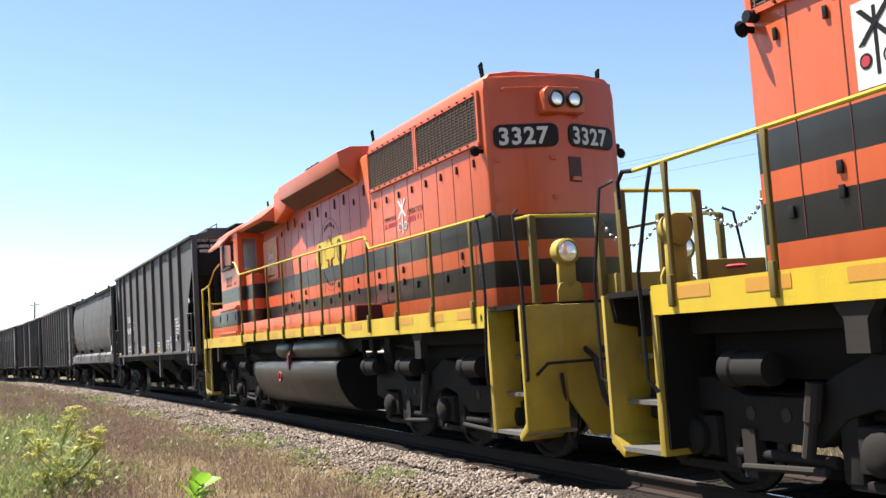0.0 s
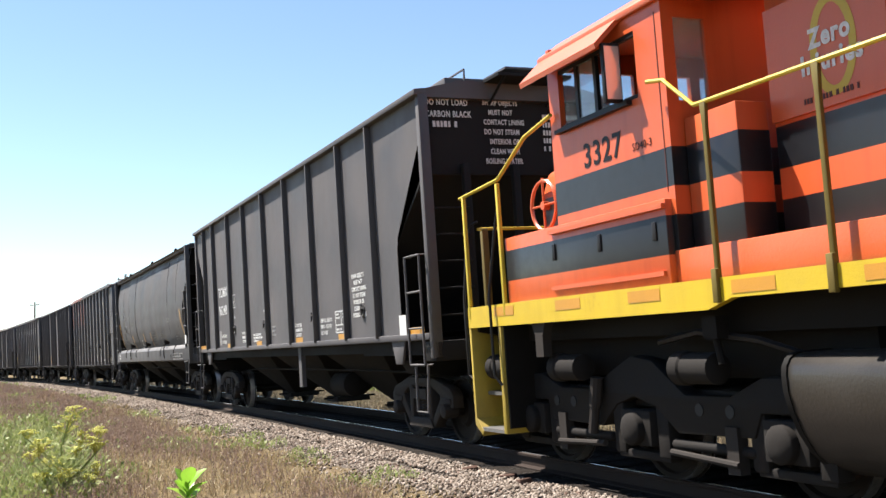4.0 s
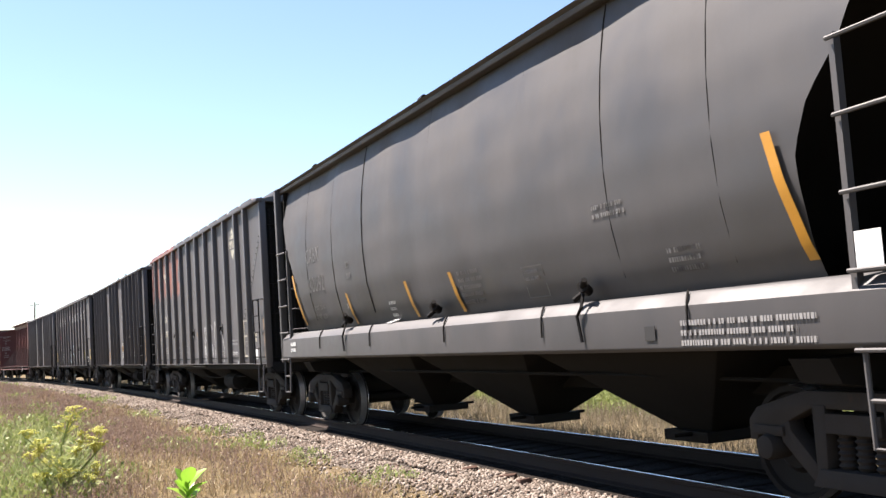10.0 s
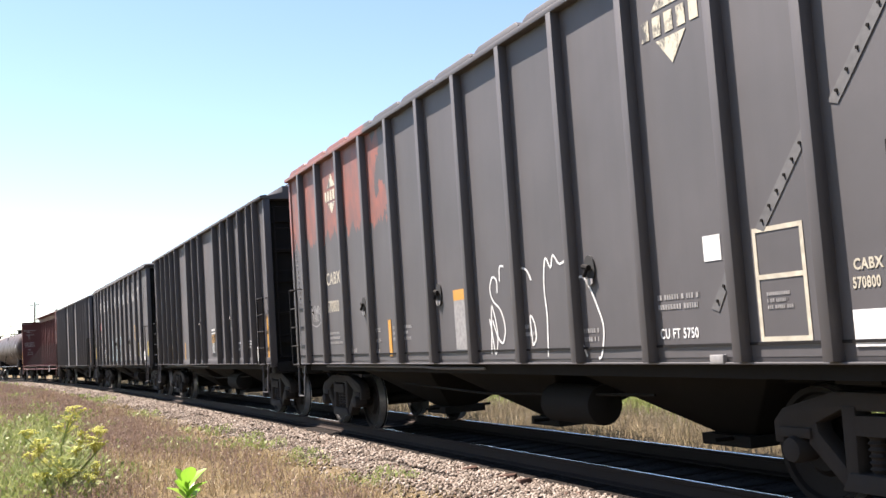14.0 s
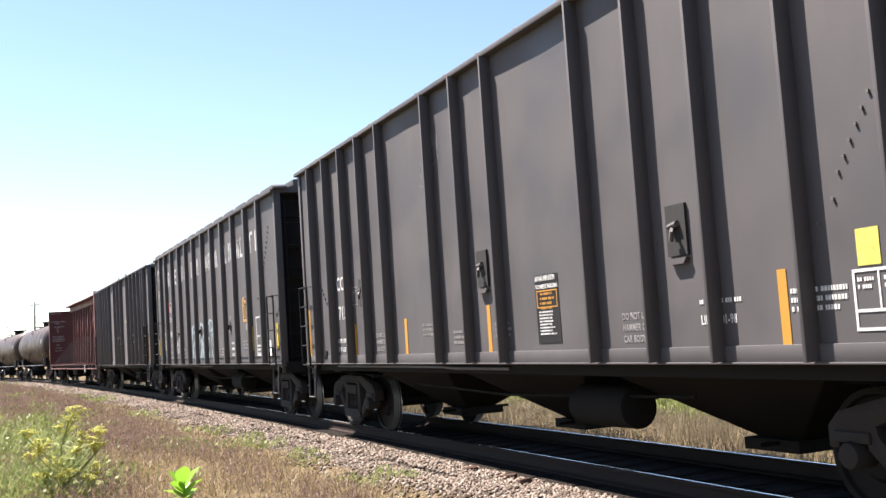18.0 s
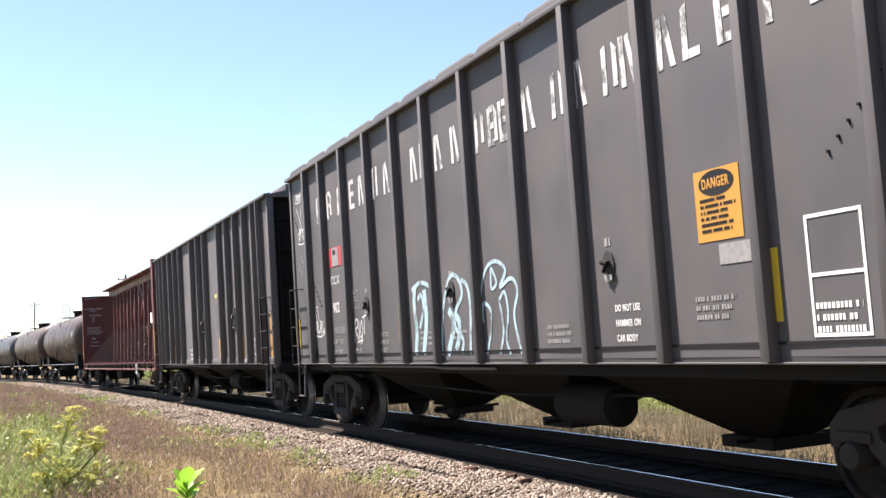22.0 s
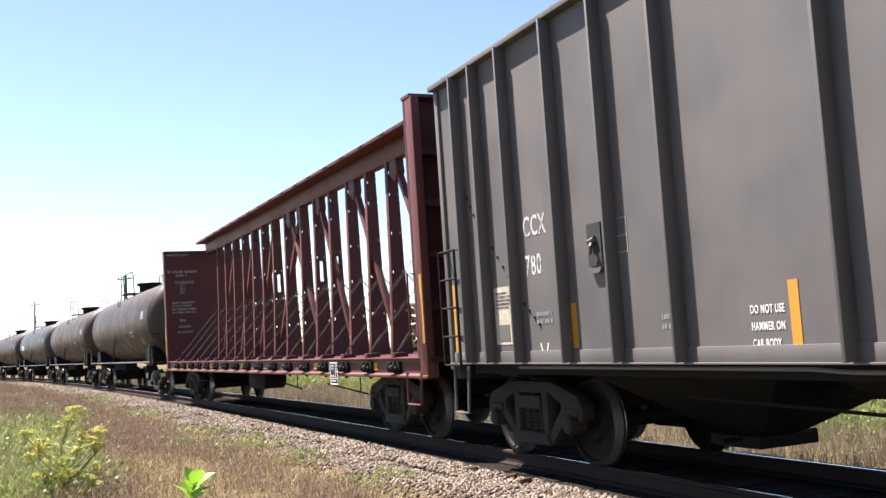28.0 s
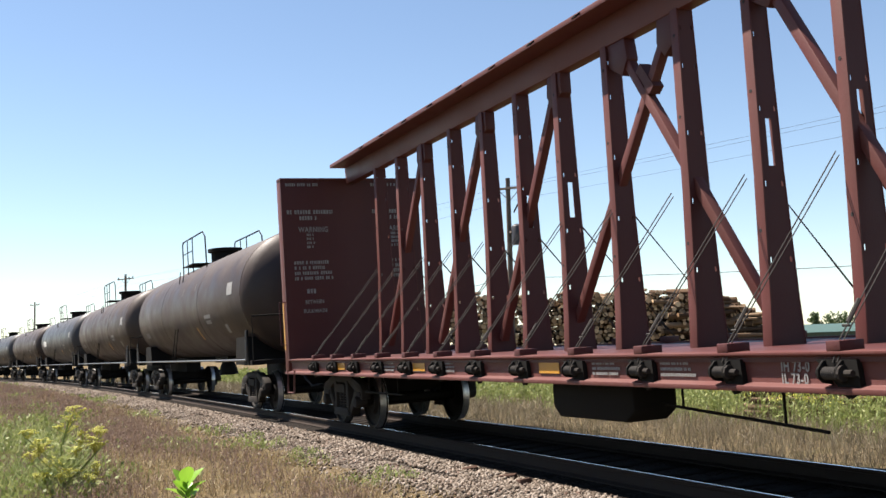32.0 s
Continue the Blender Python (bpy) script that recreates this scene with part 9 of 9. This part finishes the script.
def wires():
    tops = [(-222, -10, 10.4), (-160.5, -4.0, 9.75), (-98.8, 2.9, 8.85), (-39.0, 13.0, 8.15), (21, 26, 8.3)]
    def run(name, pts, sag, r, label):
        s = Solid()
        for a, b in zip(pts, pts[1:]):
            a, b = Vector(a), Vector(b)
            s.tube([a.lerp(b, k / 12) - Vector((0, 0, sag * 4 * (k / 12) * (1 - k / 12))) for k in range(13)], r, 4)
        tagged(new(name, s.mesh(name, M["wire"])), label, "wire", "wires on the poles")
    for k, drop in ((-1.0, 0.0), (1.0, 0.0), (0.1, 0.55)):
        run("power_wire", [(x + k * 0.82, y + k * 0.56, z - 0.08 - drop) for x, y, z in tops], 0.4, 0.005, "thin power wire strung from pole to pole")
    run("telephone_cable", [(x + 0.15, y, z - 3.95) for x, y, z in tops], 1.2, 0.013, "dark low cable strung from pole to pole")


def far_building():
    b = thing("green_shed", "long low shed with a green sheet-metal roof", "building")
    d = Vector((3.7, 8.8, 0)).normalized()
    n = Vector((-d.y, d.x, 0))
    a = Vector((-96.0, 75.7, 0))
    z0 = -4.2
    m = Matrix((( d.x, n.x, 0, a.x), (d.y, n.y, 0, a.y), (0, 0, 1, 0), (0, 0, 0, 1)))
    b.matrix_world = m
    part("wall", Solid().box(0, 40, 0, 12, z0, 1.75), M["green_wall"], b)
    part("roof", Solid().prism([(-0.5, 1.72), (6, 2.75), (12.5, 1.72), (12.5, 1.6), (6, 2.6), (-0.5, 1.6)], "yz", -0.5, 40.5), M["green_roof"], b, "green sheet-metal roof")
    for k in range(6):
        win = part("window", Solid().box(3 + k * 6.2, 4.6 + k * 6.2, -0.05, 0.02, -0.4, 0.8), M["tank_grey"], b)
        part("pane", Solid().box(3.1 + k * 6.2, 4.5 + k * 6.2, -0.07, -0.04, -0.3, 0.7), M["glass"], win)


def tree_of(x, y, top, wide, conifer, seed):
    t = thing("conifer" if conifer else "broadleaf_tree", "dark green conifer far behind the shed" if conifer else "dark green leafy tree far behind the shed", "tree", "trees in the distance")
    z0 = -4.2
    t.matrix_world = pose(x, y, z0)
    rnd = random.Random(seed)
    h = top - z0
    trunk = Solid().rod((0, 0, 0), (0, 0, h * 0.9), 0.22, 8, 0.05)
    tips = []
    for i in range(46):
        u = rnd.uniform(0.25, 0.98)
        a = rnd.uniform(0, 6.28)
        reach = wide * ((1.05 - u) * 1.1 if conifer else math.sqrt(max(0.05, 1 - (2.2 * (u - 0.62)) ** 2))) * rnd.uniform(0.6, 1.1)
        p0 = Vector((0, 0, h * (u if conifer else u * 0.75)))
        p1 = Vector((math.cos(a) * reach, math.sin(a) * reach, h * u - (0.3 if conifer else -0.1)))
        trunk.rod(p0, p1, 0.05, 4, 0.015)
        tips += [p0.lerp(p1, k) for k in (0.45, 0.7, 0.9, 1.0)]
    part("trunk", trunk, M["pole"], t)
    c = np.repeat(np.array([tuple(p) for p in tips]), 22, 0)
    c = c + rng.normal(0, 0.30 if conifer else 0.42, c.shape) * np.array([1, 1, 0.5 if conifer else 0.8])
    o = stuff("crown", flecks(c, rng.uniform(0.18, 0.36, len(c)), 1.3, 0.1), 4, G_TREE, "small dark green leaves", "")
    o.parent = t


near_field()
for place in [(-43.2, 2.65, 1.6, 0.22), (-30.1, 2.85, 1.0, 0.22), (-21.4, 2.45, 0.6, 0.16), (-19.4, 2.32, 0.6, 0.18), (-17.3, 2.37, 0.5, 0.2), (-14.7, 2.56, 0.7, 0.16), (-11.83, 2.74, 0.6, 0.2), (-12.5, 2.13, 0.35, 0.14), (-11.8, 2.14, 0.35, 0.14), (-15.5, 2.36, 0.4, 0.14)]:
    tuft(*place)
ballast()
for x, lat, ln, wd, rz in ((-10.05, 1.40, 0.30, 0.15, -20), (-10.5, 1.36, 0.22, 0.10, 35), (-11.45, 1.40, 0.20, 0.12, 60)):
    y = path_y(x) - lat
    chip = tagged(new("broken_tie_end", Solid().prism([(-ln / 2, -wd / 2), (ln / 2, -wd * 0.4), (ln * 0.42, wd / 2), (-ln * 0.3, wd * 0.42), (-ln / 2, wd * 0.2)], "xy", -0.05, 0.055).mesh("broken_tie_end", M_CHIP, 0.012)), "split rusty-brown piece of wooden tie on the ballast", "wood scrap", "broken tie pieces")
    chip.matrix_world = pose(x, y, ground_z(x, y) - 0.005, 9, -7, rz)
UMBEL = umbel_weed(-13.0, -6.02)
BROAD = broad_plant(-11.95, -4.74)
far_verge()
log_pile()
low_logs()
for place in [(-222, -10, 10.6, 0, False), (-160.5, -4.0, 10.1, 0.5, False), (-98.8, 2.9, 9.2, -0.5, False), (-39.0, 13.0, 8.5, 1.2, True), (21, 26, 8.7, 0, False)]:
    pole(*place)
wires()
far_building()
tree_of(-140.8, 123.9, 5.8, 2.2, True, 1)
tree_of(-139.3, 127.6, 4.9, 3.0, False, 2)
tree_of(-137.0, 131.6, 4.6, 2.8, False, 3)


# ---- the train's run ----
RUN = [(0, -0.04), (1, 4.11), (2, 8.16), (3, 12.37), (4, 16.6), (7, 29.27), (8, 33.52), (9, 37.74), (10, 41.92), (11, 46.37), (12, 50.65), (13, 54.81), (14, 59.1), (15, 63.47), (18, 76.48), (19, 80.72), (20, 84.77), (21, 88.88), (22, 93.02), (23, 97.28), (24, 101.24), (25, 105.21), (28, 116.67), (29, 120.25), (30, 123.75), (31, 127.33), (32, 130.94)]
# how far the wind bends the broad-leaved plant sideways
SWAY = [(0, 0.212), (0.5, 0.146), (1, 0.168), (1.5, -0.08), (2, -0.007), (2.5, -0.146), (3, -0.051), (3.5, 0.015), (4, 0.0), (4.5, 0.015), (6.5, -0.007), (7, -0.022), (8, -0.051), (9, -0.029), (9.5, -0.08), (10, 0.0), (11, 0.022), (11.5, 0.08), (12, 0.044), (13, 0.015), (14, 0.0), (15, 0.022), (15.5, -0.022), (17.5, 0.022), (18, -0.08), (18.5, -0.007), (19, -0.007), (19.5, -0.088), (20, 0.044), (20.5, -0.022), (21, 0.015), (22, -0.022), (22.5, -0.109), (23, 0.066), (23.5, -0.066), (24, -0.022), (25, -0.022), (25.5, 0.058), (27.5, -0.153), (28, 0.117), (28.5, 0.0), (29, 0.066), (29.5, -0.007), (30, 0.015), (30.5, -0.044), (31, 0.015), (31.5, 0.066), (32, -0.029)]


def motions():
    """Every car runs along the track; wheels roll with it."""
    for car, start, half, *turned in CARS:
        turn = pose(0, 0, 0, 0, 0, 180 if turned and turned[0] else 0)
        walk(car, [(t, track_pose(start + d, half) @ turn) for t, d in RUN])
    root = BROAD.matrix_world.copy()
    walk(BROAD, [(t, root @ Matrix.Rotation(d / 0.55, 4, Vector((-0.92, 0.39, 0)))) for t, d in SWAY])
    ts = [i * 4 / FPS for i in range(241)]
    way = np.interp(ts, [t for t, d in RUN], [d for t, d in RUN])
    for wheel, x, r, *sign in WHEELS:
        k = sign[0] if sign else 1
        walk(wheel, [(t, pose(x, 0, r, 0, k * math.degrees(d / r), 0)) for t, d in zip(ts, way)])


motions()
